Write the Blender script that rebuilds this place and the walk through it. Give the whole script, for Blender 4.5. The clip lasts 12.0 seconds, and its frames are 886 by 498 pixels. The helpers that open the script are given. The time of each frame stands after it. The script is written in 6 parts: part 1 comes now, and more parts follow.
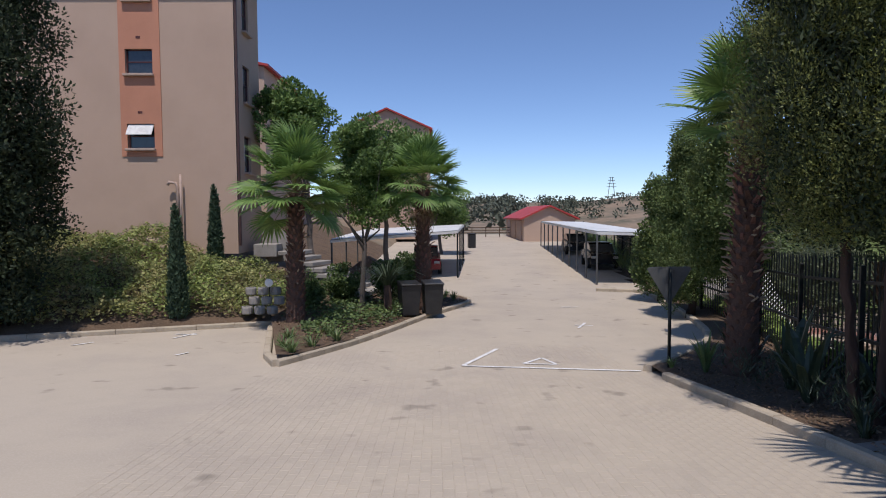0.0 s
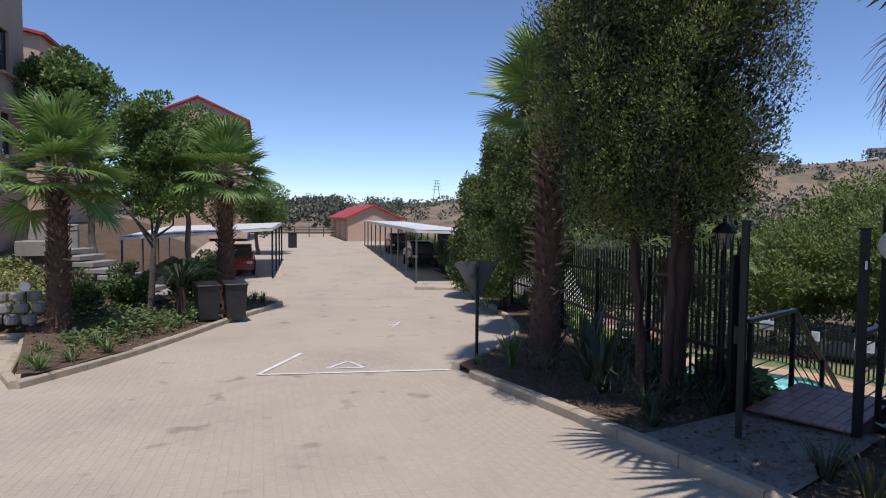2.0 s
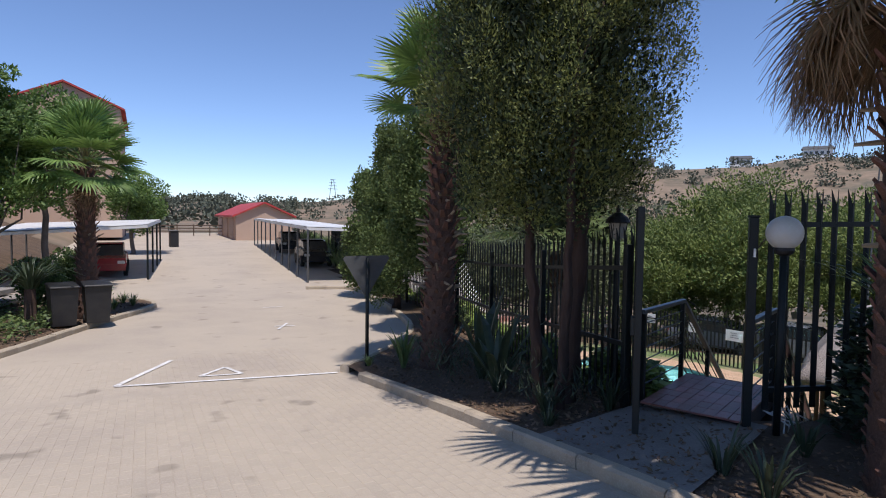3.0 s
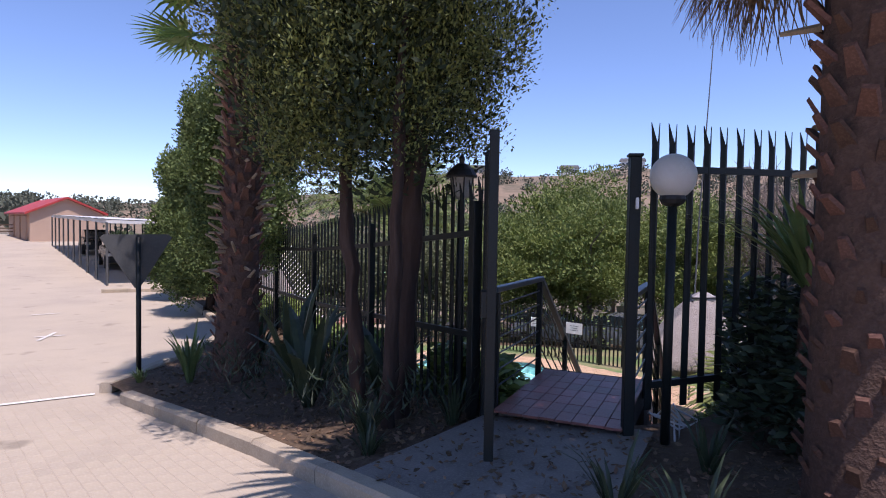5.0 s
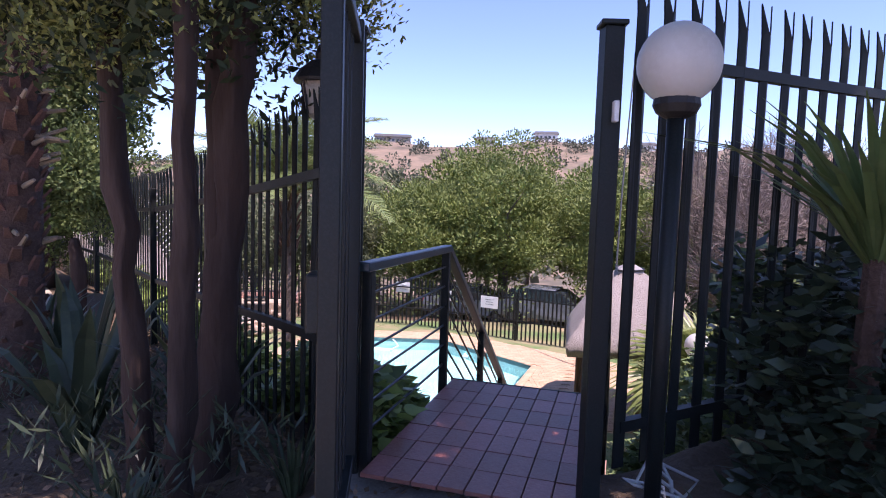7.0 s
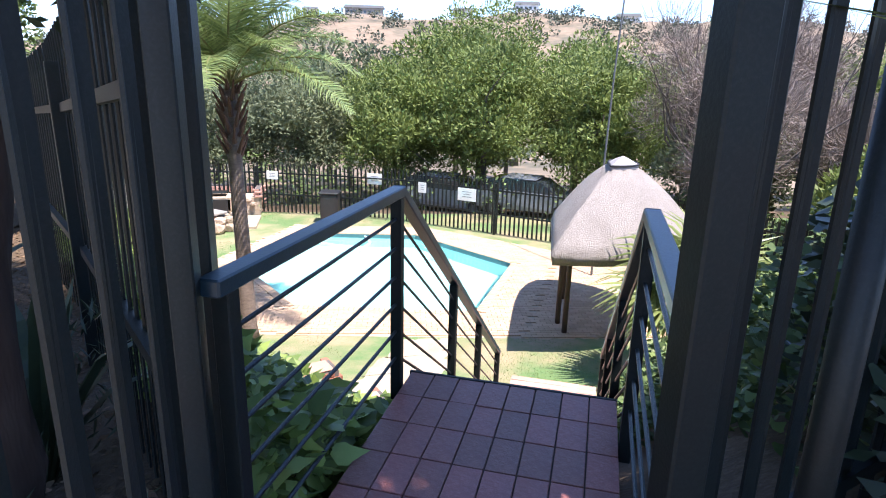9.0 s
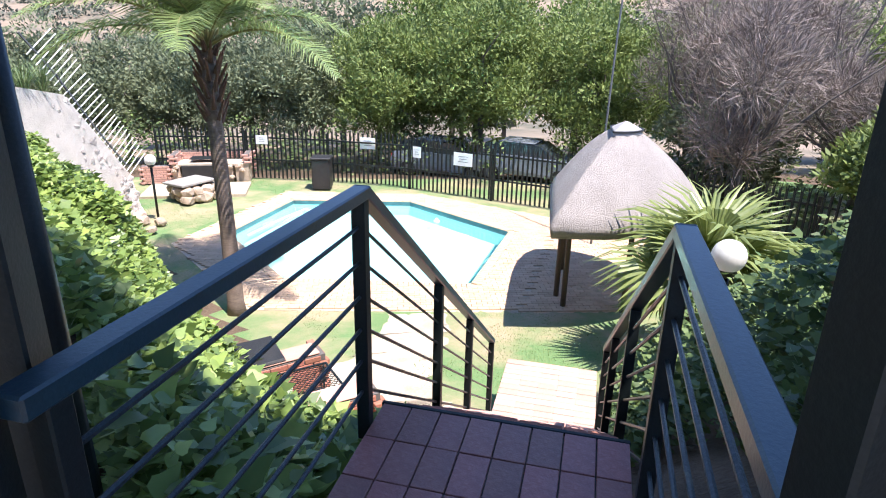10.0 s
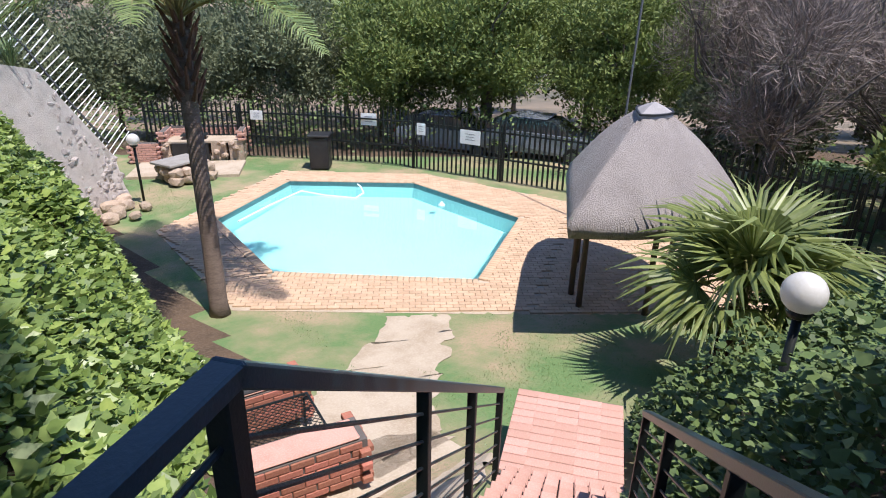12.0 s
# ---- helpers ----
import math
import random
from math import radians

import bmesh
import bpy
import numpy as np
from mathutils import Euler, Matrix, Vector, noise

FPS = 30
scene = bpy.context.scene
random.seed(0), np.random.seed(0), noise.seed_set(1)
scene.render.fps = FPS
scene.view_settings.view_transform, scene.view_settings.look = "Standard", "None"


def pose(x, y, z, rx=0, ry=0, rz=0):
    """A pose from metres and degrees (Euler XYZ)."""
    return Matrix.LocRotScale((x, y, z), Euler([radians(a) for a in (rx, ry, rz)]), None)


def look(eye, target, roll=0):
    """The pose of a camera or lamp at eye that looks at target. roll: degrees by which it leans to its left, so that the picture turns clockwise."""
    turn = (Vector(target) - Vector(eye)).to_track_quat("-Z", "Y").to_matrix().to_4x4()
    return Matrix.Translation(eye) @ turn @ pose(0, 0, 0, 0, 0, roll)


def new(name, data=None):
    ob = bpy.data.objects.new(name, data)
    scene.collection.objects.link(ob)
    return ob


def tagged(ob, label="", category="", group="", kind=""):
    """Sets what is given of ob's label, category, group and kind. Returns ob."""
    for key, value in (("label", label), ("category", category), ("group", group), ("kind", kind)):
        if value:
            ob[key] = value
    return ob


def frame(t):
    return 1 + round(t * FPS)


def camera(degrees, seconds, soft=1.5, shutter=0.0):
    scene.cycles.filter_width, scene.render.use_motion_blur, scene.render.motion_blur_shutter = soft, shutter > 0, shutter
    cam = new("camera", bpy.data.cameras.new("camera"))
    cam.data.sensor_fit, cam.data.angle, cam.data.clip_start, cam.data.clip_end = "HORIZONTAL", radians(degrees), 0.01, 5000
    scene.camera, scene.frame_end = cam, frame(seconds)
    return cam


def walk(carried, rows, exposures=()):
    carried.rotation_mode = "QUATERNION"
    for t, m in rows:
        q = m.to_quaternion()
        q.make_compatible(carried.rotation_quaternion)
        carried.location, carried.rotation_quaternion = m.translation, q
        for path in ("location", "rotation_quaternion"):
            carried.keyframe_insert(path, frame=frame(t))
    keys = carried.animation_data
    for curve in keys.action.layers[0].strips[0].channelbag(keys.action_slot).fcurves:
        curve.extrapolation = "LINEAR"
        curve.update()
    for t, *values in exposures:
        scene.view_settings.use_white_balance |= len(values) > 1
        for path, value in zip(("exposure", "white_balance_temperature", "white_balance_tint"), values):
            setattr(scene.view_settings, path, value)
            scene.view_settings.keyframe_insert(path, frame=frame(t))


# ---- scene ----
cam = camera(72.0, 12.0, soft=1.05)

PATH = [
    (0, (-0.312, -0.657, 2.409), (-0.291, 1.34, 2.297), -0.3),
    (0.5, (-0.163, -0.496, 2.364), (-0.071, 1.499, 2.251), -0.2),
    (1, (-0.017, -0.256, 2.305), (0.185, 1.731, 2.195), -0.2),
    (1.5, (0.156, -0.017, 2.295), (0.533, 1.944, 2.181), -0.1),
    (2, (0.259, 0.184, 2.233), (0.83, 2.098, 2.126), 0.5),
    (2.5, (0.402, 0.449, 2.157), (1.139, 2.306, 2.051), 0.6),
    (3, (0.578, 0.708, 2.098), (1.461, 2.499, 1.995), 0.8),
    (3.2, (0.719, 0.847, 2.094), (1.651, 2.613, 1.983), 0.5),
    (4.8, (1.727, 1.977, 1.686), (2.987, 3.528, 1.601), 1.0),
    (5, (1.882, 2.139, 1.64), (3.181, 3.658, 1.559), 1.0),
    (5.5, (2.298, 2.484, 1.553), (3.688, 3.92, 1.473), 0.9),
    (6, (2.68, 2.815, 1.515), (4.111, 4.208, 1.422), 1.0),
    (6.5, (3.036, 3.124, 1.491), (4.503, 4.478, 1.38), 1.2),
    (7, (3.473, 3.41, 1.463), (4.964, 4.731, 1.292), 1.8),
    (7.2, (3.651, 3.533, 1.445), (5.144, 4.846, 1.231), 1.9),
    (8.8, (4.483, 4.162, 1.605), (5.978, 5.389, 1.098), 1.2),
    (9, (4.623, 4.269, 1.613), (6.114, 5.483, 1.062), 1.4),
    (9.5, (4.851, 4.404, 1.636), (6.332, 5.602, 1.027), 1.1),
    (10, (5.11, 4.562, 1.65), (6.576, 5.745, 0.978), 1.2),
    (10.5, (5.393, 4.77, 1.654), (6.84, 5.955, 0.945), 1.0),
    (11, (5.624, 4.962, 1.67), (7.059, 6.147, 0.938), 1.1),
    (11.5, (5.886, 5.126, 1.673), (7.314, 6.307, 0.922), 1.1),
    (12, (6.114, 5.283, 1.691), (7.536, 6.462, 0.924), 1.1),
]
walk(cam, [(t, look(eye, target, roll)) for t, eye, target, roll in PATH],
     exposures=[(0, 0.1, 6400, 17), (2.5, 0.25, 6400, 17), (4.0, 0.5, 6450, 22), (5.5, 0.78, 6400, 33), (7.0, 1.3, 6500, 40), (8.0, 1.6, 6450, 26), (9.5, 1.95, 6300, 17), (10.0, 1.9, 6250, 16), (10.5, 1.66, 6250, 16), (11.2, 1.32, 6250, 16), (12, 1.05, 6250, 16)])

# ---- light ----
SUN_EL, SUN_TO = 68.0, (0.12, 0.99)          # elevation; way the shadows fall
world = bpy.data.worlds.new("world")
scene.world = world
world.use_nodes = True
wn = world.node_tree.nodes
sky = wn.new("ShaderNodeTexSky")
sky.sky_type, sky.sun_disc = "NISHITA", False
sky.sun_elevation = radians(SUN_EL)
sky.sun_rotation = math.atan2(-SUN_TO[0], -SUN_TO[1])
sky.altitude, sky.air_density, sky.dust_density, sky.ozone_density = 2200, 0.95, 0.0, 5.5
wn["Background"].inputs["Strength"].default_value = 0.13
world.node_tree.links.new(sky.outputs[0], wn["Background"].inputs["Color"])
sun = new("sun", bpy.data.lights.new("sun", "SUN"))
sun.data.energy, sun.data.angle, sun.data.color = 3.4, radians(0.53), (1.0, 0.955, 0.88)
k = math.tan(radians(SUN_EL))
sun.matrix_world = look((0, 0, 60), (SUN_TO[0] * 60 / k, SUN_TO[1] * 60 / k, 0))

# ---- materials ----


def mat(name, a, b=None, c=None, rough=0.8, metal=0.0, scale=6.0, fine=90.0, bump=0.25, dist=0.01, rnd=0.0, island=0.0,
        spec=0.4, trans=0.0, stretch=(1, 1, 1), stain=0.5, spots=0.0):
    """Procedural surface: base a, large patches towards b, grain towards c, relief, and variation by piece or by island."""
    m = bpy.data.materials.new(name)
    m.use_nodes = True
    nt = m.node_tree
    n, l = nt.nodes, nt.links
    p = n["Principled BSDF"]
    p.inputs["Roughness"].default_value, p.inputs["Metallic"].default_value = rough, metal
    p.inputs["Specular IOR Level"].default_value = spec
    b = b or tuple(v * 0.72 for v in a)
    c = c or tuple(min(1, v * 1.25) for v in a)
    tc, mp = n.new("ShaderNodeTexCoord"), n.new("ShaderNodeMapping")
    mp.inputs["Scale"].default_value = stretch
    l.new(tc.outputs["Object"], mp.inputs["Vector"])
    big, small = n.new("ShaderNodeTexNoise"), n.new("ShaderNodeTexNoise")
    for t, s, d in ((big, scale, 5), (small, fine, 3)):
        t.inputs["Scale"].default_value, t.inputs["Detail"].default_value = s, d
        t.inputs["Roughness"].default_value = 0.62
        l.new(mp.outputs[0], t.inputs["Vector"])
    r1 = n.new("ShaderNodeMapRange")
    r1.inputs[1].default_value, r1.inputs[2].default_value, r1.inputs[4].default_value = 0.42, 0.68, stain * 1.6
    l.new(big.outputs["Fac"], r1.inputs[0])
    m1, m2 = n.new("ShaderNodeMix"), n.new("ShaderNodeMix")
    m1.data_type = m2.data_type = "RGBA"
    m1.inputs[6].default_value, m1.inputs[7].default_value = (*a, 1), (*b, 1)
    l.new(r1.outputs[0], m1.inputs[0])
    r2 = n.new("ShaderNodeMapRange")
    r2.inputs[1].default_value, r2.inputs[2].default_value, r2.inputs[4].default_value = 0.45, 0.75, 0.7
    l.new(small.outputs["Fac"], r2.inputs[0])
    l.new(r2.outputs[0], m2.inputs[0])
    l.new(m1.outputs[2], m2.inputs[6])
    m2.inputs[7].default_value = (*c, 1)
    out = m2.outputs[2]
    if spots:
        sp, rs, m3 = n.new("ShaderNodeTexNoise"), n.new("ShaderNodeMapRange"), n.new("ShaderNodeMix")
        sp.inputs["Scale"].default_value, sp.inputs["Detail"].default_value = 1.7, 2
        l.new(mp.outputs[0], sp.inputs["Vector"])
        rs.inputs[1].default_value, rs.inputs[2].default_value, rs.inputs[4].default_value = 0.66, 0.74, spots
        l.new(sp.outputs["Fac"], rs.inputs[0])
        m3.data_type = "RGBA"
        m3.inputs[7].default_value = (*[v * 0.45 for v in a], 1)
        l.new(rs.outputs[0], m3.inputs[0])
        l.new(out, m3.inputs[6])
        out = m3.outputs[2]
    if rnd or island:
        hsv = n.new("ShaderNodeHueSaturation")
        src = n.new("ShaderNodeNewGeometry").outputs["Random Per Island"] if island else n.new("ShaderNodeObjectInfo").outputs["Random"]
        amt = island or rnd
        rv = n.new("ShaderNodeMapRange")
        rv.inputs[3].default_value, rv.inputs[4].default_value = 1 - amt, 1 + amt
        l.new(src, rv.inputs[0])
        l.new(rv.outputs[0], hsv.inputs["Value"])
        rh = n.new("ShaderNodeMapRange")
        rh.inputs[3].default_value, rh.inputs[4].default_value = 0.5 + 0.03 * amt, 0.5 - 0.03 * amt
        l.new(src, rh.inputs[0])
        l.new(rh.outputs[0], hsv.inputs["Hue"])
        l.new(out, hsv.inputs["Color"])
        out = hsv.outputs[0]
    l.new(out, p.inputs["Base Color"])
    if bump:
        bp = n.new("ShaderNodeBump")
        bp.inputs["Strength"].default_value, bp.inputs["Distance"].default_value = bump, dist
        l.new(small.outputs["Fac"], bp.inputs["Height"])
        l.new(bp.outputs[0], p.inputs["Normal"])
    if trans:
        tl = n.new("ShaderNodeBsdfTranslucent")
        l.new(out, tl.inputs["Color"])
        mx = n.new("ShaderNodeMixShader")
        mx.inputs[0].default_value = trans
        l.new(p.outputs[0], mx.inputs[1])
        l.new(tl.outputs[0], mx.inputs[2])
        l.new(mx.outputs[0], n["Material Output"].inputs["Surface"])
    return m


ROAD = mat("dusty_paver", (0.43, 0.368, 0.285), (0.345, 0.295, 0.24), (0.49, 0.425, 0.34), 0.9, scale=0.45, fine=45, bump=0.3, stain=0.5, spots=0.6)
PAVER = mat("worn_paver", (0.43, 0.368, 0.285), (0.345, 0.295, 0.24), (0.49, 0.425, 0.34), 0.9, scale=0.45, fine=60, bump=0.4, island=0.03, stain=0.5, spots=0.6)
SAND = mat("joint_sand", (0.36, 0.31, 0.25), (0.27, 0.225, 0.18), None, 0.95, scale=2, fine=120)
KERB = mat("concrete_kerb", (0.40, 0.335, 0.245), (0.25, 0.205, 0.15), (0.49, 0.425, 0.33), 0.9, scale=2.5, fine=70, bump=0.4, rnd=0.1)
SLAB = mat("path_concrete", (0.230, 0.204, 0.178), (0.136, 0.119, 0.102), (0.306, 0.281, 0.246), 0.9, scale=1.6, fine=60, bump=0.4)
SOIL = mat("dry_soil", (0.112, 0.073, 0.045), (0.056, 0.038, 0.024), (0.168, 0.120, 0.079), 0.95, scale=1.2, fine=22, bump=0.7, dist=0.03)
PAINT = mat("white_road_paint", (0.72, 0.71, 0.68), (0.48, 0.45, 0.41), (0.8, 0.79, 0.77), 0.8, scale=7, fine=60, stain=0.7)
PLASTER = mat("beige_plaster", (0.47, 0.335, 0.25), (0.41, 0.29, 0.215), (0.51, 0.37, 0.28), 0.9, scale=0.5, fine=140, bump=0.15, stain=0.4)
SALMON = mat("salmon_plaster", (0.52, 0.235, 0.145), (0.44, 0.20, 0.125), (0.56, 0.27, 0.17), 0.9, scale=0.8, fine=140, bump=0.15)
ROOFR = mat("red_roof_sheet", (0.42, 0.045, 0.04), (0.30, 0.04, 0.035), (0.5, 0.08, 0.06), 0.55, scale=0.6, fine=30, bump=0.1)
FASCIA = mat("dark_red_fascia", (0.10, 0.03, 0.028), None, None, 0.6)
PIPE = mat("brown_downpipe", (0.07, 0.035, 0.03), None, None, 0.5)
SILL = mat("plaster_sill", (0.42, 0.31, 0.25), None, None, 0.85)
GLASS = mat("window_glass", (0.03, 0.04, 0.05), (0.02, 0.025, 0.03), (0.05, 0.06, 0.07), 0.08, spec=0.7, bump=0.0)
BLIND = mat("white_window_sash", (0.62, 0.62, 0.60), None, None, 0.6)
STEELW = mat("white_roof_sheeting", (0.66, 0.66, 0.63), (0.5, 0.5, 0.47), (0.72, 0.72, 0.7), 0.45, scale=0.8, fine=30, bump=0.1)
STEELG = mat("green_black_steel", (0.008, 0.013, 0.013), (0.013, 0.013, 0.012), (0.018, 0.022, 0.022), 0.5, scale=5, fine=120, bump=0.1, spec=0.3)
# dark rail paint with the blue sky reflection put into its colour
RAILTOP = mat("sky_tinted_rail_paint", (0.012, 0.034, 0.048), (0.016, 0.03, 0.04), (0.022, 0.05, 0.068), 0.38, scale=4, fine=100, bump=0.08, spec=0.5)
RAILROD = mat("rail_rod_paint", (0.02, 0.03, 0.035), None, None, 0.4)
GALV = mat("grey_sign_back", (0.090, 0.094, 0.094), (0.064, 0.068, 0.068), (0.112, 0.112, 0.112), 0.6, scale=4, fine=60)
BLACK = mat("black_plastic", (0.016, 0.016, 0.017), (0.03, 0.028, 0.026), (0.03, 0.03, 0.03), 0.5, scale=4)
GLOBE = mat("milk_glass_globe", (0.78, 0.76, 0.71), (0.70, 0.67, 0.61), (0.82, 0.80, 0.76), 0.3, scale=5, fine=50, bump=0.03, trans=0.35)
LAMPGLASS = mat("frosted_lamp_glass", (0.34, 0.32, 0.27), (0.22, 0.2, 0.17), None, 0.35)
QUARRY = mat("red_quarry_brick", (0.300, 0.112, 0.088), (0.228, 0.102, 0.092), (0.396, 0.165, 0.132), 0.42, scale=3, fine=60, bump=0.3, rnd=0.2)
GROUT = mat("grey_grout", (0.12, 0.105, 0.095), None, None, 0.95, fine=120)
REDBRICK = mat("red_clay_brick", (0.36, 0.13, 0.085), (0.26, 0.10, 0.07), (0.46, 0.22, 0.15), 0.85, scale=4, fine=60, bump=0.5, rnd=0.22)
# red brick paled for bright sun; also the pink coping mortar
PALEBRICK = mat("sunlit_pale_brick", (0.502, 0.281, 0.221), (0.409, 0.210, 0.160), (0.577, 0.361, 0.295), 0.85, scale=3, fine=60, bump=0.4, rnd=0.14)
DECK = mat("yellow_clay_paver", (0.50, 0.345, 0.225), (0.42, 0.27, 0.17), (0.58, 0.43, 0.30), 0.88, scale=2, fine=50, bump=0.4, rnd=0.12)
DECKI = mat("yellow_clay_paver_far", (0.50, 0.345, 0.225), (0.42, 0.27, 0.17), (0.58, 0.43, 0.30), 0.88, scale=2, fine=50, bump=0.4, island=0.12)
COPING = mat("pool_edge_tile", (0.06, 0.16, 0.17), (0.04, 0.10, 0.11), (0.1, 0.22, 0.23), 0.3, scale=6)
POOLIN = mat("pool_marbelite", (0.298, 0.541, 0.552), (0.260, 0.503, 0.523), (0.326, 0.580, 0.586), 0.6, scale=0.5, bump=0.05)
LAWN = mat("thin_lawn_soil", (0.115, 0.195, 0.07), (0.36, 0.265, 0.17), (0.175, 0.225, 0.09), 0.95, scale=0.55, fine=25, bump=0.6, dist=0.03, stain=0.75)
SANDY = mat("sandy_path", (0.44, 0.36, 0.27), (0.33, 0.255, 0.175), (0.52, 0.44, 0.34), 0.95, scale=1.5, fine=35, bump=0.4, stain=0.7)
ROCK = mat("pale_sandstone", (0.44, 0.33, 0.24), (0.30, 0.215, 0.155), (0.55, 0.45, 0.36), 0.9, scale=3, fine=40, bump=0.6, rnd=0.2, dist=0.03)
ROCKI = mat("grey_pink_stone_wall", (0.50, 0.44, 0.39), (0.36, 0.31, 0.27), (0.58, 0.53, 0.48), 0.9, scale=3, fine=40, bump=0.7, island=0.25, dist=0.03)
ROCK2 = mat("grey_pink_field_stone", (0.46, 0.40, 0.36), (0.32, 0.27, 0.24), (0.56, 0.51, 0.47), 0.9, scale=3, fine=40, bump=0.7, rnd=0.22, dist=0.03)
THATCH = mat("weathered_thatch", (0.325, 0.285, 0.258), (0.235, 0.205, 0.185), (0.41, 0.37, 0.34), 0.97, scale=1.1, fine=55, bump=1.0, dist=0.04, stretch=(1, 1, 0.35))
THATCHCAP = mat("mortar_cap", (0.30, 0.28, 0.27), None, None, 0.9)
POLE = mat("gum_pole", (0.10, 0.07, 0.05), None, None, 0.85, stretch=(1, 1, 0.2))
BARKP = mat("palm_bark", (0.095, 0.055, 0.040), (0.054, 0.033, 0.025), (0.145, 0.092, 0.070), 0.95, scale=6, fine=40, bump=0.8, dist=0.02)
BARKF = mat("ringed_grey_palm_bark", (0.165, 0.120, 0.095), (0.105, 0.075, 0.06), (0.23, 0.175, 0.14), 0.95, scale=6, fine=40, bump=0.8, dist=0.02, stretch=(0.4, 0.4, 2.5))
BOOT = mat("palm_leaf_base", (0.120, 0.060, 0.042), (0.068, 0.036, 0.027), (0.195, 0.110, 0.078), 0.9, scale=8, fine=60, bump=0.5, rnd=0.35)
BOOTCUT = mat("pale_cut_leaf_stalk", (0.30, 0.235, 0.16), (0.2, 0.15, 0.10), None, 0.8, island=0.2)
BARKC = mat("cypress_bark", (0.050, 0.030, 0.023), (0.030, 0.020, 0.016), (0.074, 0.051, 0.042), 0.95, scale=5, fine=30, bump=0.9, dist=0.02, stretch=(0.496, 0.464, 0.084))
BARKG = mat("grey_bark", (0.115, 0.095, 0.08), (0.07, 0.06, 0.05), (0.17, 0.15, 0.13), 0.95, scale=5, fine=40, bump=0.8)
DRY = mat("dry_palm_skirt", (0.24, 0.155, 0.085), (0.16, 0.10, 0.06), (0.33, 0.23, 0.14), 0.85, island=0.3, bump=0.0, trans=0.25)
FOL_CYP = mat("cypress_foliage", (0.145, 0.175, 0.046), (0.065, 0.084, 0.025), (0.26, 0.28, 0.075), 0.6, scale=1.3, fine=6, bump=0.0, island=0.45, trans=0.07)
FOL_CYP2 = mat("bright_cypress_foliage", (0.100, 0.150, 0.045), (0.060, 0.088, 0.029), (0.175, 0.215, 0.064), 0.7, scale=1.3, fine=6, bump=0.0, island=0.4, trans=0.2)
# dark conifer leaf; also colours the shade core of the big cypress
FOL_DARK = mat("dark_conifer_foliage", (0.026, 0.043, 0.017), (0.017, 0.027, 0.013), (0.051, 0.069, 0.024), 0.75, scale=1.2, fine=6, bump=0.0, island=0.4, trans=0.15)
FOL_SLIM = mat("slim_cypress_foliage", (0.046, 0.081, 0.044), None, None, 0.8, scale=2, fine=9, bump=0.0, island=0.35, trans=0.1)
FOL_TREE = mat("garden_tree_foliage", (0.125, 0.207, 0.053), (0.080, 0.141, 0.043), (0.178, 0.266, 0.072), 0.6, scale=1.0, fine=5, bump=0.0, island=0.4, trans=0.3)
FOL_WOOD = mat("valley_tree_foliage", (0.150, 0.200, 0.050), (0.094, 0.133, 0.040), (0.22, 0.255, 0.066), 0.65, scale=0.35, fine=4, bump=0.0, island=0.27, trans=0.25)
FOL_OLIVE = mat("grey_green_foliage", (0.146, 0.173, 0.089), (0.100, 0.123, 0.069), (0.200, 0.216, 0.116), 0.7, scale=0.35, fine=4, bump=0.0, island=0.27, trans=0.2)
FOL_BARE = mat("bare_twigs", (0.204, 0.162, 0.138), (0.144, 0.114, 0.096), (0.264, 0.216, 0.186), 0.9, island=0.3, bump=0.0)
FOL_IVY = mat("ivy_leaf", (0.202, 0.286, 0.071), (0.117, 0.188, 0.048), (0.320, 0.390, 0.114), 0.4, scale=0.8, fine=7, bump=0.0, island=0.5, trans=0.32, spec=0.5)
FOL_SHRUB = mat("shrub_leaf", (0.105, 0.160, 0.048), (0.062, 0.100, 0.033), (0.165, 0.220, 0.068), 0.6, scale=0.8, fine=7, bump=0.0, island=0.45, trans=0.2)
FOL_COVER = mat("bank_ground_cover", (0.225, 0.285, 0.085), (0.300, 0.210, 0.115), (0.300, 0.350, 0.115), 0.7, scale=0.6, fine=6, bump=0.0, island=0.5, trans=0.3)
FROND = mat("fan_palm_frond", (0.152, 0.257, 0.066), (0.113, 0.195, 0.054), (0.237, 0.338, 0.093), 0.45, scale=1.5, fine=9, bump=0.0, island=0.3, trans=0.3, spec=0.5)
FROND2 = mat("feather_palm_frond", (0.186, 0.250, 0.081), (0.124, 0.174, 0.059), (0.279, 0.333, 0.133), 0.45, scale=1.5, fine=9, bump=0.0, island=0.3, trans=0.3, spec=0.5)
STALK = mat("palm_leaf_stalk", (0.16, 0.17, 0.06), (0.17, 0.115, 0.05), None, 0.5, bump=0.0)
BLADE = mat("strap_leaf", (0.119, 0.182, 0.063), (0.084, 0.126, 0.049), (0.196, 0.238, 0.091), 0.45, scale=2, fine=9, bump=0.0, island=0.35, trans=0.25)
# darker copy of BLADE, bed and hedge shade in its colour; cycad too
BLADED = mat("shade_dark_strap_leaf", (0.050, 0.073, 0.039), (0.034, 0.049, 0.030), (0.078, 0.098, 0.050), 0.4, scale=2, fine=9, bump=0.0, island=0.35, trans=0.2)
GRASSY = mat("grass_blade", (0.145, 0.255, 0.085), (0.250, 0.240, 0.110), (0.185, 0.290, 0.10), 0.7, scale=0.6, fine=6, bump=0.0, island=0.4, trans=0.25)
WHITE = mat("white_board", (0.72, 0.72, 0.70), (0.6, 0.6, 0.58), None, 0.6)
INK = mat("sign_print", (0.05, 0.06, 0.08), None, None, 0.7)
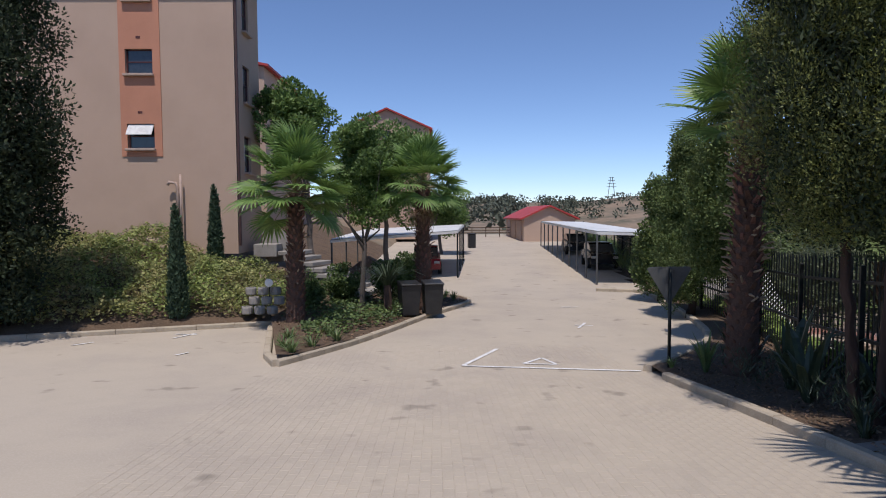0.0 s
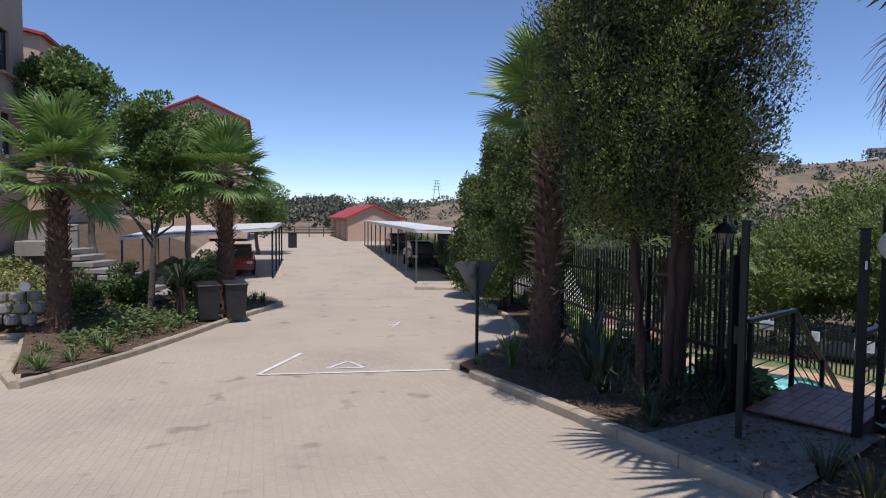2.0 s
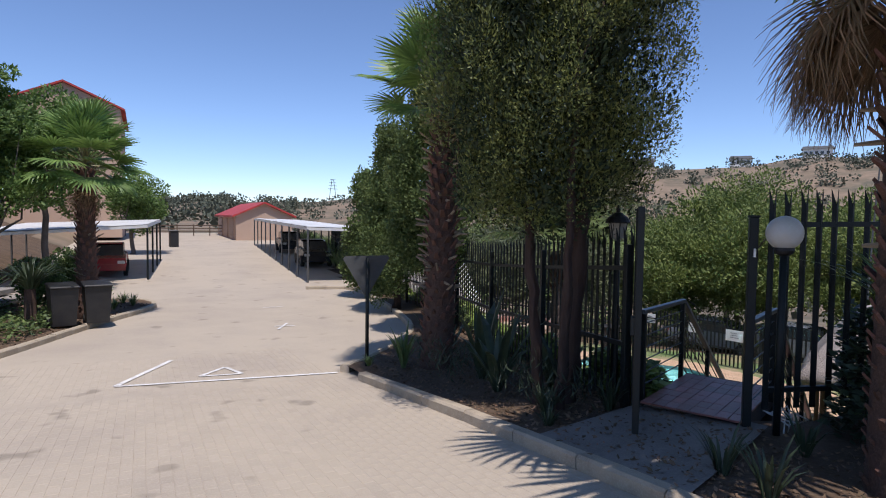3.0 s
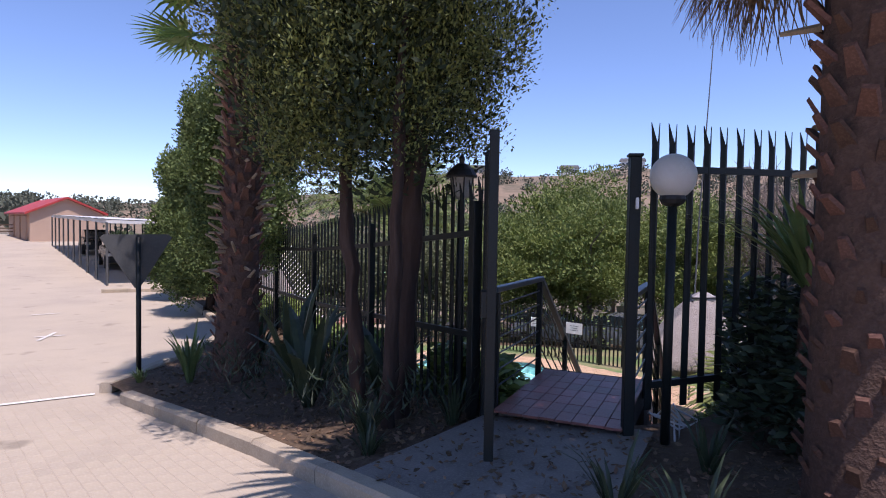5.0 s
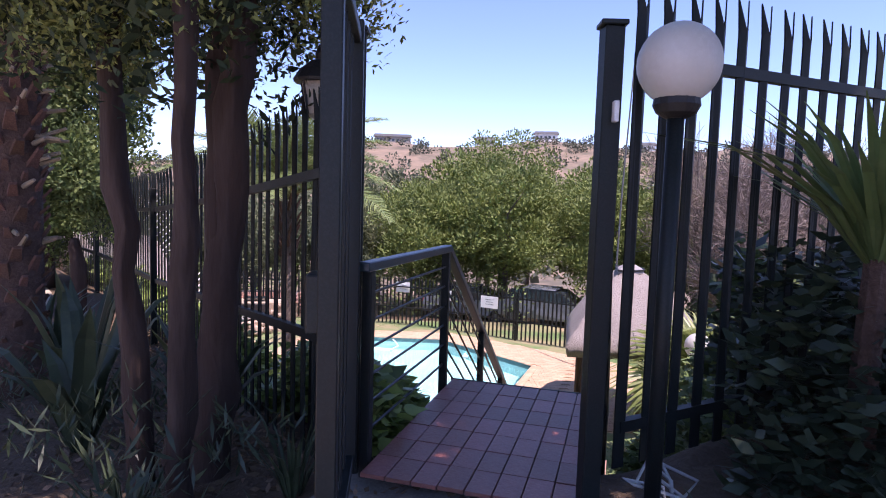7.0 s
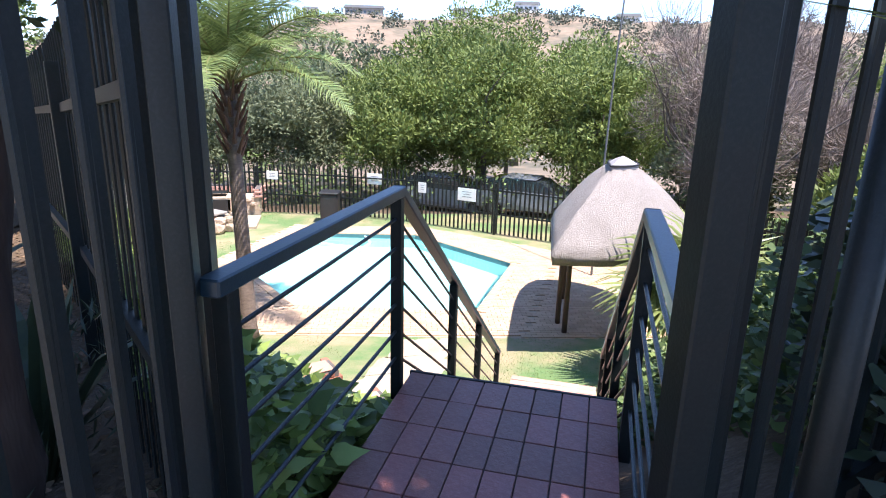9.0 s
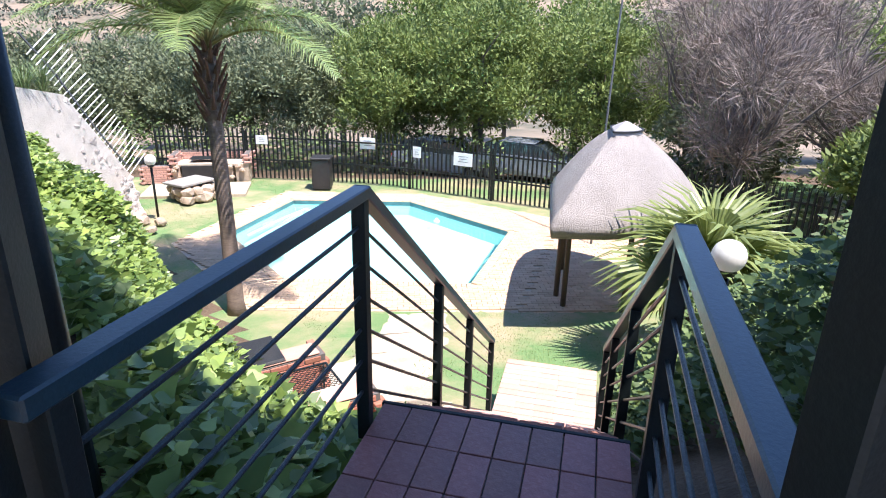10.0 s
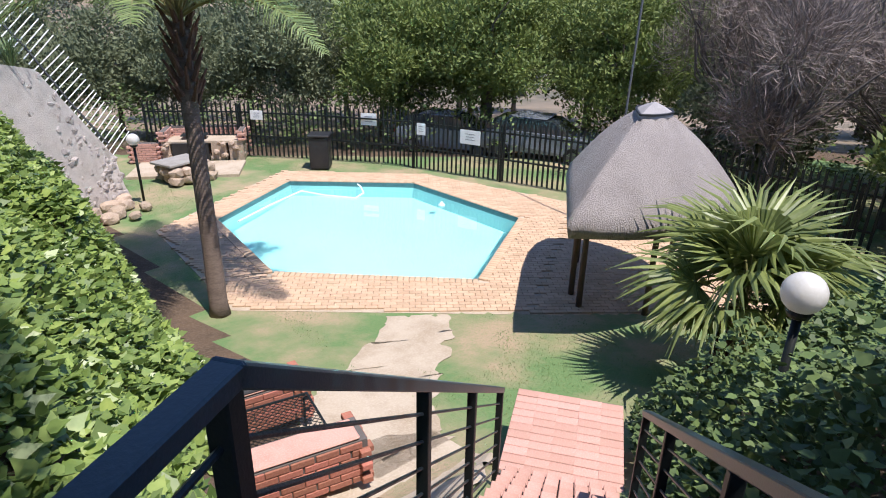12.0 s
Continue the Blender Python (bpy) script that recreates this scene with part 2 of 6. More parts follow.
# scrub green greyed by colour in place of aerial haze
FOL_FAR = mat("hazed_far_bush", (0.085, 0.098, 0.068), (0.065, 0.078, 0.06), (0.11, 0.115, 0.08), 0.9, scale=0.05, fine=0.6, bump=0.0, island=0.3)
HILL = mat("dry_veld_and_scrub", (0.23, 0.17, 0.115), (0.11, 0.10, 0.068), (0.29, 0.215, 0.15), 0.95, scale=0.035, fine=0.25, bump=0.0, stain=0.85)
CARRED = mat("red_car_paint", (0.28, 0.02, 0.025), None, None, 0.25, spec=0.6)
CARDARK = mat("dark_car_paint", (0.02, 0.022, 0.026), None, None, 0.25, spec=0.6)
CARWHITE = mat("grey_car_paint", (0.16, 0.18, 0.21), None, None, 0.25, spec=0.6)
RUBBER = mat("tyre_rubber", (0.012, 0.012, 0.012), None, None, 0.8)
CABLE = mat("pale_cable", (0.5, 0.5, 0.47), None, None, 0.5)
STEP = mat("weathered_step", (0.288, 0.268, 0.240), (0.200, 0.180, 0.160), None, 0.9, scale=2)

water_mat = bpy.data.materials.new("pool_water")
water_mat.use_nodes = True
_n, _l = water_mat.node_tree.nodes, water_mat.node_tree.links
_p = _n["Principled BSDF"]
_p.inputs["Base Color"].default_value = (0.66, 0.94, 0.95, 1)
_p.inputs["Roughness"].default_value, _p.inputs["IOR"].default_value = 0.02, 1.33
_p.inputs["Transmission Weight"].default_value = 1.0
_w, _b = _n.new("ShaderNodeTexNoise"), _n.new("ShaderNodeBump")
_w.inputs["Scale"].default_value, _w.inputs["Detail"].default_value = 2.2, 3
_b.inputs["Strength"].default_value, _b.inputs["Distance"].default_value = 0.25, 0.02
_l.new(_w.outputs["Fac"], _b.inputs["Height"])
_l.new(_b.outputs[0], _p.inputs["Normal"])

# ---- builders ----


class Geo:
    """Collects vertices and faces of one mesh."""

    def __init__(self):
        self.v, self.f = [], []

    def add(self, v, f):
        o = len(self.v)
        self.v.extend(v)
        self.f.extend(tuple(i + o for i in q) for q in f)
        return self

    def box(self, m, sx, sy, sz, c=0.0):
        """A box of that size about m's origin, its edges chamfered by c."""
        hx, hy, hz = sx / 2, sy / 2, sz / 2
        if not c:
            v = [m @ Vector((x, y, z)) for x in (-hx, hx) for y in (-hy, hy) for z in (-hz, hz)]
            f = [(0, 1, 3, 2), (4, 6, 7, 5), (0, 4, 5, 1), (2, 3, 7, 6), (0, 2, 6, 4), (1, 5, 7, 3)]
            return self.add(v, f)
        bm = bmesh.new()
        bmesh.ops.create_cube(bm, size=1, matrix=Matrix.Diagonal((sx, sy, sz, 1)))
        bmesh.ops.bevel(bm, geom=bm.edges[:], offset=c, segments=1, affect="EDGES")
        bm.verts.index_update()
        self.add([m @ v.co for v in bm.verts], [[v.index for v in q.verts] for q in bm.faces])
        bm.free()
        return self

    def tube(self, pts, radii, n=8, cap=True, squash=1.0):
        pts = [Vector(p) for p in pts]
        if not hasattr(radii, "__len__"):
            radii = [radii] * len(pts)
        v, up = [], None
        for i, p in enumerate(pts):
            d = (pts[min(i + 1, len(pts) - 1)] - pts[max(i - 1, 0)]).normalized()
            if up is None:
                up = Vector((1, 0, 0)) if abs(d.x) < 0.9 else Vector((0, 1, 0))
            a = (up - d * up.dot(d)).normalized()
            b, up = d.cross(a), a
            for j in range(n):
                w = 2 * math.pi * (j + 0.5) / n
                v.append(p + (a * math.cos(w) + b * math.sin(w) * squash) * radii[i])
        f = [(i * n + j, i * n + (j + 1) % n, (i + 1) * n + (j + 1) % n, (i + 1) * n + j) for i in range(len(pts) - 1) for j in range(n)]
        if cap:
            f += [tuple(range(n))[::-1], tuple((len(pts) - 1) * n + j for j in range(n))]
        return self.add(v, f)

    def lathe(self, m, profile, n=20):
        v = [m @ Vector((r * math.cos(2 * math.pi * j / n), r * math.sin(2 * math.pi * j / n), z)) for r, z in profile for j in range(n)]
        f = [(i * n + j, i * n + (j + 1) % n, (i + 1) * n + (j + 1) % n, (i + 1) * n + j) for i in range(len(profile) - 1) for j in range(n)]
        f += [tuple(range(n))[::-1], tuple((len(profile) - 1) * n + j for j in range(n))]
        return self.add(v, f)

    def prism(self, poly, z0, z1):
        """A flat polygon raised from z0 to z1."""
        n = len(poly)
        v = [(x, y, z0) for x, y in poly] + [(x, y, z1) for x, y in poly]
        f = [tuple(range(n))[::-1], tuple(range(n, 2 * n))] + [(i, (i + 1) % n, n + (i + 1) % n, n + i) for i in range(n)]
        return self.add(v, f)

    def mesh(self, name):
        me = bpy.data.meshes.new(name)
        me.from_pydata([tuple(p) for p in self.v], [], [tuple(q) for q in self.f])
        me.update()
        return me


def part(name, geo, material, parent=None, label="", smooth=False):
    me = geo.mesh(name) if isinstance(geo, Geo) else geo
    if not me.materials:
        me.materials.append(material)
    if smooth:
        me.polygons.foreach_set("use_smooth", [True] * len(me.polygons))
    ob = new(name, me)
    if parent:
        ob.parent = parent
    if label:
        ob["label"] = label
    return ob


def thing(name, label, category, group="", kind="", at=None):
    ob = new(name)
    ob.empty_display_size = 0.2
    if at is not None:
        ob.matrix_world = at
    return tagged(ob, label, category, group, kind)


def place(x, y, z=0.0, deg=0.0):
    return pose(x, y, z, 0, 0, deg)


T = Matrix.Translation


def quads_mesh(name, v, per):
    """Mesh from an array of leaves, per vertices each, one polygon a leaf."""
    n = len(v) // per
    me = bpy.data.meshes.new(name)
    me.vertices.add(len(v))
    me.vertices.foreach_set("co", np.asarray(v, np.float32).ravel())
    me.loops.add(n * per)
    me.loops.foreach_set("vertex_index", np.arange(n * per, dtype=np.int32))
    me.polygons.add(n)
    me.polygons.foreach_set("loop_start", np.arange(0, n * per, per, dtype=np.int32))
    me.update(calc_edges=True)
    return me


def unit(a):
    return a / np.maximum(np.linalg.norm(a, axis=-1, keepdims=True), 1e-6)


def leaf_verts(p, ax, nrm, length, width, shape="diamond"):
    """Leaves at p along ax, facing nrm."""
    ax = unit(ax)
    side = unit(np.cross(nrm, ax))
    L, W = length[:, None], width[:, None]
    if shape == "ivy":
        prof = ((0, 0), (0.16, 0.42), (0.42, 0.46), (0.55, 0.3), (1, 0), (0.55, -0.3), (0.42, -0.46), (0.16, -0.42))
    elif shape == "spray":
        prof = ((0, 0), (0.35, 0.5), (0.75, 0.34), (1, 0), (0.72, -0.36), (0.3, -0.5))
    else:
        prof = ((0, 0), (0.45, 0.5), (1, 0), (0.45, -0.5))
    up = np.cross(ax, side)
    cols = [p + ax * L * a + side * W * b + up * L * (0.16 * a * a) for a, b in prof]
    return np.stack(cols, 1).reshape(-1, 3), len(prof)


def blob_leaves(blobs, n, size, rng, shape="diamond", shell=0.45, droop=0.0, up=0.3, out=0.8, thin=0.55):
    """Leaves spread over a set of ellipsoids (centre, radii), uneven, densest near their surface."""
    blobs = np.asarray(blobs, float)
    c, r = blobs[:, :3], blobs[:, 3:6]
    w = (r[:, 0] * r[:, 1] + r[:, 0] * r[:, 2] + r[:, 1] * r[:, 2])
    k = rng.choice(len(blobs), n, p=w / w.sum())
    d = unit(rng.normal(size=(n, 3)))
    rad = 1 - shell * rng.random(n) ** 1.6
    rad *= 1 + 0.12 * np.sin(d[:, 0] * 7 + k) * np.sin(d[:, 2] * 6 + 2 * k)
    p = c[k] + d * r[k] * rad[:, None]
    ax = d * out + rng.normal(size=(n, 3)) * 0.7
    ax[:, 2] += up - droop
    nrm = d * 0.6 + rng.normal(size=(n, 3)) * 0.6
    nrm[:, 2] += 0.5
    s = size * (0.6 + 0.8 * rng.random(n))
    return leaf_verts(p, ax, nrm, s, s * thin, shape)


def foliage(name, blobs, n, size, material, seed, parent=None, **kw):
    v, per = blob_leaves(blobs, n, size, np.random.default_rng(seed), **kw)
    return part(name, quads_mesh(name, v, per), material, parent)


def limbs(geo, base, tips, r0, rng, n=6, bend=0.15):
    """Tapered limbs from base to each tip."""
    b = Vector(base)
    for t in tips:
        t = Vector(t)
        mid = b.lerp(t, 0.5) + Vector(rng.normal(size=3)) * bend * (t - b).length
        pts = [b, b.lerp(mid, 0.6), mid, mid.lerp(t, 0.55), t]
        geo.tube(pts, [r0, r0 * 0.8, r0 * 0.6, r0 * 0.4, r0 * 0.12], n)


# ---- the lie of the land ----
RY = [-30, -6, 0, 4, 6.5, 10.4, 14, 18, 22, 30, 45, 60, 90]
RZ = [1.6, 0.78, 0.36, 0.03, -0.21, -0.50, -0.63, -0.73, -0.82, -0.85, -0.55, -0.27, 0.0]
FENCE = [(12.5, 52), (10.6, 36), (8.9, 24), (7.7, 15.5), (6.3, 9.2), (5.40, 5.62), (5.85, 4.62), (7.2, 4.15), (11.6, 2.4), (24, -3)]
KERBL = [(-40, 6.6), (-16, 12.6), (-11.0, 14.4), (-7.5, 15.7), (-5.0, 16.6), (-4.6, 20), (-4.2, 34), (-4.2, 60)]
U, V2 = (0.906, 0.423), (-0.423, 0.906)      # way down the stair, and its left


def road_z(x, y):
    return np.interp(y, RY, RZ)


def off_line(line, x, y):
    """Signed distance from a broken line (positive to the left of its way), as arrays."""
    best = np.full(np.shape(x), 1e9)
    sign = np.ones(np.shape(x))
    for (ax, ay), (bx, by) in zip(line, line[1:]):
        dx, dy = bx - ax, by - ay
        t = np.clip(((x - ax) * dx + (y - ay) * dy) / (dx * dx + dy * dy), 0, 1)
        d = np.hypot(x - ax - t * dx, y - ay - t * dy)
        s = np.sign(dx * (y - ay) - dy * (x - ax))
        near = d < best - 1e-6
        best = np.where(near, d, best)
        sign = np.where(near, s, sign)
    return best * sign


def bumpy(x, y):
    return 0.05 * np.sin(x * 1.3 + 0.7 * y) * np.sin(y * 1.1 - 0.4 * x) + 0.03 * np.sin(2.9 * x) * np.sin(3.3 * y + 1)


def smoothmax(a, b, k=0.25):
    h = np.clip(0.5 + 0.5 * (a - b) / k, 0, 1)
    return b * (1 - h) + a * h + k * h * (1 - h)


def land_z(x, y):
    """Height of the ground."""
    x, y = np.asarray(x, float), np.asarray(y, float)
    z0 = road_z(x, y)
    d = off_line(FENCE, x, y)                       # beyond the fences, towards the pool
    s = 0.735 * x + 0.68 * y
    terr = np.interp(s, [10, 11.5, 17.4, 28.5, 32, 60, 140], [-2.4, -2.45, -3.44, -3.44, -3.9, -7, -12])
    off = (x - 6.86) * V2[0] + (y - 5.66) * V2[1]
    steep = np.interp(off, [-0.6, 0.7, 1.4, 2.0], [0.68, 0.62, 0.9, 1.32])
    bank = np.minimum(z0 + 0.10, 0.1) - steep * np.maximum(d - 0.35, 0) + bumpy(x, y)
    far = np.minimum(z0 + 0.10, 0.1) - 0.45 * np.maximum(d - 0.3, 0) - 2.4 * np.maximum(d - 1.5, 0) + bumpy(x, y)
    w = np.clip((y - 11.0) / 2.5, 0, 1) * (x < 14)
    bank = bank * (1 - w) + far * w
    z = np.where(d > 0, smoothmax(bank, terr), z0)
    left = off_line(KERBL, x, y)
    rise = np.clip((left - 0.25) * 0.36, 0, 2.0)
    z = np.where(left > 0.2, z0 + 0.10 + rise + bumpy(x, y) * np.clip(left, 0, 1), z)
    r = np.hypot(x, y)
    az = np.degrees(np.arctan2(x, y))
    up = np.interp(az, [-180, -60, -8, 0, 15, 30, 42, 60, 75, 110, 180], [0.02, 0.02, 0.012, 0.016, 0.024, 0.045, 0.078, 0.084, 0.075, 0.04, 0.02])
    wig = 1 + 0.06 * np.sin(az * 0.35) + 0.04 * np.sin(az * 1.1 + 2)
    f = np.clip((r - 130) / 330, 0, 1)
    return z + f * f * (3 - 2 * f) * (up * wig * 460 + 2 - z)


def hz(x, y):
    return float(land_z(x, y))

# ---- ground and road ----
POOL = [(13.29, 18.37), (16.49, 19.80), (18.85, 17.00), (18.41, 13.01), (14.83, 11.60), (12.37, 14.84)]
DECKO = [(11.96, 18.75), (17.08, 20.92), (19.9, 17.4), (20.5, 12.6), (14.39, 10.06), (10.99, 14.07)]
DZ = -3.40


def inside(poly, x, y):
    x, y = np.asarray(x, float), np.asarray(y, float)
    c = np.zeros(x.shape, bool)
    for (ax, ay), (bx, by) in zip(poly, poly[1:] + poly[:1]):
        if ay != by:
            c ^= ((ay > y) != (by > y)) & (x < (bx - ax) * (y - ay) / (by - ay) + ax)
    return c


def spread(poly, by):
    cx, cy = np.mean([p[0] for p in poly]), np.mean([p[1] for p in poly])
    return [(x + (x - cx) / math.hypot(x - cx, y - cy) * by, y + (y - cy) / math.hypot(x - cx, y - cy) * by) for x, y in poly]


def grid_mesh(name, xs, ys, zf, keep=None, slot=None):
    X, Y = np.meshgrid(xs, ys)
    Z = zf(X, Y)
    nx, ny = len(xs), len(ys)
    i = np.arange(nx * ny).reshape(ny, nx)
    q = np.stack([i[:-1, :-1], i[:-1, 1:], i[1:, 1:], i[1:, :-1]], -1).reshape(-1, 4)
    cx, cy = X.ravel()[q].mean(1), Y.ravel()[q].mean(1)
    if keep is not None:
        m = keep(cx, cy)
        q, cx, cy = q[m], cx[m], cy[m]
    me = bpy.data.meshes.new(name)
    me.from_pydata(np.stack([X.ravel(), Y.ravel(), Z.ravel()], 1).tolist(), [], q.tolist())
    if slot is not None:
        me.polygons.foreach_set("material_index", slot(cx, cy).astype(np.int32))
    me.polygons.foreach_set("use_smooth", [True] * len(me.polygons))
    me.update()
    return me


def ground_z(x, y):
    z = land_z(x, y)
    d, left = off_line(FENCE, x, y), off_line(KERBL, x, y)
    z = np.where((d <= 0.0) & (left <= 0.25) & (np.hypot(x, y) < 120), z - 0.08, z)
    z = np.where(inside(spread(POOL, 0.5), x, y), -6.0, z)
    return z


def ground_slot(x, y):
    d = off_line(FENCE, x, y)
    s = 0.735 * x + 0.68 * y
    t = np.zeros(x.shape)
    t = np.where((d > 3.0) & (s < 29), 1, t)
    return np.where((np.hypot(x, y) > 75) | (s > 32), 2, t)


near = np.arange(-16, 30.01, 0.33)
gx = np.concatenate([-np.geomspace(2200, 18, 36), near, np.geomspace(31, 2200, 36)])
gy = np.concatenate([-np.geomspace(2200, 9, 30), np.arange(-8, 34.01, 0.33), np.geomspace(35, 2200, 44)])
gm = grid_mesh("ground", gx, gy, ground_z, slot=ground_slot)
for m in (SOIL, LAWN, HILL):
    gm.materials.append(m)
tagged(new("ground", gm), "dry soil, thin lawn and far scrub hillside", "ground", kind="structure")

rm = grid_mesh("road", np.arange(-45, 14, 0.5), np.arange(-25, 78, 0.5), lambda x, y: road_z(x, y),
               keep=lambda x, y: (off_line(FENCE, x, y) < -0.45) & (off_line(KERBL, x, y) < 0.9))
road = tagged(part("road", rm, ROAD), "dusty pinkish-grey block-paved parking road", "road", kind="structure")


def along(line, step):
    """Points every step along a broken line, with their direction."""
    out, left = [], 0.0
    for (ax, ay), (bx, by) in zip(line, line[1:]):
        n = math.hypot(bx - ax, by - ay)
        w = left
        while w < n:
            out.append((ax + (bx - ax) * w / n, ay + (by - ay) * w / n, math.atan2(by - ay, bx - ax)))
            w += step
        left = w - n
    return out


def soften(line, times=2):
    for _ in range(times):
        new_line = [line[0]]
        for a, b in zip(line, line[1:]):
            new_line += [(a[0] * 0.75 + b[0] * 0.25, a[1] * 0.75 + b[1] * 0.25), (a[0] * 0.25 + b[0] * 0.75, a[1] * 0.25 + b[1] * 0.75)]
        line = new_line + [line[-1]]
    return line


def kerb(name, line, label, height=0.13, width=0.16, length=0.98):
    """A run of cast kerb stones, each a piece of its own with a rounded upper edge."""
    own = thing(name, label, "kerb", kind="structure")
    meshes = {}
    pts = along(line, length)
    for a, b in zip(pts, pts[1:]):
        ax, ay, bx, by = a[0], a[1], b[0], b[1]
        n = round(math.hypot(bx - ax, by - ay) - 0.012, 2)
        if n not in meshes:
            g = Geo()
            h, w, c = height + 0.12, width / 2, 0.025
            prof = [(-w, -0.12), (w, -0.12), (w, height - c), (w - c, height), (-w + c, height), (-w, height - c)]
            v = [(sx * n / 2, y, z) for sx in (-1, 1) for y, z in prof]
            m = len(prof)
            g.add(v, [tuple(range(m))[::-1], tuple(range(m, 2 * m))] + [(i, (i + 1) % m, m + (i + 1) % m, m + i) for i in range(m)])
            meshes[n] = g.mesh("kerb_stone")
        za, zb = float(road_z(ax, ay)), float(road_z(bx, by))
        ob = part("kerb_stone", meshes[n], KERB, own)
        ob.matrix_world = T(((ax + bx) / 2, (ay + by) / 2, (za + zb) / 2 + random.uniform(-0.006, 0.006))) @ \
            Matrix.Rotation(math.atan2(by - ay, bx - ax), 4, "Z") @ Matrix.Rotation(-math.atan2(zb - za, n), 4, "Y")
    return own


KR = [(4.05, -6.0), (3.98, 2.0), (3.97, 4.0), (3.95, 6.5), (3.56, 10.4)]
KR2 = [(3.56, 10.4), (4.6, 11.5), (6.3, 13.6), (7.3, 17.5), (7.9, 21.5), (8.3, 24.4), (6.2, 24.8)]
kerb("kerb_right", KR, "weathered sandy concrete kerb along the planting bed")
kerb("kerb_right_back", soften(KR2, 1), "weathered concrete kerb behind the parking bay", length=0.8)
KI = soften([(-3.45, 11.1), (-2.5, 12.9), (-1.5, 15.4), (-0.5, 18.2), (0.7, 20.7), (1.0, 22.0), (0.4, 23.2), (-1.2, 24.0), (-4.2, 24.5)], 2)
kerb("kerb_island", KI, "curved concrete kerb round the palm bed", length=0.7)
kerb("kerb_island_side", [(-3.45, 11.1), (-3.75, 11.5), (-5.0, 16.5)], "concrete kerb on the side of the palm bed")
kerb("kerb_bank", [(-5.0, 16.5), (-7.5, 15.65), (-11.0, 14.35), (-16, 12.55), (-28, 9.5)], "concrete kerb along the planted bank")


def loft(name, a, b, nu, nv, zf, material, label, category):
    """A ground sheet between two broken lines."""
    def even(line):
        q = np.array(line, float)
        t = np.concatenate([[0], np.cumsum(np.hypot(*np.diff(q, axis=0).T))])
        w = np.linspace(0, t[-1], nu)
        return np.stack([np.interp(w, t, q[:, 0]), np.interp(w, t, q[:, 1])], 1)
    A, B = even(a), even(b)
    P = A[:, None] + (B - A)[:, None] * np.linspace(0, 1, nv)[None, :, None]
    Z = zf(P[..., 0], P[..., 1])
    i = np.arange(nu * nv).reshape(nu, nv)
    q = np.stack([i[:-1, :-1], i[1:, :-1], i[1:, 1:], i[:-1, 1:]], -1).reshape(-1, 4)
    me = bpy.data.meshes.new(name)
    me.from_pydata(np.stack([P[..., 0].ravel(), P[..., 1].ravel(), Z.ravel()], 1).tolist(), [], q.tolist())
    me.polygons.foreach_set("use_smooth", [True] * len(me.polygons))
    return tagged(part(name, me, material), label, category, kind="structure")


def path_w(x):
    return np.clip((np.asarray(x, float) - 4.0) / 1.9, 0, 1)


def bed_z(x, y):
    near_path = np.clip(1 - (np.abs(y - 4.75) - 0.5) / 2.0, 0, 1)
    w = path_w(x) * near_path
    return (1 - w) * (road_z(x, y) + 0.10) + w * 0.115 + 0.6 * bumpy(x, y) * (1 - near_path)


loft("bed_right", [(3.60, 10.35), (3.98, 6.5), (4.0, 4.65)], [(7.2, 13.8), (6.2, 8.9), (5.55, 5.5)], 40, 14, bed_z, SOIL, "shaded red-brown planting bed soil", "soil")
loft("bed_right_back", [(3.7, 10.56), (4.6, 11.55), (6.25, 13.6), (7.3, 17.5), (7.9, 21.5), (8.35, 24.4)], [(3.75, 10.5), (7.23, 13.83), (7.9, 15.9), (8.4, 19), (8.8, 22), (9.2, 25.5)], 30, 8, bed_z, SOIL, "planting bed soil beside the fence", "soil")
loft("bed_near", [(4.0, 4.64), (4.05, -6)], [(5.9, 4.75), (12, 2.1)], 30, 14, bed_z, SOIL, "shaded bed soil below the fan palm", "soil")
loft("bed_island", [(-3.5, 11.3), (-5.1, 16.8), (-4.4, 24.4)], KI[2:], 40, 14, lambda x, y: bed_z(x, y) + 0.1 * np.clip((-x - 1.5) * 0.5, 0, 1.5), SOIL, "bark-strewn palm bed soil", "soil")
loft("gate_path", [(3.99, 5.5), (4.03, 3.7)], [(5.52, 5.62), (5.9, 4.45)], 14, 14,
     lambda x, y: (1 - path_w(x)) * (road_z(x, y) + 0.128) + path_w(x) * 0.16, SLAB, "worn concrete path to the pool gate", "path")

# painted lines
lines = Geo()


def stripe(geo, a, b, w):
    (ax, ay), (bx, by) = a, b
    n = math.hypot(bx - ax, by - ay)
    px, py = -(by - ay) / n * w / 2, (bx - ax) / n * w / 2
    m = max(2, int(n / 0.25))
    for i in range(m):
        q = []
        for k2, s in ((i, 1), (i + 1, 1), (i + 1, -1), (i, -1)):
            x, y = ax + (bx - ax) * k2 / m + px * s, ay + (by - ay) * k2 / m + py * s
            q.append((x, y, float(road_z(x, y)) + 0.014))
        geo.add(q, [(0, 3, 2, 1)])


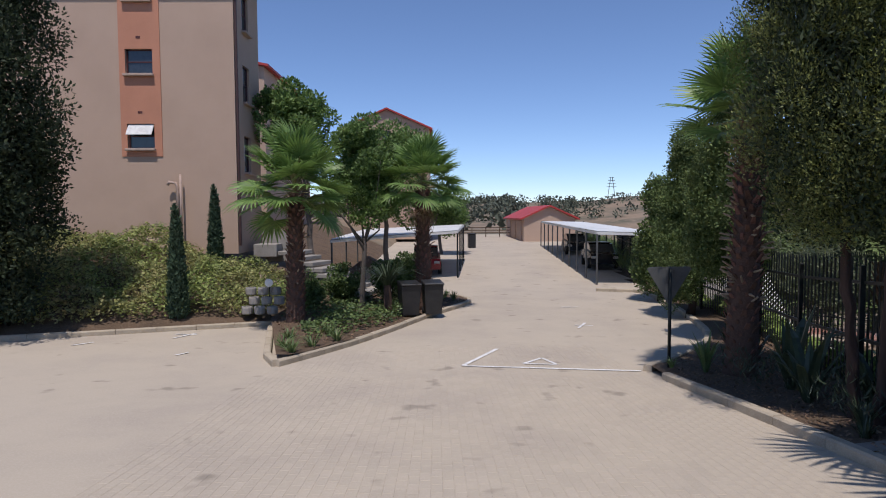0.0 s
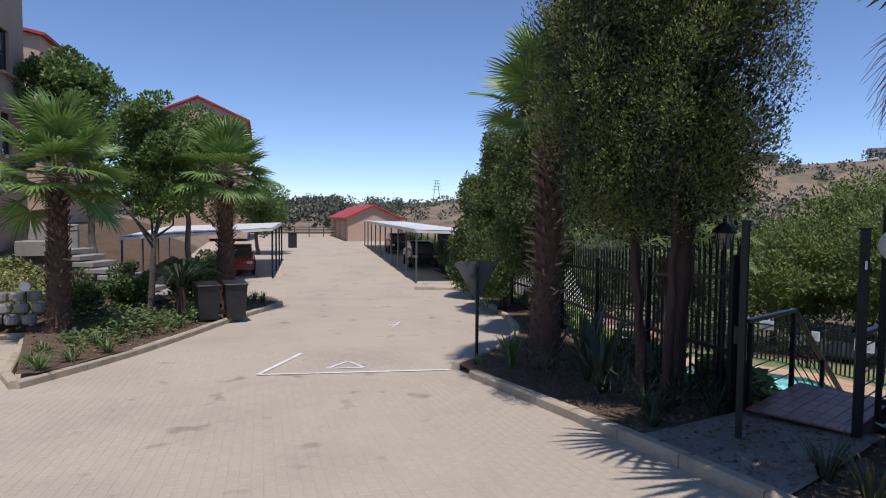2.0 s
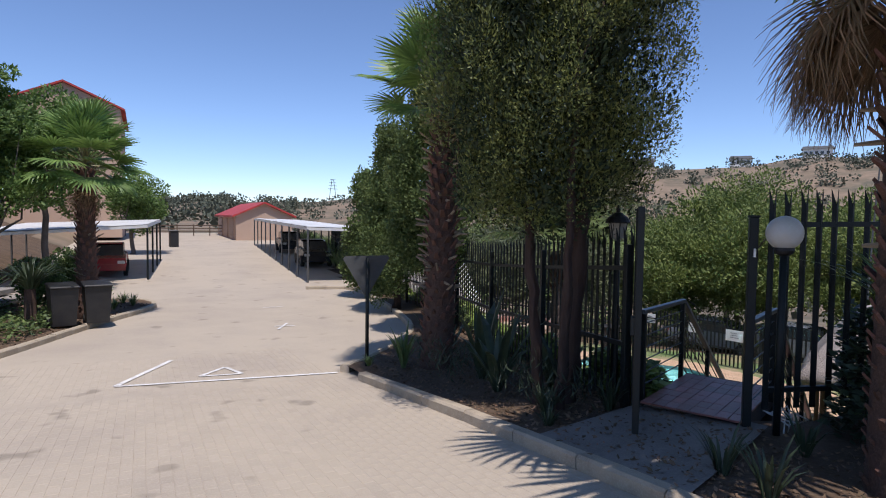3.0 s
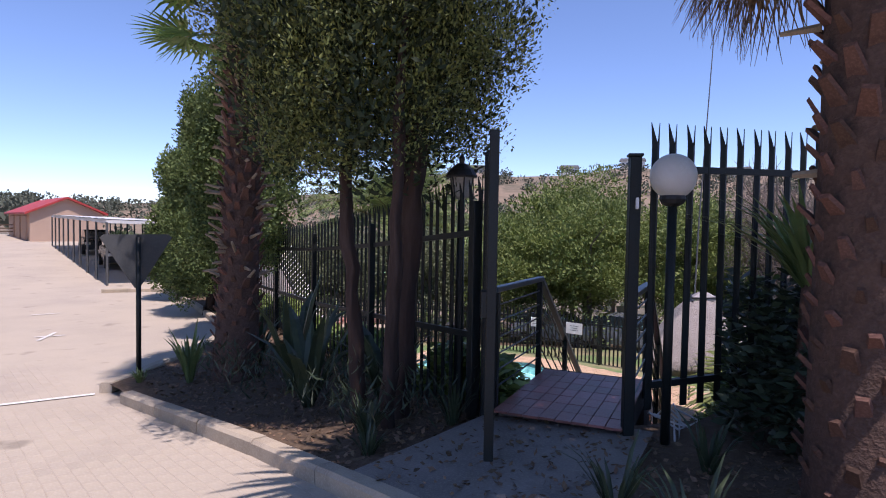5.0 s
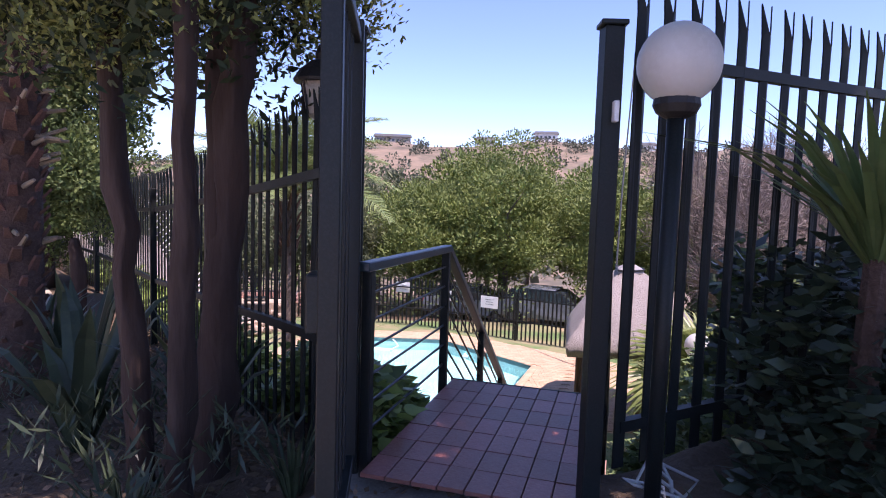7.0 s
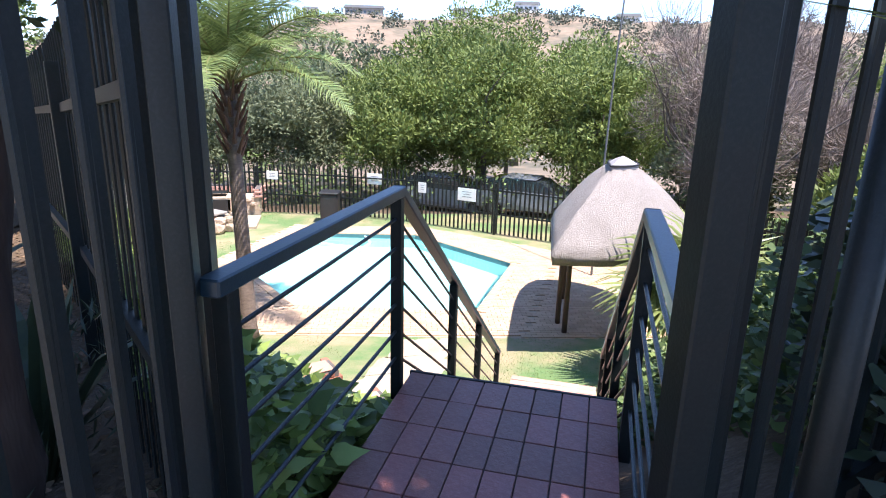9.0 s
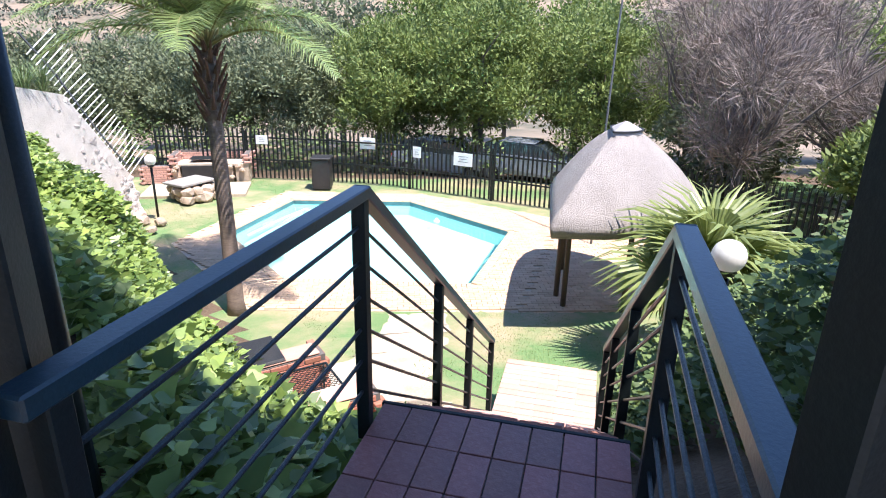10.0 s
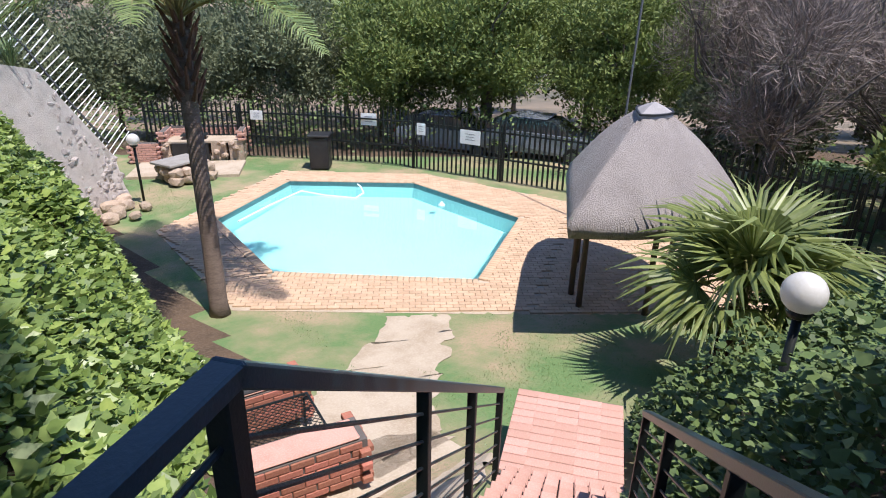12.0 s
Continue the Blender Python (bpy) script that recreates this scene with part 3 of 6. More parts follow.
for a, b, w in (((0.18, 11.0), (3.45, 10.42), 0.09), ((0.18, 11.0), (1.02, 12.75), 0.09), ((1.38, 11.15), (2.02, 11.05), 0.07), ((2.02, 11.05), (1.83, 11.7), 0.07), ((1.83, 11.7), (1.38, 11.15), 0.07),
                ((-6.9, 14.5), (-6.6, 15.2), 0.08), ((-7.1, 15.1), (-6.5, 15.0), 0.07), ((-8.9, 13.6), (-8.6, 14.0), 0.08), ((-5.9, 12.3), (-5.75, 12.6), 0.07), ((3.5, 15.6), (3.9, 16.5), 0.07), ((3.5, 16.1), (4.0, 16.0), 0.07), ((3.9, 20.0), (4.5, 20.0), 0.07)):
    stripe(lines, a, b, w)
tagged(part("parking_line", lines, PAINT), "worn white painted parking bay lines", "road marking", kind="structure")

# ---- buildings ----


def wall_with_openings(geo, m, width, height, thick, holes):
    """A wall in m's xz plane with real openings (x0, z0, x1, z1)."""
    xs = sorted({0, width, *[h[0] for h in holes], *[h[2] for h in holes]})
    zs = sorted({0, height, *[h[1] for h in holes], *[h[3] for h in holes]})
    nx, nz = len(xs) - 1, len(zs) - 1

    def solid(i, j):
        if not (0 <= i < nx and 0 <= j < nz):
            return False
        cx, cz = (xs[i] + xs[i + 1]) / 2, (zs[j] + zs[j + 1]) / 2
        return not any(h[0] < cx < h[2] and h[1] < cz < h[3] for h in holes)
    v = [m @ Vector((x, y, z)) for y in (0, thick) for z in zs for x in xs]

    def at(i, j, k):
        return (k * (nz + 1) + j) * (nx + 1) + i
    f = []
    for i in range(nx):
        for j in range(nz):
            if solid(i, j):
                f.append((at(i, j, 0), at(i + 1, j, 0), at(i + 1, j + 1, 0), at(i, j + 1, 0)))
                f.append((at(i, j + 1, 1), at(i + 1, j + 1, 1), at(i + 1, j, 1), at(i, j, 1)))
                for di, dj, p, q in ((-1, 0, (i, j), (i, j + 1)), (1, 0, (i + 1, j + 1), (i + 1, j)), (0, -1, (i + 1, j), (i, j)), (0, 1, (i, j + 1), (i + 1, j + 1))):
                    if not solid(i + di, j + dj):
                        f.append((at(*p, 0), at(*q, 0), at(*q, 1), at(*p, 1)))
    geo.add(v, f)


def window(parent, m, w, h, awning=False):
    """Steel window in an opening: frame, panes, sill; m at the opening's lower left, looking along +y."""
    own = part("window", Geo().box(m @ T((w / 2, 0.11, 0.02)), w, 0.04, 0.04).box(m @ T((w / 2, 0.11, h - 0.02)), w, 0.04, 0.04)
               .box(m @ T((0.02, 0.11, h / 2)), 0.04, 0.04, h - 0.08).box(m @ T((w - 0.02, 0.11, h / 2)), 0.04, 0.04, h - 0.08)
               .box(m @ T((w / 2, 0.11, h * 0.5)), w - 0.08, 0.035, 0.035), FASCIA, parent, "brown steel window frame")
    part("pane", Geo().box(m @ T((w / 2, 0.125, h / 2)), w - 0.05, 0.008, h - 0.05), GLASS, own, "dark window glass")
    part("sill", Geo().box(m @ T((w / 2, -0.02, -0.05)), w + 0.10, 0.30, 0.09, 0.012), SILL, own, "projecting plaster sill")
    if awning:
        part("sash", Geo().box(m @ T((w / 2, -0.10, h * 0.75)) @ pose(0, 0, 0, -33), w - 0.06, 0.025, h * 0.52), BLIND, own, "open white top-hung sash")
    return own


apt = thing("apartment_building", "beige plastered apartment block with salmon window panels", "building")
BX0, BX1, BY, BZ = -27.0, -7.72, 22.2, 1.0
rows = [4.92, 7.64, 10.3]
holes = [(15.30, z - BZ, 16.30, z - BZ + 0.90) for z in rows] + [(7.0, z - BZ, 7.9, z - BZ + 0.9) for z in rows]
g = Geo()
wall_with_openings(g, T((BX0, BY, BZ)), BX1 - BX0, 10.6, 0.22, holes)
part("wall", g, PLASTER, apt)
g = Geo()
sh = [(0.78, z - BZ - 0.5, 1.58, z - BZ + 0.9) for z in (4.6, 7.3, 10.0)]
wall_with_openings(g, T((BX1 - 0.004, BY + 0.224, BZ)) @ pose(0, 0, 0, 0, 0, 90), 2.9, 10.6, 0.22, sh)
part("wall", g, PLASTER, apt)
part("wall", Geo().box(T((BX0 + 8.5, BY + 3.1, BZ + 5.3)), 17.0, 0.22, 10.6).box(T((BX0, BY + 1.6, BZ + 5.3)), 0.22, 2.8, 10.6), PLASTER, apt)
g = Geo()
wall_with_openings(g, T((BX0 + 15.08, BY - 0.03, 4.62)), 1.5, 7.0, 0.03, [(0.22, z - 4.62, 1.22, z - 4.62 + 0.9) for z in rows])
part("window_panel", g, SALMON, apt, "raised salmon plaster panel round the windows")
for i, z in enumerate(rows):
    window(apt, T((BX0 + 15.30, BY, z)), 1.0, 0.9, awning=(i == 0))
    part("vent", Geo().box(T((BX0 + 15.80, BY - 0.035, z + 1.32)), 0.16, 0.02, 0.07), FASCIA, apt, "small air vent")
for z in (4.6, 7.3, 10.0):
    window(apt, T((BX1, BY + 1.0, z - 0.5)) @ pose(0, 0, 0, 0, 0, 90), 0.8, 1.4)
part("downpipe", Geo().tube([(BX1 + 0.07, BY + 0.05, BZ + 0.3), (BX1 + 0.07, BY + 0.05, 11.5)], 0.05, 10), PIPE, apt, "brown downpipe on the corner")
part("roof", Geo().box(T(((BX0 + BX1) / 2, BY + 1.6, 11.68)), BX1 - BX0 + 0.9, 4.3, 0.16).box(T(((BX0 + BX1) / 2, BY + 1.6, 11.86)), BX1 - BX0 + 0.4, 3.6, 0.2), FASCIA, apt, "overhanging dark red roof edge")
vent = thing("vent_pipe", "beige bent plumbing vent pipe on the wall", "pipe")
part("pipe", Geo().tube([(-9.85, 22.0, 1.5), (-9.85, 22.0, 3.5), (-9.9, 22.0, 3.62), (-10.15, 22.0, 3.66), (-10.2, 22.0, 3.55)], 0.055, 10), SILL, vent, smooth=True)
part("pipe", Geo().tube([(-9.72, 21.98, 1.5), (-9.72, 21.98, 3.95)], 0.04, 10), SILL, vent, smooth=True)


def far_block(name, x0, x1, y, depth, z0, eave, ridge, label, wins=()):
    own = thing(name, label, "building")
    cx = (x0 + x1) / 2
    v = [(x0, y, z0), (x1, y, z0), (x1, y, eave), (cx, y, ridge), (x0, y, eave)]
    v += [(a, b + depth, c) for a, b, c in v]
    part("wall", Geo().add(v, [(4, 3, 2, 1, 0), (5, 6, 7, 8, 9), (1, 2, 7, 6), (5, 9, 4, 0), (0, 1, 6, 5)]), PLASTER, own)
    g = Geo()
    o = 0.35
    for xa, za, xb, zb in ((x0 - o, eave - o * (ridge - eave) / (cx - x0), cx, ridge), (cx, ridge, x1 + o, eave - o * (ridge - eave) / (cx - x0))):
        q = [(xa, y - o, za + 0.02), (xb, y - o, zb + 0.02), (xb, y + depth + o, zb + 0.02), (xa, y + depth + o, za + 0.02)]
        g.add(q + [(a, b, c + 0.16) for a, b, c in q], [(0, 3, 2, 1), (4, 5, 6, 7), (0, 1, 5, 4), (1, 2, 6, 5), (2, 3, 7, 6), (3, 0, 4, 7)])
    part("roof", g, ROOFR, own, "red sheet-metal gable roof")
    for x, z, w, h in wins:
        wd = part("window", Geo().box(T((x, y - 0.02, z)), w, 0.06, h), FASCIA, own)
        part("pane", Geo().box(T((x, y - 0.06, z)), w - 0.1, 0.02, h - 0.1), GLASS, wd)
    return own


far_block("apartment_building", -24, -11.6, 40.2, 14, 1, 12.2, 13.4, "distant beige apartment block with red roof", [(-12.4, 8.5, 0.8, 1.2), (-12.4, 5.5, 0.8, 1.2)])
far_block("apartment_building", -9.3, -1.0, 60, 14, 0, 10.9, 12.75, "far beige apartment block with gabled red roof", [(-5.2, 10.2, 0.9, 1.0), (-3.0, 9.4, 1.0, 1.2), (-7.3, 9.4, 1.0, 1.2)])
gar = far_block("garage_building", 8.3, 13.4, 59.5, 15, -0.9, 2.0, 3.15, "beige garage block with a red metal roof")
for i in range(3):
    d = part("door", Geo().box(T((8.27, 62.3 + 4.4 * i, 0.72)), 0.06, 2.9, 2.1, 0.02), SILL, gar, "cream panelled garage door")
    for j in range(4):
        part("panel", Geo().box(T((8.225, 62.3 + 4.4 * i, -0.05 + 0.52 * j)), 0.03, 2.7, 0.46, 0.012), SILL, d)


def carport(corners, posts, label, beam=0.12):
    """Flat sheet roof over four corners (front left, front right, back right, back left) on steel posts."""
    own = thing("carport", label, "carport")
    c = [Vector(p) for p in corners]
    n = 26
    g = Geo()
    rows2 = []
    for i in range(n + 1):
        f, rib = i / n, 0.02 * (i % 2)
        a, b = c[0].lerp(c[3], f), c[1].lerp(c[2], f)
        rows2.append((a + Vector((0, 0, rib)), b + Vector((0, 0, rib))))
    v = [p for r in rows2 for p in r]
    g.add(v, [(2 * i, 2 * i + 1, 2 * i + 3, 2 * i + 2) for i in range(n)])
    g.add([p - Vector((0, 0, 0.03)) for p in v], [(2 * i, 2 * i + 2, 2 * i + 3, 2 * i + 1) for i in range(n)])
    part("roof", g, STEELW, own, "white ribbed sheet roof")
    g = Geo()
    for a, b in ((0, 1), (1, 2), (2, 3), (3, 0)):
        p, q = c[a] - Vector((0, 0, 0.09)), c[b] - Vector((0, 0, 0.09))
        d = q - p
        m = Matrix.Translation((p + q) / 2) @ d.to_track_quat("X", "Z").to_matrix().to_4x4()
        g.box(m, d.length, 0.06, beam)
    part("beam", g, STEELW, own, "white edge channel")
    for f in posts:
        for a, b in ((c[0], c[3]), (c[1], c[2])):
            p = a.lerp(b, f)
            z0 = hz(p.x, p.y) if p.x > -4 else float(road_z(p.x, p.y))
            z0 = min(z0, float(road_z(p.x, p.y)))
            part("post", Geo().tube([(p.x, p.y, z0 - 0.1), (p.x, p.y, p.z - 0.12)], 0.045, 8), STEELG if a is c[1] else GALV, own, "steel post")
    return own


carport([(7.05, 27.2, 1.62), (9.95, 26.8, 1.55), (12.6, 53, 1.72), (8.9, 53, 1.82)], [i / 9 for i in range(10)], "white sheet-metal carport with shaded parked cars")
carport([(-5.2, 27.5, 1.30), (0.75, 30.5, 1.62), (1.5, 40, 1.75), (-5.0, 40, 1.5)], [0.02, 0.35, 0.68, 0.98], "small white sheet-metal carport")


def parked_car(m, paint, label):
    """A hatchback: body shell, glasshouse, wheels with rims, lights."""
    own = thing("car", label, "car", "cars under the carports", at=m)
    body = [(-2.0, 0.30), (-2.02, 0.62), (-1.9, 0.86), (-1.05, 0.95), (1.35, 1.0), (1.95, 0.92), (2.05, 0.6), (2.0, 0.3)]
    cabin = [(-1.15, 0.93), (-0.45, 1.38), (0.9, 1.46), (1.6, 1.35), (1.9, 0.96)]
    for nm, prof, w, mt in (("body", body, 0.82, paint), ("glasshouse", cabin, 0.70, GLASS)):
        g = Geo()
        k3 = len(prof)
        v = [(x, s * w * (0.94 if z > 0.8 or z < 0.4 else 1), z) for s in (-1, 1) for x, z in prof]
        g.add(v, [tuple(range(k3)), tuple(range(k3, 2 * k3))[::-1]] + [(i, k3 + i, k3 + (i + 1) % k3, (i + 1) % k3) for i in range(k3)])
        part(nm, g, mt, own)
    part("roof_panel", Geo().box(T((0.42, 0, 1.44)), 1.35, 1.24, 0.05, 0.02), paint, own)
    for x in (-1.25, 1.3):
        for s in (-1, 1):
            r = pose(x, s * 0.76, 0.31, 90)
            wh = part("wheel", Geo().lathe(r, [(0.2, -0.1), (0.31, -0.09), (0.31, 0.09), (0.2, 0.1)], 18), RUBBER, own)
            part("rim", Geo().lathe(r, [(0.03, -0.104), (0.19, -0.102), (0.19, 0.102), (0.03, 0.104)], 12), GALV, wh)
    for s in (-1, 1):
        part("headlight", Geo().box(T((-2.0, s * 0.6, 0.68)), 0.08, 0.3, 0.14, 0.02), GLOBE, own)
        part("tail_light", Geo().box(T((2.02, s * 0.65, 0.75)), 0.06, 0.2, 0.18, 0.02), CARRED, own)
    return own


parked_car(place(9.4, 35.6, road_z(0, 36), 84), CARDARK, "dark hatchback parked in carport shade")
parked_car(place(10.2, 45.5, road_z(0, 45), 84), CARDARK, "dark hatchback parked in carport shade")

parked_car(place(-0.9, 33.6, road_z(0, 33), 90), CARRED, "dark red hatchback under the small carport")
for x, y, dg, pm, lb in ((23.7, 19.5, 110, CARWHITE, "grey car glimpsed through the pool fence"), (24.5, 16.1, 105, CARWHITE, "silver car glimpsed through the pool fence"), (24.7, 12.0, 100, CARDARK, "dark blue car glimpsed through the fence")):
    parked_car(place(x, y, hz(x, y), dg), pm, lb)

# ---- fences, gate, stair ----


def picket_mesh(h, w=0.062):
    """Pressed palisade pale with a split, flared top; foot at the origin."""
    g = Geo()
    front = [(-w / 2, 0), (w / 2, 0), (w / 2, h - 0.16), (w / 2 + 0.006, h), (w * 0.16, h - 0.12), (0, h - 0.15), (-w * 0.16, h - 0.12), (-w / 2 - 0.006, h), (-w / 2, h - 0.16)]
    n = len(front)

    def fold(x):
        return 0.016 * (abs(x) / (w / 2)) ** 2
    v = [(x, fold(x) - 0.004, z) for x, z in front] + [(x, fold(x) + 0.004, z) for x, z in front]
    g.add(v, [(0, 1, 2, 5, 8)[::1], (2, 3, 4, 5), (5, 6, 7, 8), tuple(i + n for i in (8, 5, 2, 1, 0)), tuple(i + n for i in (5, 4, 3, 2)), tuple(i + n for i in (8, 7, 6, 5))]
          + [(i, n + i, n + (i + 1) % n, (i + 1) % n) for i in range(n)])
    return g.mesh("picket")


def palisade(name, line, zf, h, label, gap=0.165, rails=(0.38, 0.80), post_every=2.6, first_post=True):
    own = thing(name, label, "fence", kind="structure")
    me = picket_mesh(h)
    for x, y, a in along(line, gap):
        ob = part("picket", me, STEELG, own)
        ob.matrix_world = place(x, y, zf(x, y) + 0.05, math.degrees(a)) @ pose(0, 0, 0, 0, random.uniform(-0.5, 0.5), 0)
    pts = along(line, post_every)
    ends = pts + [(line[-1][0], line[-1][1], 0)]
    for (ax, ay, a), (bx, by, _) in zip(ends, ends[1:]):
        for f in rails:
            p, q = Vector((ax, ay, zf(ax, ay) + h * f)), Vector((bx, by, zf(bx, by) + h * f))
            d = q - p
            if d.length > 0.05:
                part("rail", Geo().box(Matrix.Translation((p + q) / 2) @ d.to_track_quat("X", "Z").to_matrix().to_4x4() @ T((0, 0.03, 0)), d.length, 0.045, 0.05), STEELG, own)
    for x, y, a in pts if first_post else pts[1:]:
        part("post", Geo().box(place(x, y, zf(x, y) + (h - 0.15) / 2 - 0.05, math.degrees(a)) @ T((0, 0.06, 0)), 0.07, 0.07, h - 0.05, 0.004), STEELG, own)
    return own


def fence_base(x, y):
    return float(np.minimum(road_z(x, y) + 0.10, 0.12))


palisade("fence_left", [(5.36, 5.72), (6.3, 9.2), (7.7, 15.5), (8.9, 24), (10.6, 36)], lambda x, y: fence_base(x, y) + 0.0, 2.02, "dark green steel palisade fence with split tips")
palisade("fence_right", [(5.96, 4.53), (7.2, 4.08), (11.6, 2.35)], lambda x, y: 0.24 + 0.02 * (x - 6.0), 2.12, "dark green steel palisade fence beside the gate", rails=(0.11, 0.865), first_post=False)
palisade("fence_back", [(15.2, 25.6), (17.3, 23.5), (19.9, 19.2), (20.9, 14.6), (21.6, 11.0), (21.0, 6.0)], lambda x, y: -3.44, 1.85, "dark steel palisade fence behind the pool", gap=0.155, post_every=3.0)

gate = thing("pool_gate", "tall dark steel pool gate standing open", "gate")
HX, HY, GX, GY = 5.28, 5.555, 4.52, 4.76
ga = math.degrees(math.atan2(GY - HY, GX - HX))
gm4 = place(HX, HY, 0.0, ga)
gl = math.hypot(GX - HX, GY - HY)
GT = 2.16
for x in (0.03, gl - 0.03):
    part("stile", Geo().box(gm4 @ T((x, 0, 0.17 + GT / 2 - 0.05)), 0.06, 0.06, GT - 0.12, 0.004), STEELG, gate)
for z in (0.24, 2.14):
    part("rail", Geo().box(gm4 @ T((gl / 2, 0, z)), gl - 0.12, 0.04, 0.05, 0.004), STEELG, gate)
pm = picket_mesh(1.86)
for i in range(5):
    ob = part("picket", pm, STEELG, gate)
    ob.matrix_world = gm4 @ T((0.19 + i * (gl - 0.36) / 4, -0.03, 0.27))
part("lock_box", Geo().box(gm4 @ T((gl - 0.06, -0.04, 1.15)), 0.10, 0.05, 0.17, 0.006), STEELG, gate, "dark lock box")
for nm, (x, y), top in (("gate_post", (5.35, 5.635), 2.2), ("gate_post", (5.72, 4.555), 2.14)):
    gp = thing(nm, "square dark steel gate post with flat cap", "post", "gate posts")
    part("post", Geo().box(place(x, y, top / 2 - 0.15, 48), 0.078, 0.078, top + 0.3, 0.005), STEELG, gp)
    part("cap", Geo().box(place(x, y, top + 0.01, 40), 0.105, 0.105, 0.02, 0.004), STEELG, gp)
    if x > 5.6:
        part("keeper", Geo().box(place(x - 0.03, y - 0.045, 1.81, 40), 0.05, 0.02, 0.08, 0.003), WHITE, gp, "scratched pale latch keeper")

# landing: bed and quarry bricks; frame along the stair's way
LO = Vector((6.86, 5.66, 0.2))                 # middle of the front edge


def st(u, v, z=0.0):
    return Vector((LO.x + U[0] * u + V2[0] * v, LO.y + U[1] * u + V2[1] * v, z))


STA = math.degrees(math.atan2(U[1], U[0]))
land = thing("stair_landing", "shaded red quarry-brick landing inside the gate", "landing", kind="structure")
part("slab", Geo().box(place(*st(-0.7, 0, 0.10).xy, 0.09, STA), 1.44, 0.98, 0.20, 0.006), GROUT, land)
bq = Geo().box(Matrix(), 0.216, 0.1175, 0.02, 0.002).mesh("brick")
for i in range(7):
    for j in range(8):
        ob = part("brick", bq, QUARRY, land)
        ob.matrix_world = place(*st(-0.125 - 0.221 * i, -0.432 + 0.1225 * j).xy, 0.193 + random.uniform(-0.0015, 0.0015), STA)
part("nosing", Geo().box(place(*st(-0.005, 0).xy, 0.185, STA), 0.02, 0.99, 0.04, 0.003), STEELG, land, "dark edge strip")

stair = thing("garden_stair", "steep red brick garden stair down to the pool lawn", "stairs", kind="structure")
RISE, GO, NS = 0.178, 0.262, 13
tb, tb2 = (Geo().box(Matrix(), 0.222, 0.108, 0.06, 0.005).mesh("brick") for _ in range(2))
for i in range(1, NS + 1):
    z = 0.2 - RISE * i
    part("step", Geo().box(place(*st(GO * (i - 0.5), 0).xy, z - 0.17, STA), GO, 0.96, 0.26), GROUT, stair, "mortared brick step")
    for j in range(8):
        # shade and sun by colour: top three steps red, lower ones paler
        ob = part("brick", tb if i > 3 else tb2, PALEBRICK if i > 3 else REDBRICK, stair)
        ob.matrix_world = place(*st(GO * (i - 0.5) + 0.02, -0.42 + 0.12 * j).xy, z - 0.02, STA) @ pose(0, 0, random.uniform(-0.002, 0.002))
SB = 0.2 - RISE * NS
pad = thing("brick_pad", "sunlit pale red brick pad at the stair foot", "paving", kind="structure")
part("bed", Geo().box(place(*st(GO * NS + 0.62, 0).xy, SB - 0.25, STA), 1.3, 1.06, 0.36), GROUT, pad)
for i in range(11):
    for j in range(5):
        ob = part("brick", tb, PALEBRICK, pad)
        ob.matrix_world = place(*st(GO * NS + 0.06 + 0.114 * i, -0.43 + 0.215 * j).xy, SB - 0.085, STA + 90) @ T((0, 0, random.uniform(-0.003, 0.003)))


def hand_rail(side, posts, label, tan, level):
    """Flat-topped rail: level over the landing, then down the stair, with round rods between square posts."""
    own = thing("hand_rail", label, "railing", "stair railings")
    v = 0.52 * side
    start, slope_end = -1.47, posts[-1]

    def top(u):
        return level if u <= posts[0] else level - tan * (u - posts[0])
    for a, b in ((start, posts[0] + 0.02), (posts[0] + 0.02, slope_end)):
        p, q = st(a, v, top(a)), st(b, v, top(b))
        d = q - p
        m = Matrix.Translation((p + q) / 2) @ d.to_track_quat("X", "Z").to_matrix().to_4x4()
        part("top_rail", Geo().box(m, d.length + 0.03, 0.062, 0.045, 0.005), RAILTOP, own, "flat painted steel top rail tinted by sky reflection")
    for u in (start + 0.05, *posts):
        z1, z0 = top(u) - 0.02, (0.12 if u <= posts[0] else 0.2 - tan * u - 0.25)
        part("post", Geo().box(place(*st(u, v).xy, (z0 + z1) / 2, STA), 0.05, 0.05, z1 - z0, 0.004), STEELG, own)
    for kk in range(1, 7):
        dz = 0.132 * kk
        for a, b in zip((start + 0.05, *posts), posts):
            part("rod", Geo().tube([st(a, v, top(a) - dz), st(b, v, top(b) - dz)], 0.0075, 6), RAILROD, own)
    return own


hand_rail(1, (-0.135, 1.015, 1.976, 3.1), "dark blue-green steel handrail with round rods", 0.695, 1.132)
hand_rail(-1, (-0.34, 0.75, 1.84, 2.75), "dark steel handrail beside the shrubs", 0.65, 1.15)

# ---- pool garden ----
deck = thing("pool_deck", "sunlit yellow-brown clay brick pool surround", "paving", kind="structure")
g = Geo()
for i in range(6):
    a, b, c, d = POOL[i], POOL[(i + 1) % 6], DECKO[(i + 1) % 6], DECKO[i]
    q = [(*a, DZ - 0.03), (*b, DZ - 0.03), (*c, DZ - 0.03), (*d, DZ - 0.03)]
    g.add(q + [(x, y, z - 0.3) for x, y, z in q], [(0, 3, 2, 1), (2, 3, 7, 6)])
part("bed", g, SANDY, deck)
pool = thing("swimming_pool", "six-sided turquoise swimming pool", "pool", kind="structure")
cx, cy = np.mean([p[0] for p in POOL]), np.mean([p[1] for p in POOL])
bottom = [(x * 0.95 + cx * 0.05, y * 0.95 + cy * 0.05) for x, y in POOL]
g = Geo()
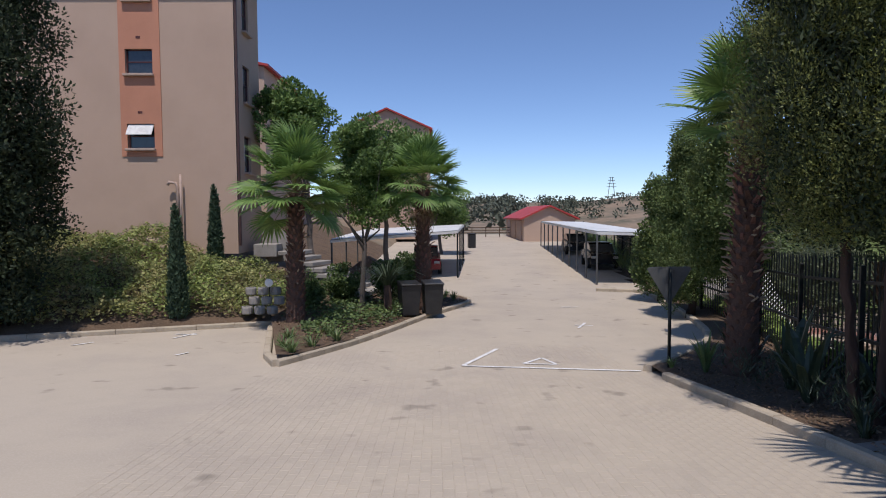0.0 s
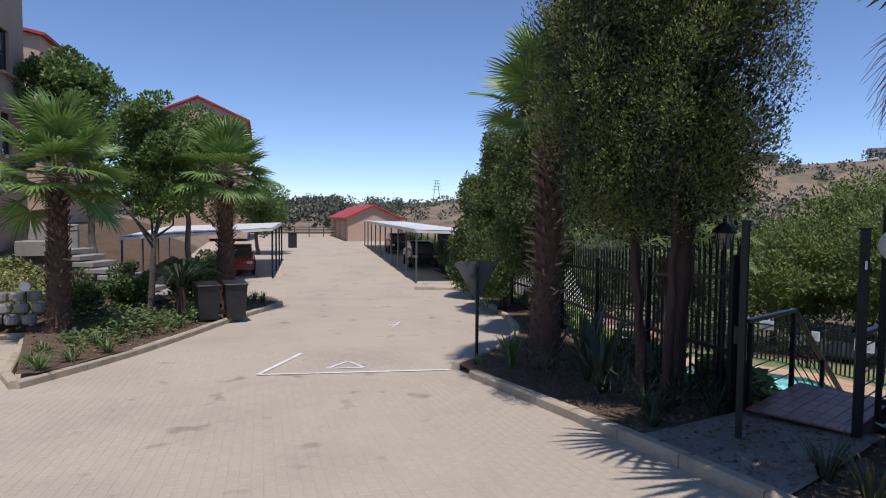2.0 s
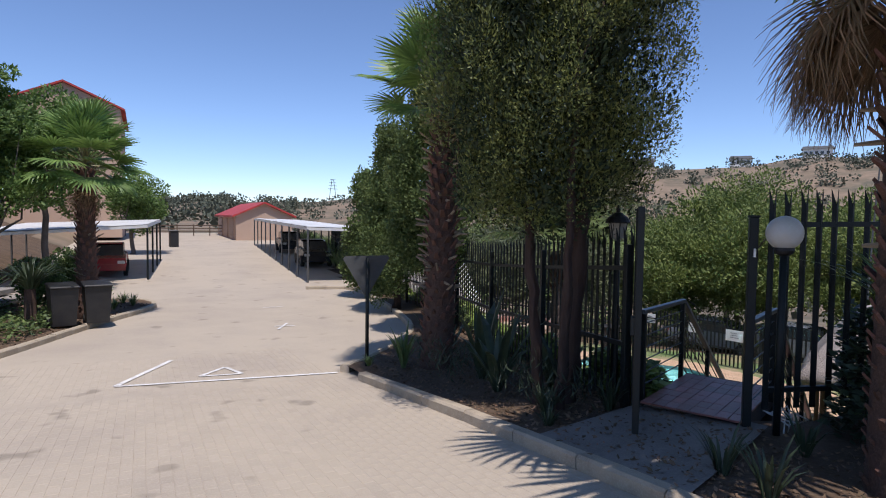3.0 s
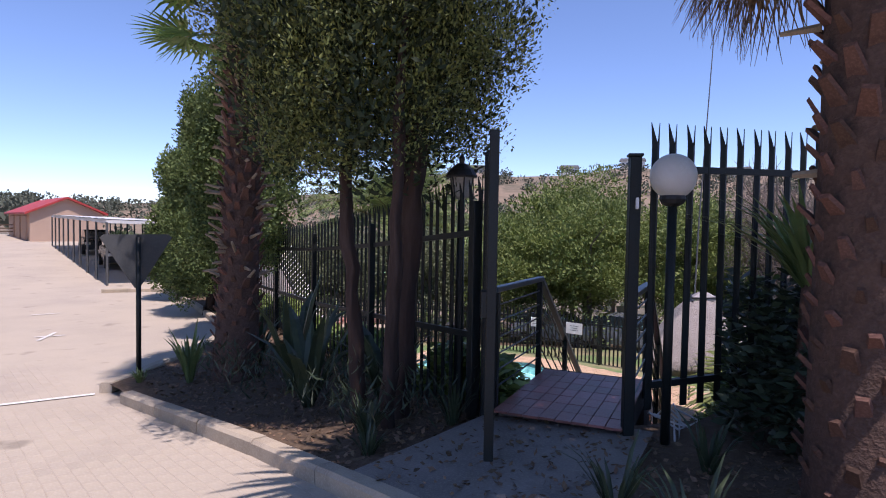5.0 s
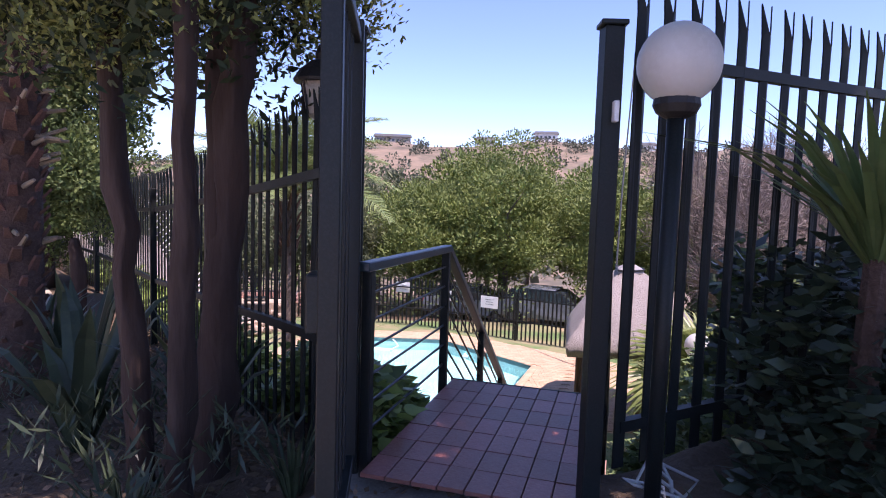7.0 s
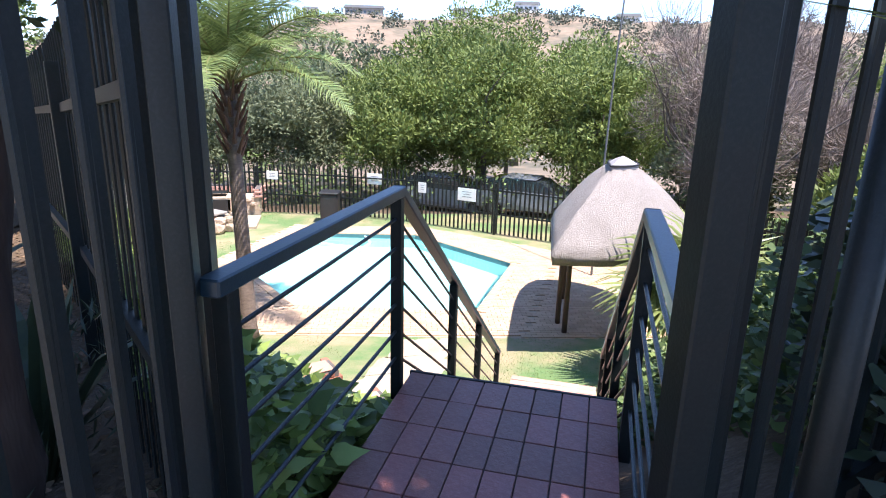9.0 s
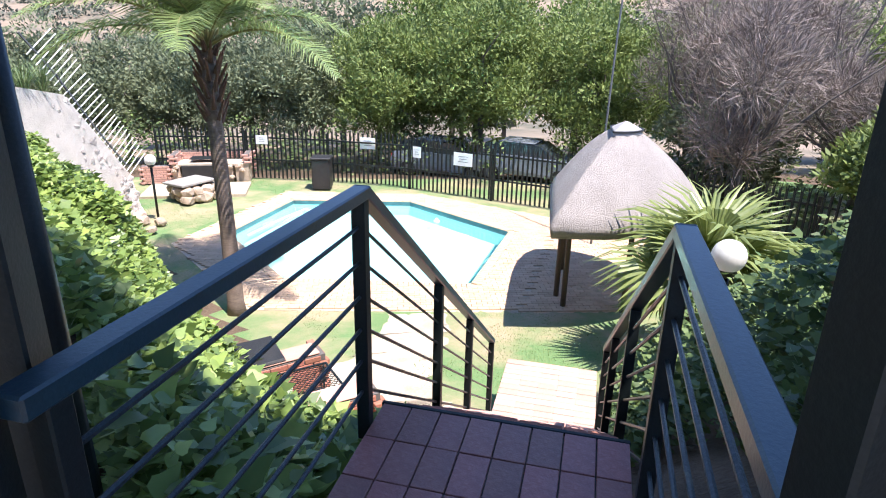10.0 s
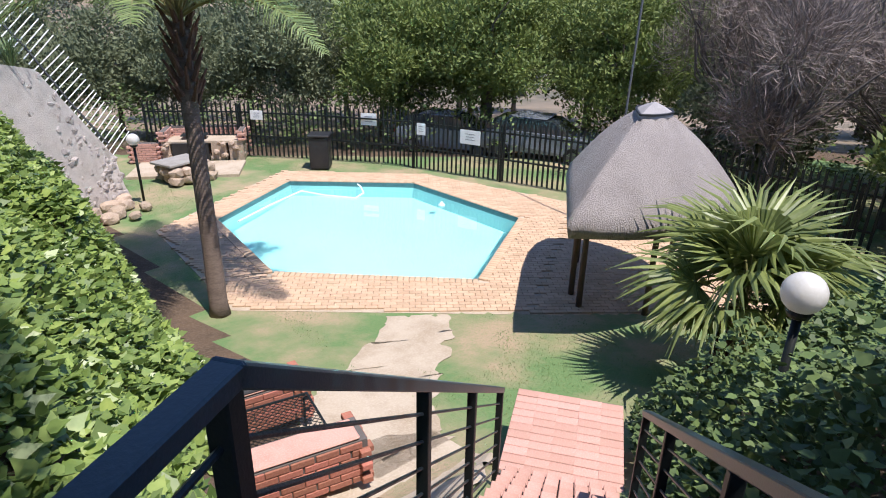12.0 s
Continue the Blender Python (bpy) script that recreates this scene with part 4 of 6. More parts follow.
for i in range(6):
    j = (i + 1) % 6
    g.add([(*POOL[i], DZ - 0.02), (*POOL[j], DZ - 0.02), (*bottom[j], DZ - 1.0), (*bottom[i], DZ - 1.0)], [(0, 1, 2, 3)])
g.add([(*p, DZ - 1.0) for p in bottom], [tuple(range(6))[::-1]])
part("shell", g, POOLIN, pool, "pale turquoise pool lining")
g = Geo()
inner = spread(POOL, -0.03)
for i in range(6):
    j = (i + 1) % 6
    q = [(*POOL[i], DZ - 0.01), (*POOL[j], DZ - 0.01), (*inner[j], DZ - 0.01), (*inner[i], DZ - 0.01)]
    g.add(q + [(x, y, z - 0.22) for x, y, z in q], [(0, 1, 2, 3), (3, 2, 6, 7)])
part("tile_band", g, COPING, pool, "dark teal waterline tiles")
wm = part("water", Geo().add([(*p, DZ - 0.12) for p in spread(POOL, -0.032)], [tuple(range(6))[::-1]]), water_mat, pool, "clear pool water")
wm.visible_shadow = False

hose = thing("pool_cleaner_hose", "white pool cleaner hose floating in the water", "hose")
part("hose", Geo().tube([(13.7, 18.1, DZ - 0.10), (15.0, 18.6, DZ - 0.10), (16.3, 19.0, DZ - 0.10), (16.5, 18.2, DZ - 0.10), (16.9, 17.4, DZ - 0.10), (17.4, 17.6, DZ - 0.10), (17.75, 18.1, DZ - 0.10), (17.72, 18.2, DZ - 0.04)], 0.022, 8), WHITE, hose, smooth=True)
clean = thing("pool_float", "small white chlorine floater", "float")
part("body", Geo().lathe(T((18.1, 15.3, DZ - 0.13)), [(0.03, -0.02), (0.09, 0.0), (0.09, 0.04), (0.04, 0.06), (0.04, 0.1), (0.02, 0.11)], 14), WHITE, clean, smooth=True)

hutpad = [(14.39, 10.06), (15.6, 8.1), (17.6, 6.9), (20.6, 8.4), (20.5, 12.6)]
tagged(part("hut_floor", Geo().prism(hutpad, DZ - 0.3, DZ - 0.028), DECK), "clay brick floor of the thatched shelter", "paving", kind="structure")

# bricks of the surround: the strip nearest the stair piece by piece, the rest joined
db = Geo().box(Matrix(), 0.215, 0.103, 0.06, 0.006).mesh("brick")
E1 = (0.68, -0.733)
rest_v, rest_f, count = [], [], 0
cells = []
for a in range(-70, 62):
    for b in range(0, 110):
        off = 0.11 if b % 2 else 0.0
        x = 12.7 + E1[0] * (a * 0.222 + off) + 0.733 * (b * 0.111 - 0.05)
        y = 12.06 + E1[1] * (a * 0.222 + off) + 0.68 * (b * 0.111 - 0.05)
        cells.append((b, a, x, y))
xs, ys = np.array([c[2] for c in cells]), np.array([c[3] for c in cells])
okc = (inside(spread(DECKO, -0.08), xs, ys) | inside(hutpad, xs, ys)) & ~inside(spread(POOL, 0.16), xs, ys)
base = [v.co.copy() for v in db.vertices]
bf = [tuple(p.vertices) for p in db.polygons]
da = math.degrees(math.atan2(E1[1], E1[0]))
for (b, a, x, y), good in zip(cells, okc):
    if not good:
        continue
    m = place(x, y, DZ - 0.03 + random.uniform(-0.003, 0.003), da)
    if count < 300:
        ob = part("brick", db, DECK, deck)
        ob.matrix_world = m
        count += 1
    else:
        o = len(rest_v)
        rest_v.extend(m @ q for q in base)
        rest_f.extend(tuple(i + o for i in f) for f in bf)
me = bpy.data.meshes.new("brick_field")
me.from_pydata([tuple(v) for v in rest_v], [], rest_f)
tagged(part("brick_field", me, DECKI, deck), kind="stuff")
cop = Geo().box(Matrix(), 0.102, 0.21, 0.07, 0.01).mesh("coping_brick")
for i in range(6):
    (ax, ay), (bx, by) = POOL[i], POOL[(i + 1) % 6]
    n = math.hypot(bx - ax, by - ay)
    for k5 in range(int(n / 0.112)):
        f = (k5 + 0.5) * 0.112 / n
        ang = math.atan2(by - ay, bx - ax)
        nx, ny = math.sin(ang), -math.cos(ang)
        sgn = 1 if (ax + (bx - ax) * f + nx - cx) ** 2 + (ay + (by - ay) * f + ny - cy) ** 2 > (ax + (bx - ax) * f - cx) ** 2 + (ay + (by - ay) * f - cy) ** 2 else -1
        ob = part("coping_brick", cop, DECK, deck)
        ob.matrix_world = place(ax + (bx - ax) * f + nx * 0.085 * sgn, ay + (by - ay) * f + ny * 0.085 * sgn, DZ - 0.022, math.degrees(ang))

# thatched shelter
hut = thing("thatched_shelter", "grey weathered thatched lapa beside the pool", "shelter")
EAVE = soften([(13.35, 9.05), (14.2, 7.95), (16.2, 7.4), (17.95, 8.5), (18.2, 10.3), (17.2, 11.25), (13.35, 9.05)], 2)[:-1]
APEX, EZ, AZ = (15.9, 9.05), -1.25, 0.16
g = Geo()
n = len(EAVE)
rings = []
for f in np.linspace(0, 1, 12):
    bulge = 0.16 * math.sin(math.pi * f)
    rings.append([(x * (1 - f) + APEX[0] * f, y * (1 - f) + APEX[1] * f, EZ + (AZ - EZ) * f + bulge + 0.02 * math.sin(9 * x + 5 * f) + 0.015 * math.sin(13 * y)) for x, y in EAVE])
for r in rings:
    g.v.extend(r)
for i in range(11):
    g.f.extend((i * n + j, i * n + (j + 1) % n, (i + 1) * n + (j + 1) % n, (i + 1) * n + j) for j in range(n))
o = len(g.v)
g.v.extend((x * 0.97 + APEX[0] * 0.03, y * 0.97 + APEX[1] * 0.03, EZ - 0.20) for x, y in EAVE)
g.v.extend((x * 0.1 + APEX[0] * 0.9, y * 0.1 + APEX[1] * 0.9, AZ - 0.4) for x, y in EAVE)
g.f.extend((o + j, o + (j + 1) % n, (j + 1) % n, j) for j in range(n))
g.f.extend((o + n + j, o + n + (j + 1) % n, o + (j + 1) % n, o + j) for j in range(n))
part("thatch_roof", g, THATCH, hut, "grey weathered thatch", smooth=True)
CAPR = [[(x * (1 - f) + APEX[0] * f, y * (1 - f) + APEX[1] * f, EZ + (AZ - EZ) * f + 0.16 * math.sin(math.pi * f) + up) for x, y in EAVE] for f, up in ((0.80, 0.0), (0.80, 0.055), (0.90, 0.05), (0.985, 0.035))]
g = Geo()
for r in CAPR:
    g.v.extend(r)
for i in range(3):
    g.f.extend((i * n + j, i * n + (j + 1) % n, (i + 1) * n + (j + 1) % n, (i + 1) * n + j) for j in range(n))
g.f.append(tuple(3 * n + j for j in range(n)))
part("ridge_cap", g, THATCHCAP, hut, "mortar ridge cap")
part("cap_band", Geo().tube([(x, y, z + 0.012) for x, y, z in CAPR[1] + CAPR[1][:1]], 0.02, 6), BLACK, hut, "dark edge of the cap")
for x, y in ((15.15, 9.6), (15.7, 8.6), (17.2, 8.8), (16.9, 10.6), (15.5, 9.95)):
    part("post", Geo().tube([(x, y, DZ - 0.05), (x + 0.01, y, -1.9), (x, y, -1.2)], [0.055, 0.052, 0.05], 10), POLE, hut, "gum pole", smooth=True)
for a, b in (((15.15, 9.6), (15.7, 8.6)), ((15.7, 8.6), (17.2, 8.8)), ((17.2, 8.8), (16.9, 10.6)), ((16.9, 10.6), (15.15, 9.6))):
    part("beam", Geo().tube([(*a, -1.3), (*b, -1.3)], 0.055, 8), POLE, hut)
mast = thing("radio_mast", "thin leaning galvanised antenna mast", "mast")
part("pole", Geo().tube([(19.0, 10.9, DZ), (19.45, 11.0, 1.8), (20.1, 11.05, 7.6)], [0.03, 0.024, 0.013], 8), GALV, mast, "thin galvanised tube")

# braai, rocks, wall
braai = thing("brick_braai", "built-in brick and stone barbecue with chopping slab", "barbecue")
bm0 = place(14.95, 24.35, DZ, -40)


def courses(own, m, length, depth, height, material, jitter=0.004):
    """A small wall of single bricks in stretcher bond on m (its lower left front corner)."""
    me = Geo().box(Matrix(), 0.21, 0.102, 0.066, 0.006).mesh("brick")
    part("core", Geo().box(m @ T((length / 2, depth / 2, height / 2)), length - 0.03, depth - 0.03, height - 0.02), GROUT, own)
    for k6 in range(int(height / 0.076)):
        for (x0, y0, dx, dy, n, deg) in ((0, 0.05, 1, 0, length, 0), (0, depth - 0.05, 1, 0, length, 0), (0.05, 0, 0, 1, depth, 90), (length - 0.05, 0, 0, 1, depth, 90)):
            w = 0.11 if k6 % 2 else 0.0
            while w + 0.105 <= n + 0.06:
                ob = part("brick", me, material, own)
                ob.matrix_world = m @ T((x0 + dx * (w + 0.05), y0 + dy * (w + 0.05), 0.035 + 0.076 * k6)) @ pose(random.uniform(-jitter, jitter), 0, 0, 0, 0, deg)
                w += 0.22


def rubble(own, pts, size, material, seed, flat=0.7, name="stone"):
    """Loose field stones, each a dented lump of its own."""
    r = np.random.default_rng(seed)
    meshes = []
    for _ in range(5):
        bm = bmesh.new()
        bmesh.ops.create_icosphere(bm, subdivisions=2, radius=0.5)
        for v in bm.verts:
            v.co *= 1 + 0.28 * noise.noise(v.co * 2.1 + Vector(r.uniform(-9, 9, 3)))
            v.co = Vector([max(-0.40, min(0.40, c)) for c in v.co])
        me = bpy.data.meshes.new(name)
        bm.to_mesh(me)
        bm.free()
        meshes.append(me)
    for i, (x, y, z, s) in enumerate(pts):
        ob = part(name, meshes[i % 5], material, own)
        ob.matrix_world = T((x, y, z)) @ pose(0, 0, 0, r.uniform(-15, 15), r.uniform(-15, 15), r.uniform(0, 360)) @ Matrix.Diagonal((s * size, s * size * r.uniform(0.7, 1), s * size * flat, 1))


for x0, x1 in ((0.0, 0.35), (1.5, 2.05), (2.05, 2.6)):
    rubble(braai, [(*(bm0 @ Vector((random.uniform(x0 + 0.08, x1 - 0.08), random.choice((0.03, 0.03, 0.5)) + random.uniform(0, 0.4), 0.08 + 0.12 * (i % 5)))), random.uniform(0.8, 1.2)) for i in range(20)], 0.26, ROCK, 5 + int(x0 * 10))
    part("pier", Geo().box(bm0 @ T(((x0 + x1) / 2, 0.5, 0.3)), x1 - x0 - 0.1, 0.8, 0.58), ROCK, braai)
part("slab", Geo().box(bm0 @ T((1.3, 0.6, 0.62)), 2.5, 1.0, 0.08, 0.01), SANDY, braai, "pale mortar fire bed")
# flat black panel in place of the dark hollow between the piers
part("opening_shade_panel", Geo().box(bm0 @ T((0.92, 0.06, 0.33)), 1.12, 0.04, 0.56, 0.01), BLACK, braai, "black panel standing for the shaded opening under the fire bed")
for m, ln, hgt in ((bm0 @ T((0.0, 1.0, 0.0)), 2.6, 0.98), (bm0 @ T((0.2, 0.1, 0.66)) @ pose(0, 0, 0, 0, 0, 90), 0.9, 0.31), (bm0 @ T((2.6, 0.1, 0.66)) @ pose(0, 0, 0, 0, 0, 90), 0.9, 0.31), (bm0 @ T((-0.95, 0.1, 0.0)), 0.95, 0.62)):
    courses(braai, m, ln, 0.2, hgt, PALEBRICK)
part("grate", Geo().box(bm0 @ T((1.0, 0.55, 0.78)), 0.8, 0.5, 0.02), STEELG, braai)
part("hearth", Geo().box(bm0 @ T((1.0, -0.9, 0.0)), 3.2, 1.7, 0.10, 0.01), SANDY, braai, "concrete apron")
rock_seat = thing("rock_bench", "low stacked sandstone bench with slate top", "bench")
rubble(rock_seat, [(14.0 + 0.35 * (i % 4) + random.uniform(-.1, .1), 21.7 + 0.42 * (i % 3), DZ + 0.12 + 0.22 * (i // 12), random.uniform(0.8, 1.2)) for i in range(24)], 0.5, ROCK, 3)
part("top", Geo().box(place(14.45, 22.2, DZ + 0.55, 10), 1.25, 0.9, 0.07, 0.012), STEP, rock_seat, "grey slate slab")
for i, (x, y, s) in enumerate([(11.3, 20.5, 0.7), (11.8, 20.3, 0.6), (12.2, 20.75, 0.55), (11.5, 20.0, 0.5), (12.5, 20.3, 0.4), (11.9, 20.85, 0.6), (11.1, 21.0, 0.7), (12.35, 21.2, 0.5), (12.0, 19.8, 0.35)]):
    rk = thing("boulder", "pale orange sandstone garden boulder", "rock", "rocks below the wall")
    rubble(rk, [(x, y, DZ + 0.08, s)], 1.0, ROCK, 30 + i, 0.6)

# sloping dry-stone wall with bare palisade tips
wall = thing("stone_wall", "sloping grey-pink rubble stone wall", "wall", kind="structure")
WT = [Vector((12.5, 21.85, -2.3)), Vector((11.65, 21.45, -1.05)), Vector((10.9, 21.1, 0.05)), Vector((9.9, 20.7, 0.3)), Vector((8.5, 20.1, 0.3))]
FT = WT[:2] + [Vector((10.9, 21.1, 0.2)), Vector((10.2, 20.8, 1.15))]
wn2 = Vector((0.4, -0.916, 0))
pts = []
for i in range(298):
    f = random.random() ** 1.2 * 2.5
    p = WT[int(f)].lerp(WT[int(f) + 1], f % 1)
    q = random.random() ** 1.1
    pts.append((p.x + wn2.x * (0.0 + 0.25 * q), p.y + wn2.y * (0.0 + 0.25 * q), p.z - 0.1 - q * (p.z + 3.35), random.uniform(0.7, 1.35)))
rubble(wall, pts, 0.26, ROCK2, 11, 0.8)
g = Geo()
for p in WT:
    for o, dz, bot in ((-0.16, 0.0, 0), (0.12, 0.0, 0), (0.38, 0, 1), (-0.2, 0, 1)):
        g.v.append(Vector((p.x, p.y, -3.6 if bot else p.z + dz)) + wn2 * o)
g.f.extend((4 * i + a, 4 * i + b, 4 * i + 4 + b, 4 * i + 4 + a) for i in range(4) for a, b in ((0, 1), (1, 2), (3, 0)))
g.f += [(0, 1, 2, 3), (19, 18, 17, 16)]
part("core", g, ROCKI, wall, "mortared stone core")
wf = thing("wall_fence", "bare metal palisade pales on the stone wall", "fence")
pk = Geo().tube([(0, 0, 0), (0, 0, 0.95)], [0.014, 0.012], 6).mesh('bar')
for a, b in zip(FT, FT[1:]):
    d = b - a
    n = max(3, int(d.length / 0.15))
    lean = math.degrees(math.atan2(d.z, math.hypot(d.x, d.y)))
    for i in range(n):
        p = a.lerp(b, i / n)
        ob = part("bar", pk, WHITE, wf)
        ob.matrix_world = place(p.x, p.y, p.z - 0.05, math.degrees(math.atan2(d.y, d.x))) @ pose(0, 0, 0, 0, -lean * 1.05, 0)
    up = Vector((0, 0, 0.3))
    p, q = a + up, b + up
    part("rail", Geo().box(Matrix.Translation((p + q) / 2) @ (q - p).to_track_quat("X", "Z").to_matrix().to_4x4(), (q - p).length, 0.04, 0.04), GALV, wf)

# sandy worn path over the lawn
def path_z(x, y):
    return land_z(x, y) + 0.014


def ragged(pts, amp, seed):
    """Uneven edge: each point nudged by smooth noise."""
    return [(x + amp * noise.noise(Vector((x * 3.1, y * 3.1, seed))) + 0.4 * amp * noise.noise(Vector((x * 9, y * 9, seed))), y + amp * noise.noise(Vector((y * 3.1, x * 3.1, seed + 7)))) for x, y in pts]


loft("sandy_path", ragged(soften([(9.3, 8.7), (9.0, 9.8), (10.4, 10.8), (12.1, 11.4), (12.5, 11.9)], 4), 0.28, 3.0), ragged(soften([(10.4, 8.6), (10.5, 9.2), (11.2, 9.6), (12.7, 10.4), (13.3, 11.2)], 4), 0.28, 9.0), 70, 10, path_z, SANDY, "pale worn sandy footpath over the lawn", "path")

loft("sandy_ground", ragged(soften([(8.0, 7.0), (9.2, 7.45), (10.2, 7.95)], 4), 0.12, 5.0), ragged(soften([(7.9, 8.6), (8.9, 9.6), (10.3, 8.9)], 4), 0.2, 6.0), 60, 24, path_z, SANDY, "pale bare sand beside the brick pits", "sand")

# small brick fire pits beside the stair
for x, y, z, dg in ((8.02, 9.08, -2.52, -21.5), (8.37, 10.37, -2.70, -18)):
    fp = thing("fire_pit", "low red brick barbecue pit wall with pink mortar coping", "barbecue", "brick fire pits")
    courses(fp, place(x, y, z, dg), 1.22, 0.38, 0.47, REDBRICK, 0.007)
    part("coping", Geo().box(place(x, y, z + 0.485, dg) @ T((0.58, 0.17, 0)), 1.12, 0.30, 0.035, 0.015), PALEBRICK, fp, "pink mortar coping")
grid = thing("mesh_grid", "black expanded-metal barbecue grid", "grill")
gz = -2.20
gm5 = place(8.27, 9.5, gz, -20)
part("frame", Geo().box(gm5 @ T((0.45, 0, 0)), 0.92, 0.02, 0.02).box(gm5 @ T((0.45, 0.62, 0)), 0.92, 0.02, 0.02).box(gm5 @ T((0, 0.31, 0)), 0.02, 0.6, 0.02).box(gm5 @ T((0.9, 0.31, 0)), 0.02, 0.6, 0.02)
     .box(gm5 @ T((0.05, 0.05, -0.18)), 0.02, 0.02, 0.36).box(gm5 @ T((0.85, 0.05, -0.18)), 0.02, 0.02, 0.36).box(gm5 @ T((0.05, 0.57, -0.18)), 0.02, 0.02, 0.36).box(gm5 @ T((0.85, 0.57, -0.18)), 0.02, 0.02, 0.36), STEELG, grid)
g = Geo()
for i in range(26):
    for sgn in (1, -1):
        x0 = -0.6 + i * 0.06
        p0, p1 = (x0, 0.0) if sgn > 0 else (x0, 0.62), (x0 + 0.6, 0.62) if sgn > 0 else (x0 + 0.6, 0.0)
        xa, xb = max(p0[0], 0.0), min(p1[0], 0.9)
        if xb > xa:
            def at(xx):
                f = (xx - p0[0]) / (p1[0] - p0[0])
                return p0[1] + (p1[1] - p0[1]) * f
            g.tube([gm5 @ Vector((xa, at(xa), 0.004 * sgn)), gm5 @ Vector((xb, at(xb), 0.004 * sgn))], 0.004, 4)
part("mesh", g, STEELG, grid)

tray = thing("ash_tray_lid", "black sheet-metal barbecue lid leaning on the pit", "lid")
lm = place(8.3, 10.72, -2.16, -18) @ pose(0, 0, 0, 8)
part("lid", Geo().box(lm @ T((0.4, 0, 0)), 0.95, 0.55, 0.05, 0.015), BLACK, tray)
part("rim", Geo().box(lm @ T((0.4, -0.28, -0.06)), 0.95, 0.02, 0.14, 0.004), BLACK, tray)
bin2 = thing("refuse_bin", "black square bin by the pool fence", "bin")
part("body", Geo().box(place(18.15, 20.35, DZ + 0.5, -50), 0.6, 0.6, 1.0, 0.03), BLACK, bin2)
part("lid", Geo().box(place(18.15, 20.35, DZ + 1.03, -50), 0.68, 0.68, 0.07, 0.02), BLACK, bin2)

# boards on the back fence
for (x, y), w, h, z, aa in (((17.6, 22.85), 0.42, 0.30, -2.02, -58), ((19.55, 19.6), 0.52, 0.38, -1.98, -62), ((20.1, 17.85), 0.3, 0.36, -2.12, -76), ((20.45, 16.2), 0.66, 0.42, -2.18, -78)):
    sg = thing("notice_board", "white rectangular notice board wired to the fence", "sign", "fence notices")
    m = place(x, y, z, aa)
    part("board", Geo().box(m, w, 0.012, h, 0.002), WHITE, sg)
    for i in range(3):
        part("text_line", Geo().box(m @ T((0, -0.009, h * 0.22 - i * h * 0.2)), w * (0.5 - 0.1 * (i % 2)), 0.003, h * 0.035), GALV, sg)


def globe_lamp(x, y, z0, z1, r, label, lean=(0, 0)):
    own = thing("globe_lamp", label, "lamp", "globe garden lamps")
    top = (x + lean[0], y + lean[1], z1 - r)
    part("pole", Geo().tube([(x, y, z0 - 0.1), top], 0.033, 12), STEELG, own, smooth=True)
    part("collar", Geo().lathe(T(top), [(0.04, -0.05), (0.075, -0.03), (0.09, 0.0), (0.085, 0.03)], 16), BLACK, own)
    part("globe", Geo().lathe(T((top[0], top[1], z1)), [(max(0.004, r * math.sin(w)), -r * math.cos(w)) for w in np.linspace(0.12, math.pi - 0.01, 18)], 28), GLOBE, own, "milky white globe", smooth=True)
    return own


globe_lamp(5.86, 4.34, 0.15, 2.0, 0.158, "black post lamp with a white globe beside the gate")
globe_lamp(10.65, 5.78, -2.2, -0.17, 0.15, "white globe lamp among the shrubs")
globe_lamp(12.76, 20.95, DZ, -1.72, 0.15, "white globe lamp on a leaning black post", lean=(-0.12, -0.25))

lan = thing("lantern_post", "black traditional lantern on a dark post", "lamp")
lx, ly = 5.56, 6.2
part("pole", Geo().tube([(lx, ly, 0.0), (lx, ly, 1.0), (lx, ly, 1.86)], [0.045, 0.04, 0.03], 10), STEELG, lan, smooth=True)
m = T((lx, ly, 1.86))
part("lamp_body", Geo().lathe(m, [(0.03, 0), (0.075, 0.03), (0.105, 0.2), (0.10, 0.205)], 6), LAMPGLASS, lan, "frosted six-sided glass")
part("roof", Geo().lathe(m, [(0.14, 0.2), (0.145, 0.215), (0.11, 0.27), (0.05, 0.32), (0.022, 0.33), (0.028, 0.36), (0.008, 0.41)], 12), BLACK, lan, "black domed lantern top")
for i in range(6):
    w = math.pi / 3 * i
    part("bar", Geo().tube([m @ Vector((0.077 * math.cos(w), 0.077 * math.sin(w), 0.03)), m @ Vector((0.108 * math.cos(w), 0.108 * math.sin(w), 0.2))], 0.007, 5), BLACK, lan)

sign = thing("yield_sign", "dark back of a triangular yield sign", "sign")
sm = place(3.9, 10.25, 0, 6)
part("post", Geo().tube([(3.9, 10.25, -0.45), (3.9, 10.25, 1.42)], 0.03, 10), STEELG, sign, smooth=True)
g = Geo()
tri = [(-0.38, 1.45), (0.38, 1.45), (0.42, 1.41), (0.03, 0.79), (-0.03, 0.79), (-0.42, 1.41)]
g.add([sm @ Vector((x, 0.045, z)) for x, z in tri] + [sm @ Vector((x, 0.033, z)) for x, z in tri], [tuple(range(6))[::-1], tuple(range(6, 12))] + [(i, (i + 1) % 6, 6 + (i + 1) % 6, 6 + i) for i in range(6)])
part("plate", g, GALV, sign, "grey sheet-metal triangle")


